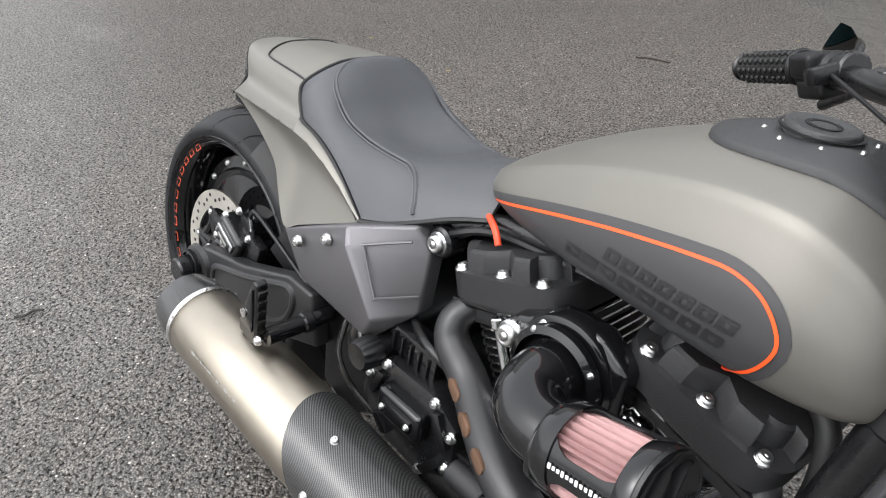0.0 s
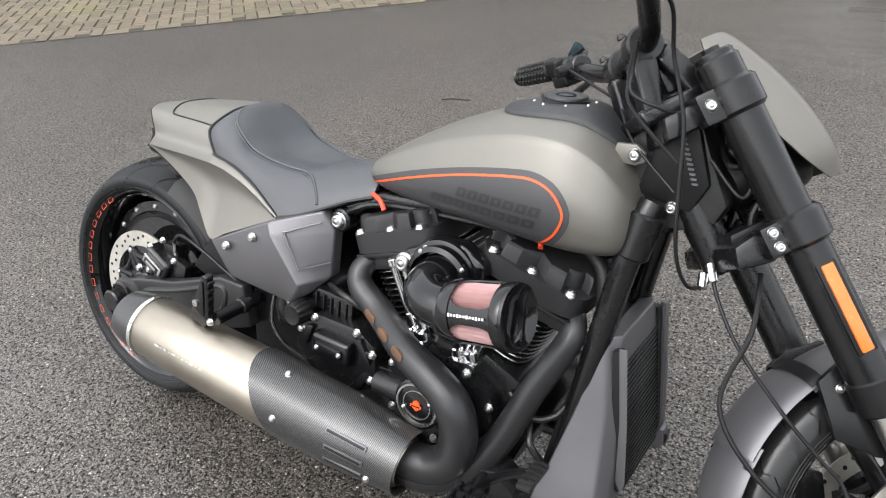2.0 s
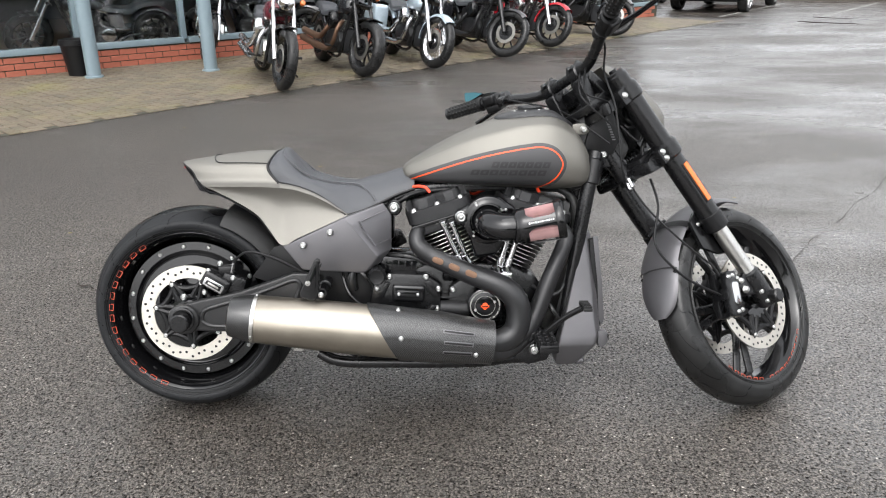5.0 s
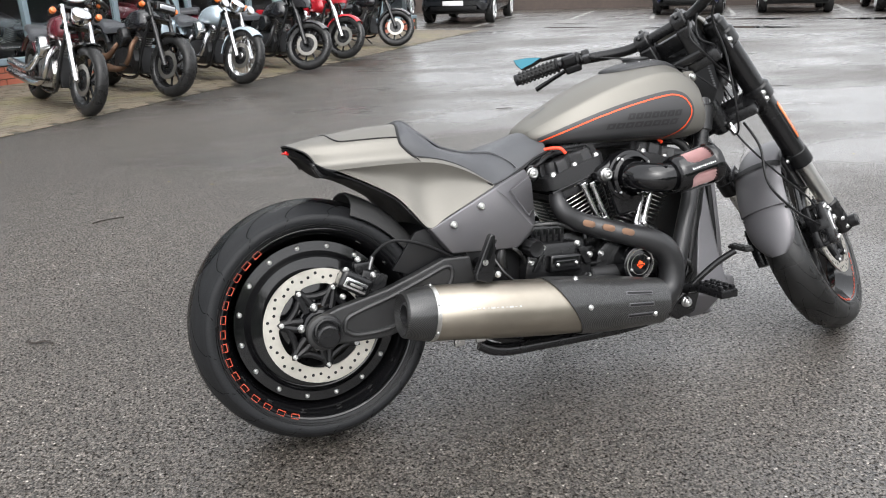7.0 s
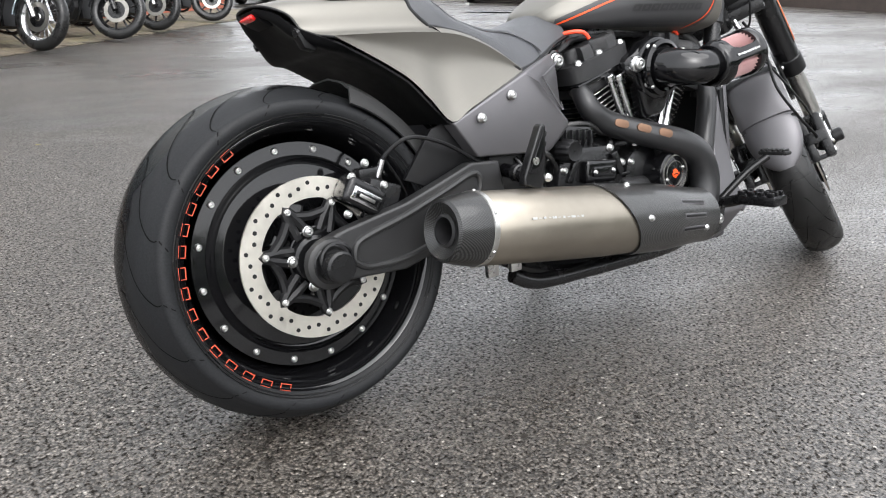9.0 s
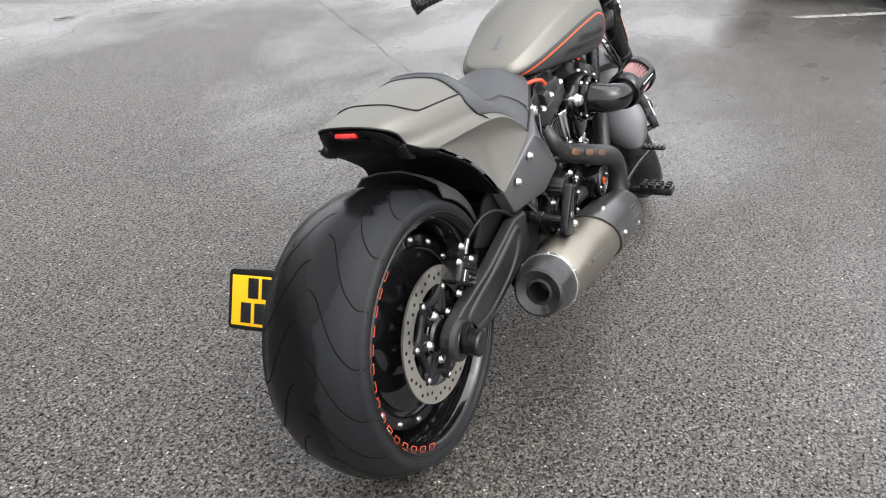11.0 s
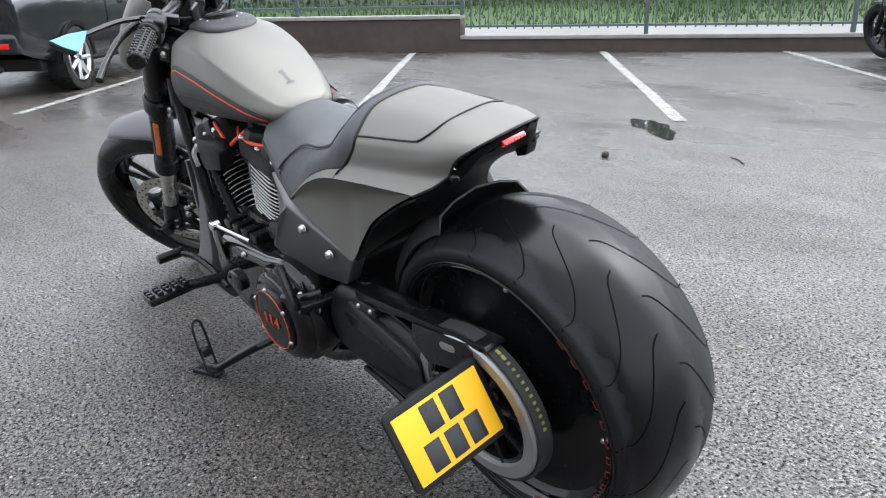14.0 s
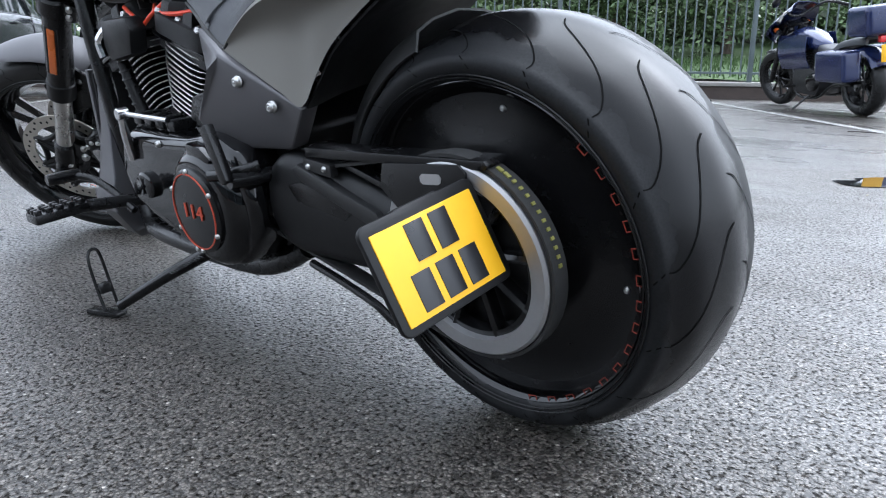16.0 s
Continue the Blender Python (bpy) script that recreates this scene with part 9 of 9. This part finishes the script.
# ---- cars ----
def car(pos, heading, label, paint, suv=False):
    """A hatchback or an estate: lofted body, glass, lamps, grille and wheels. x is ahead."""
    t = thing("car", Matrix.Translation((*pos, 0)) @ pose(0, 0, 0, 0, 0, heading), label, "car", "parked cars")
    zr = 1.62 if suv else 1.43
    L = 2.1
    st = [(-L, 0.62, 0.92, 0.70), (-L + 0.06, 0.42, 1.00, 0.80), (-1.4, 0.30, 1.02, 0.88), (-0.5, 0.28, 0.98, 0.90), (0.5, 0.28, 0.96, 0.90), (1.3, 0.29, 0.90, 0.88), (L - 0.12, 0.32, 0.78, 0.80), (L, 0.45, 0.66, 0.66)]
    rows = [[Vector((x, -w * 0.92, zb)), Vector((x, -w, zb + 0.12)), Vector((x, -w, (zb + zt) / 2)), Vector((x, -w * 0.97, zt - 0.08)), Vector((x, -w * 0.75, zt)), Vector((x, 0, zt + 0.02)), Vector((x, w * 0.75, zt)), Vector((x, w * 0.97, zt - 0.08)), Vector((x, w, (zb + zt) / 2)), Vector((x, w, zb + 0.12)), Vector((x, w * 0.92, zb))] for x, zb, zt, w in st]
    bm = B()
    grid_loft(bm, rows, 4, 3, caps=True)
    body = part("body", bm, paint, t, "", 40)
    cab = [(-1.85, 0.98, 0.99, 0.72), (-1.55, 0.96, zr - 0.06, 0.66), (-0.9, 0.95, zr, 0.64), (0.1, 0.94, zr, 0.63), (0.45, 0.93, zr - 0.06, 0.66), (1.15, 0.90, 0.93, 0.74)]
    rows = [[Vector((x, -w - 0.10 * (zt > 1.1), zb)), Vector((x, -w, zb * 0.3 + zt * 0.7)), Vector((x, -w * 0.8, zt)), Vector((x, 0, zt + 0.02)), Vector((x, w * 0.8, zt)), Vector((x, w, zb * 0.3 + zt * 0.7)), Vector((x, w + 0.10 * (zt > 1.1), zb))] for x, zb, zt, w in cab]
    bm = B()
    grid_loft(bm, rows, 4, 3)
    part("cabin_glass", bm, M_CARGLASS, t, "dark tinted glass", 50)
    rows = [[Vector((x, y, z)) for y in (-0.55, -0.3, 0, 0.3, 0.55)] for x, z in ((-1.55, zr - 0.035), (-0.9, zr + 0.022), (0.1, zr + 0.022), (0.42, zr - 0.03))]
    bm = B()
    grid_loft(bm, rows, 4, 2)
    part("roof", thicken(bm, 0.02), paint, t)
    for s in (-1, 1):
        for xx, zz in ((0.40, 0.06), (-0.45, 0.05), (-1.35, 0.09)):
            part("pillar", tube(B(), [(xx, s * 0.66, zr - 0.05), (xx + (0.35 if xx > 0 else -0.1 if xx < -1 else 0), s * 0.755, 0.95)], zz * 0.5, 8, 2), paint, t)
        part("door_seam", tube(B(), [(0.55, s * 0.903, 0.36), (0.5, s * 0.905, 0.7), (0.45, s * 0.885, 0.93)], 0.005, 5), M_PLASTIC, t)
        part("door_seam", tube(B(), [(-0.5, s * 0.903, 0.36), (-0.48, s * 0.905, 0.7), (-0.45, s * 0.89, 0.95)], 0.005, 5), M_PLASTIC, t)
        part("door_mirror", box(B(), (0.72, s * 0.97, 1.0), (0.12, 0.18, 0.13), None, 0.04, 3), paint, t)
        part("door_handle", box(B(), (0.0, s * 0.912, 0.84), (0.16, 0.02, 0.025), None, 0.008), paint, t)
        part("headlamp", box(B(), (L - 0.16, s * 0.62, 0.68), (0.22, 0.36, 0.14), Matrix.Rotation(radians(-14 * s), 4, "Z"), 0.05, 3), M_LAMPGLASS, t)
        part("tail_lamp", box(B(), (-L + (0.10 if suv else 0.04), s * 0.66, 1.12 if suv else 0.88), (0.14, 0.26, 0.20 if suv else 0.16), Matrix.Rotation(radians(12 * s), 4, "Z"), 0.04, 3), M_REDLENS, t)
        for x in (-1.3, 1.32):
            m = Matrix.Translation((x, s * 0.80, 0.32))
            w = part("wheel", lathe(B(), [(0.0001, s * 0.075), (0.06, s * 0.08), (0.09, s * 0.06), (0.19, s * 0.055), (0.22, s * 0.09), (0.225, s * 0.10)], 32, m), M_PLASTIC, t)
            part("tyre", lathe(B(), [(0.22, -0.1), (0.27, -0.11), (0.31, -0.10), (0.32, -0.05), (0.32, 0.05), (0.31, 0.10), (0.27, 0.11), (0.22, 0.10)], 36, m), M_RUBBER, w, "", 60)
            bm = B()
            for k in range(7):
                a = 2 * math.pi * k / 7
                cyl(bm, m @ Vector((0.03 * math.cos(a), s * 0.085, 0.03 * math.sin(a))), m @ Vector((0.215 * math.cos(a), s * 0.098, 0.215 * math.sin(a))), 0.026, 0.02, n=8)
            lathe(bm, [(0.205, s * 0.08), (0.222, s * 0.112), (0.228, s * 0.10)], 32, m)
            part("alloy_rim", bm, M_ALU, w)
            part("wheel_arch", lathe(B(), [(0.36, s * 0.085), (0.37, s * 0.115), (0.33, s * 0.112), (0.32, s * 0.085)], 24, m, a0=0.0, a1=math.pi), M_PLASTIC, t)
    part("grille", box(B(), (L - 0.04, 0, 0.60), (0.06, 0.60, 0.22), None, 0.03, 2), M_PLASTIC, t)
    for k in range(5):
        part("grille_bar", box(B(), (L - 0.006, 0, 0.52 + 0.04 * k), (0.012, 0.56, 0.008), None, 0.003), M_CHROME, t)
    part("lower_intake", box(B(), (L - 0.07, 0, 0.38), (0.08, 1.2, 0.12), None, 0.03, 2), M_PLASTIC, t)
    part("front_plate", box(B(), (L + 0.0, 0, 0.50), (0.02, 0.52, 0.11), None, 0.004), M_WHITEBAR, t)
    part("rear_plate", box(B(), (-L - 0.0, 0, 0.80 if not suv else 0.66), (0.02, 0.52, 0.11), None, 0.004), M_YELLOW, t)
    if suv:
        for s in (-1, 1):
            part("bumper_reflector", box(B(), (-L - 0.015, s * 0.56, 0.50), (0.02, 0.20, 0.05), None, 0.008, 2), M_REDLENS, t)
        part("exhaust_tip", lathe(B(), [(0.03, -0.08), (0.032, 0.06), (0.027, 0.06), (0.026, -0.06)], 20, Matrix.Translation((-L + 0.05, -0.45, 0.28)) @ Matrix.Rotation(radians(90), 4, "Z")), M_STEEL, t)
    part("rear_bumper", box(B(), (-L + 0.06, 0, 0.52), (0.16, 1.5, 0.2), None, 0.06, 3), paint, t)
    for k in range(6):
        part("plate_bar", box(B(), (-L - 0.012, -0.2 + 0.08 * k, 0.80 if not suv else 0.66), (0.004, 0.05, 0.07)), M_PLATEBLK, t)
    part("underside", box(B(), (0, 0, 0.30), (3.6, 1.5, 0.12), None, 0.02), M_PLASTIC, t)
    return t


M_SILVER = mat("silver_car_paint", (0.5, 0.51, 0.52), 0.25, 0.6, coat=0.5, var=0.03)
M_WHITE = mat("white_car_paint", (0.75, 0.76, 0.77), 0.25, 0.0, coat=0.5, var=0.02)
M_DKGREY = mat("dark_grey_car_paint", (0.02, 0.022, 0.025), 0.2, 0.3, coat=0.6, var=0.05)


def nosed(front, heading):
    h = radians(heading)
    return (front[0] - 2.1 * math.cos(h), front[1] - 2.1 * math.sin(h))


car(nosed((7.75, 16.2), 232), 232, "black estate car with chrome grille, nose out", M_DKGREY)
car(nosed((5.4, 18.0), 232), 232, "silver hatchback car parked in a bay", M_SILVER)
car(nosed((13.9, 14.9), 226), 226, "dark blue hatchback car parked in a bay", M_BLUEPAINT)
car(nosed((16.2, 13.4), 226), 226, "white hatchback car parked nose out", M_WHITE, True)
car(nosed((18.4, 11.6), 226), 226, "black hatchback car parked nose out", M_DKGREY)
car((9.25, -1.70), -42, "black sports utility car parked tail towards the lane", M_DKGREY, True)

# ---- boundary walls, railings ----
M_WALL = mat("dark_damp_brick_wall", (0.06, 0.045, 0.038), 0.8, var=0.35, scale=9, bump=0.5, bump_scale=60)
M_COPE = mat("grey_concrete_coping", (0.26, 0.25, 0.23), 0.75, var=0.2, scale=7, bump=0.3, bump_scale=120)
M_RAIL = mat("grey_green_railing_paint", (0.1, 0.125, 0.13), 0.45, 0.2, var=0.08)


def wall_run(name, origin, d, s0, s1, height, thick, label):
    n = Vector((-d.y, d.x, 0))
    m = Matrix((d, n, Vector((0, 0, 1)))).transposed().to_4x4()
    m.translation = origin
    w = tagged(part(name, prism(B(), [(s0, 0), (s1, 0), (s1, height), (s0, height)], -thick / 2, thick / 2, 0.0, m), M_WALL, None), label, "wall", kind="structure")
    part("coping", prism(B(), [(s0, height), (s1, height), (s1, height + 0.05), (s0, height + 0.05)], -thick / 2 - 0.03, thick / 2 + 0.03, 0.01, m), M_COPE, w)
    return m


def railing(m, s0, s1, z0, h=1.75, pitch=0.125, bay=2.6):
    n = max(1, round((s1 - s0) / bay))
    step = (s1 - s0) / n
    bar = bpy.data.meshes.new("bar")
    bm = cyl(B(), (0, 0, 0.08), (0, 0, h - 0.02), 0.011, n=6)
    bm.to_mesh(bar)
    bm.free()
    bar.materials.append(M_RAIL)
    for i in range(n):
        a = s0 + i * step
        f = thing("railing_panel", m @ Matrix.Translation((a, 0, z0)), "grey-green steel railing panel on a low wall", "railing", "railing panels")
        part("post", box(B(), (0, 0, h / 2 + 0.05), (0.06, 0.06, h + 0.1), None, 0.006), M_RAIL, f)
        for z in (0.12, h - 0.15):
            part("rail", box(B(), (step / 2, 0, z), (step - 0.06, 0.045, 0.03), None, 0.004), M_RAIL, f)
        k = int((step - 0.1) / pitch)
        for j in range(k):
            b = new("bar", bar)
            b.parent = f
            b.matrix_local = Matrix.Translation((0.06 + (j + 0.5) * (step - 0.12) / k, 0, 0))


mA = wall_run("wall_a", WA0, WAD, -16.0, 2.35, 0.17, 0.28, "low dark wall with coping under railings")
wall_run("wall_b", WA0, WAD, 2.35, 15.0, 0.45, 0.28, "dark damp boundary wall with coping")
railing(mA, -13.0, 2.35, 0.22)
railing(mA, 2.35, 12.6, 0.50)
WB0 = Vector((4.0, 26.0, 0))
WBD = (Vector((22.5, 16.6, 0)) - WB0).normalized()
mB = wall_run("wall_c", WB0, WBD, -4.0, 21.0, 1.05, 0.25, "dark boundary wall behind the parked cars")
railing(mB, -3.0, 20.0, 1.10, 1.1, 0.16, 2.9)
C0 = WB0 + WBD * 21.0
CE = WA0 + WAD * 15.0
wall_run("wall_d", C0, (CE - C0).normalized(), 0.0, (CE - C0).length, 1.05, 0.25, "dark boundary wall beside the car park")

# verge and footway beyond the low wall
M_FOOT = mat("pale_footway_concrete", (0.20, 0.20, 0.195), 0.6, var=0.16, scale=3, bump=0.2, bump_scale=80)
M_GRASS = mat("wet_grass", (0.045, 0.085, 0.02), 0.7, var=0.35, scale=9, bump=0.8, bump_scale=40)
tagged(part("footway", prism(B(), [(-24, 0.0), (16, 0.0), (16, 0.12), (-24, 0.12)], -3.4, -0.16, 0, mA), M_FOOT, None), "pale wet footway behind the railings", "pavement", kind="structure")
bm = B()
rows = [[bm.verts.new(mA @ Vector((s, -y, 0.13 + 0.10 * (y - 3.4) + 0.05 * math.sin(s * 0.9 + y)))) for y in (3.4, 4.2, 5.2, 6.5, 9.0, 13.0)] for s in range(-24, 17)]
for a, b in zip(rows, rows[1:]):
    bridge(bm, a, b, False)
tagged(part("verge", bm, M_GRASS, None), "grass verge rising behind the footway", "grass", kind="structure")
rnd = random.Random(4)
vs, fs = [], []
for _ in range(9000):
    s, y = rnd.uniform(-20, 14), rnd.uniform(3.4, 7.0)
    p = mA @ Vector((s, -y, 0.13 + 0.10 * (y - 3.4) + 0.05 * math.sin(s * 0.9 + y)))
    a = rnd.uniform(0, math.pi)
    h = rnd.uniform(0.06, 0.16)
    w = Vector((math.cos(a), math.sin(a), 0)) * 0.018
    k = len(vs)
    vs += [p - w, p + w, p + Vector((rnd.uniform(-0.05, 0.05), rnd.uniform(-0.05, 0.05), h))]
    fs.append((k, k + 1, k + 2))
me = bpy.data.meshes.new("grass")
me.from_pydata(vs, [], fs)
me.materials.append(M_GRASS)
tagged(new("grass", me), "tufts of wet green grass on the verge", "grass", kind="stuff")


# ---- trees and hedge ----
def leaf_mat(name, c):
    m, t, b = nodes_of(name)
    geo = t.nodes.new("ShaderNodeNewGeometry")
    r = ramp(t, geo.outputs["Random Per Island"], [(0.0, tuple(v * 0.55 for v in c)), (0.5, c), (1.0, tuple(min(1, v * 1.7) for v in c))])
    t.links.new(r.outputs["Color"], b.inputs["Base Color"])
    b.inputs["Roughness"].default_value = 0.55
    return m


# both leaf greens lightened to carry the haze behind the railings
M_LEAF = leaf_mat("green_leaves", (0.10, 0.145, 0.055))
M_LEAF2 = leaf_mat("dark_green_leaves", (0.075, 0.115, 0.048))
M_BARK = mat("grey_brown_bark", (0.1, 0.08, 0.06), 0.85, var=0.3, scale=12, bump=0.8, bump_scale=40)


def leaf_cloud(rnd, clumps, per, size):
    vs, fs = [], []
    for c, r in clumps:
        for _ in range(per):
            d = Vector((rnd.gauss(0, 1), rnd.gauss(0, 1), rnd.gauss(0, 1))).normalized() * r * rnd.uniform(0.35, 1.1)
            p = c + Vector((d.x, d.y, d.z * 0.8))
            a = Vector((rnd.gauss(0, 1), rnd.gauss(0, 1), rnd.gauss(0, 0.6))).normalized()
            b = a.cross(Vector((rnd.gauss(0, 1), rnd.gauss(0, 1), rnd.gauss(0, 1)))).normalized()
            s = size * rnd.uniform(0.6, 1.3)
            k = len(vs)
            vs += [p - a * s, p + b * s * 0.45, p + a * s, p - b * s * 0.45]
            fs.append((k, k + 1, k + 2, k + 3))
    me = bpy.data.meshes.new("crown")
    me.from_pydata(vs, [], fs)
    return me


def tree(seed, h):
    rnd = random.Random(seed)
    t = thing("tree", None, "leafy green tree behind the railings", "tree", "boundary trees")
    part("trunk", tube(B(), [(0, 0, -0.3), (0.05, 0.02, h * 0.25), (-0.05, 0.06, h * 0.55), (0.02, 0.0, h * 0.85)], 0.1, 10, 5, radii=[0.17, 0.13, 0.09, 0.03]), M_BARK, t)
    clumps = []
    for k in range(7):
        a = rnd.uniform(0, 6.28)
        z = h * rnd.uniform(0.25, 0.7)
        e = Vector((math.cos(a) * h * 0.26, math.sin(a) * h * 0.26, z + h * 0.16))
        part("limb", tube(B(), [(0, 0, z), e * 0.5 + Vector((0, 0, z * 0.45)), e], 0.04, 7, 4, radii=[0.06, 0.04, 0.015]), M_BARK, t)
        clumps.append((e, h * 0.15))
    for k in range(16):
        a, r = rnd.uniform(0, 6.28), h * rnd.uniform(0.05, 0.34)
        clumps.append((Vector((r * math.cos(a), r * math.sin(a), h * rnd.uniform(0.22, 1.0))), h * rnd.uniform(0.09, 0.17)))
    me = leaf_cloud(rnd, clumps, 190, 0.10)
    me.materials.append(M_LEAF)
    c = new("crown", me)
    c.parent = t
    return t


protos = [tree(11, 3.6), tree(12, 4.0), tree(13, 3.2)]
spots = [(-15, 8.5), (-12, 7.6), (-9.5, 8.8), (-6.8, 7.8), (-4.2, 8.4), (-1.6, 7.7), (1.0, 8.6), (3.8, 7.9), (6.6, 8.7), (9.6, 7.8), (12.6, 8.6)]
for k, (s, y) in enumerate(spots):
    p = mA @ Vector((s, -y, 0.5))
    m = Matrix.Translation(p) @ pose(0, 0, 0, 0, 0, 77 * k)
    if k < 3:
        protos[k].matrix_world = m
    else:
        copy_thing(protos[k % 3], m)
rnd = random.Random(21)
clumps = []
for k in range(170):
    clumps.append((mA @ Vector((rnd.uniform(-19, 4), -rnd.uniform(10.5, 14.0), rnd.uniform(0.3, 3.0))), rnd.uniform(0.7, 1.1)))
me = leaf_cloud(rnd, clumps, 90, 0.26)
me.name = "woodland"
# distance haze put into the leaf colour, a paler greyer green
me.materials.append(leaf_mat("hazed_far_leaves", (0.085, 0.115, 0.06)))
tagged(new("woodland", me), "far green woodland behind the car park", "woodland", kind="stuff")
rnd = random.Random(8)
clumps = []
for k in range(150):
    s, y = rnd.uniform(-20, 15), rnd.uniform(6.4, 7.8)
    clumps.append((mA @ Vector((s, -y, 0.4 + rnd.uniform(0.1, 1.9))), rnd.uniform(0.4, 0.75)))
me = leaf_cloud(rnd, clumps, 130, 0.075)
me.name = "hedge"
me.materials.append(M_LEAF2)
tagged(new("hedge", me), "dense dark green hedge behind the railings", "hedge", kind="stuff")

# ---- litter on the ground ----
M_TWIG = mat("dark_twig", (0.03, 0.024, 0.02), 0.8)
M_FLEAF = mat("fallen_leaf", (0.36, 0.3, 0.1), 0.7, var=0.3, scale=30)
rnd = random.Random(21)


def twig(x, y, a, ln):
    d = Vector((math.cos(a), math.sin(a), 0))
    n = Vector((-d.y, d.x, 0))
    pts = [Vector((x, y, 0.006)) + d * (ln * (k / 3 - 0.5)) + n * rnd.uniform(-0.12, 0.12) * ln for k in range(4)]
    tagged(part("twig", tube(B(), pts, 0.0035, 6, 4), M_TWIG, None), "thin dark twig lying on the asphalt", "twig", "fallen twigs")


def leaf(x, y, a, s):
    bm = B()
    own = [(-1, 0, 0), (-0.4, 0.35, 0.2), (0.4, 0.3, 0.25), (1, 0, 0.1), (0.4, -0.3, 0.3), (-0.4, -0.35, 0.15)]
    m = Matrix.Translation((x, y, 0.005)) @ Matrix.Rotation(a, 4, "Z") @ Matrix.Diagonal((s, s, s, 1))
    bm.faces.new([bm.verts.new(m @ Vector(p)) for p in own])
    tagged(part("leaf", thicken(bm, 0.0008), M_FLEAF, None), "small dry yellow leaf on the asphalt", "leaf", "fallen leaves")


for x, y, a, ln in ((-0.5, 2.4, 0.2, 0.16), (-0.35, -3.4, 0.9, 0.22), (1.2, -2.9, -0.6, 0.16), (-0.75, 0.95, 2.6, 0.10), (-0.62, -0.35, 1.1, 0.07), (0.9, -5.6, 0.4, 0.2), (2.9, 4.4, -0.4, 0.15)):
    twig(x, y, a, ln)
for k in range(26):
    leaf(rnd.uniform(-2.2, 4.5), rnd.choice((rnd.uniform(0.9, 5.0), rnd.uniform(-3.5, -0.8))), rnd.uniform(0, 6.3), rnd.uniform(0.008, 0.017))
for k in range(14):
    s = rnd.uniform(0.5, 8)
    p = P0 + PD * s + PN * rnd.uniform(0.1, 2.6)
    leaf(p.x, p.y, rnd.uniform(0, 6.3), rnd.uniform(0.015, 0.03))
gs = Vector((1.8, -2.52, 0.012))
bm = B()
bmesh.ops.create_icosphere(bm, subdivisions=2, radius=0.022)
for v in bm.verts:
    v.co = gs + v.co * (1 + 0.25 * noise.noise(v.co * 60))
tagged(part("stone", bm, M_TWIG, None), "dark loose stone lying on the asphalt", "stone")

# ---- paving blocks and plinth bricks ----
def block_mesh(l, w, h, c=0.005):
    vs = [(-l / 2, -w / 2, 0), (l / 2, -w / 2, 0), (l / 2, w / 2, 0), (-l / 2, w / 2, 0), (-l / 2, -w / 2, h - c), (l / 2, -w / 2, h - c), (l / 2, w / 2, h - c), (-l / 2, w / 2, h - c), (-l / 2 + c, -w / 2 + c, h), (l / 2 - c, -w / 2 + c, h), (l / 2 - c, w / 2 - c, h), (-l / 2 + c, w / 2 - c, h)]
    fs = [(0, 1, 5, 4), (1, 2, 6, 5), (2, 3, 7, 6), (3, 0, 4, 7), (4, 5, 9, 8), (5, 6, 10, 9), (6, 7, 11, 10), (7, 4, 8, 11), (8, 9, 10, 11)]
    return vs, fs


BV, BF = block_mesh(0.190, 0.090, 0.010, 0.005)
blk = bpy.data.meshes.new("paving_block")
blk.from_pydata(BV, [], BF)
blk.materials.append(M_PAVE)
rnd = random.Random(3)
MPV = Matrix((PD, PN, Vector((0, 0, 1)))).transposed().to_4x4()
MPV.translation = P0 + Vector((0, 0, 0.004))
vs, fs, count = [], [], 0
for r in range(int(DEEP / 0.1) - 1):
    for c in range(int((S1 - S0) / 0.1) - 1):
        d = (c - r) % 4
        if d not in (0, 3):
            continue
        s, w = S0 + 0.1 * c + (0.10 if d == 0 else 0.05), 0.1 * r + (0.05 if d == 0 else 0.10)
        m = MPV @ Matrix.Translation((s, w, rnd.uniform(-0.0022, 0.0022))) @ Matrix.Rotation(rnd.uniform(-0.012, 0.012) + (0.0 if d == 0 else math.pi / 2), 4, "Z")
        if 0.6 < s < 4.6 and w < 1.4 and count < 290:
            ob = new("paving_block", blk)
            ob.parent = paving
            ob.matrix_local = m
            count += 1
        else:
            k = len(vs)
            vs += [m @ Vector(v) for v in BV]
            fs += [tuple(k + i for i in f) for f in BF]
me = bpy.data.meshes.new("paving_field")
me.from_pydata(vs, [], fs)
me.materials.append(M_PAVE)
pf = new("paving_field", me)
pf.parent = paving
tagged(pf, "brown paving blocks laid in herringbone", kind="stuff")
BV2, BF2 = block_mesh(0.215, 0.065, 0.012, 0.003)
brick = bpy.data.meshes.new("brick")
brick.from_pydata(BV2, [], BF2)
brick.materials.append(M_BRICK)
for r in range(3):
    for c in range(60):
        s = 2.52 + c * 0.225 + (0.11 if r % 2 else 0)
        if s > 15.8:
            continue
        ob = new("brick", brick)
        ob.parent = plinth
        ob.matrix_local = MFC @ Matrix.Translation((s, -0.021, 0.045 + 0.076 * r)) @ Matrix.Rotation(radians(90), 4, "X")
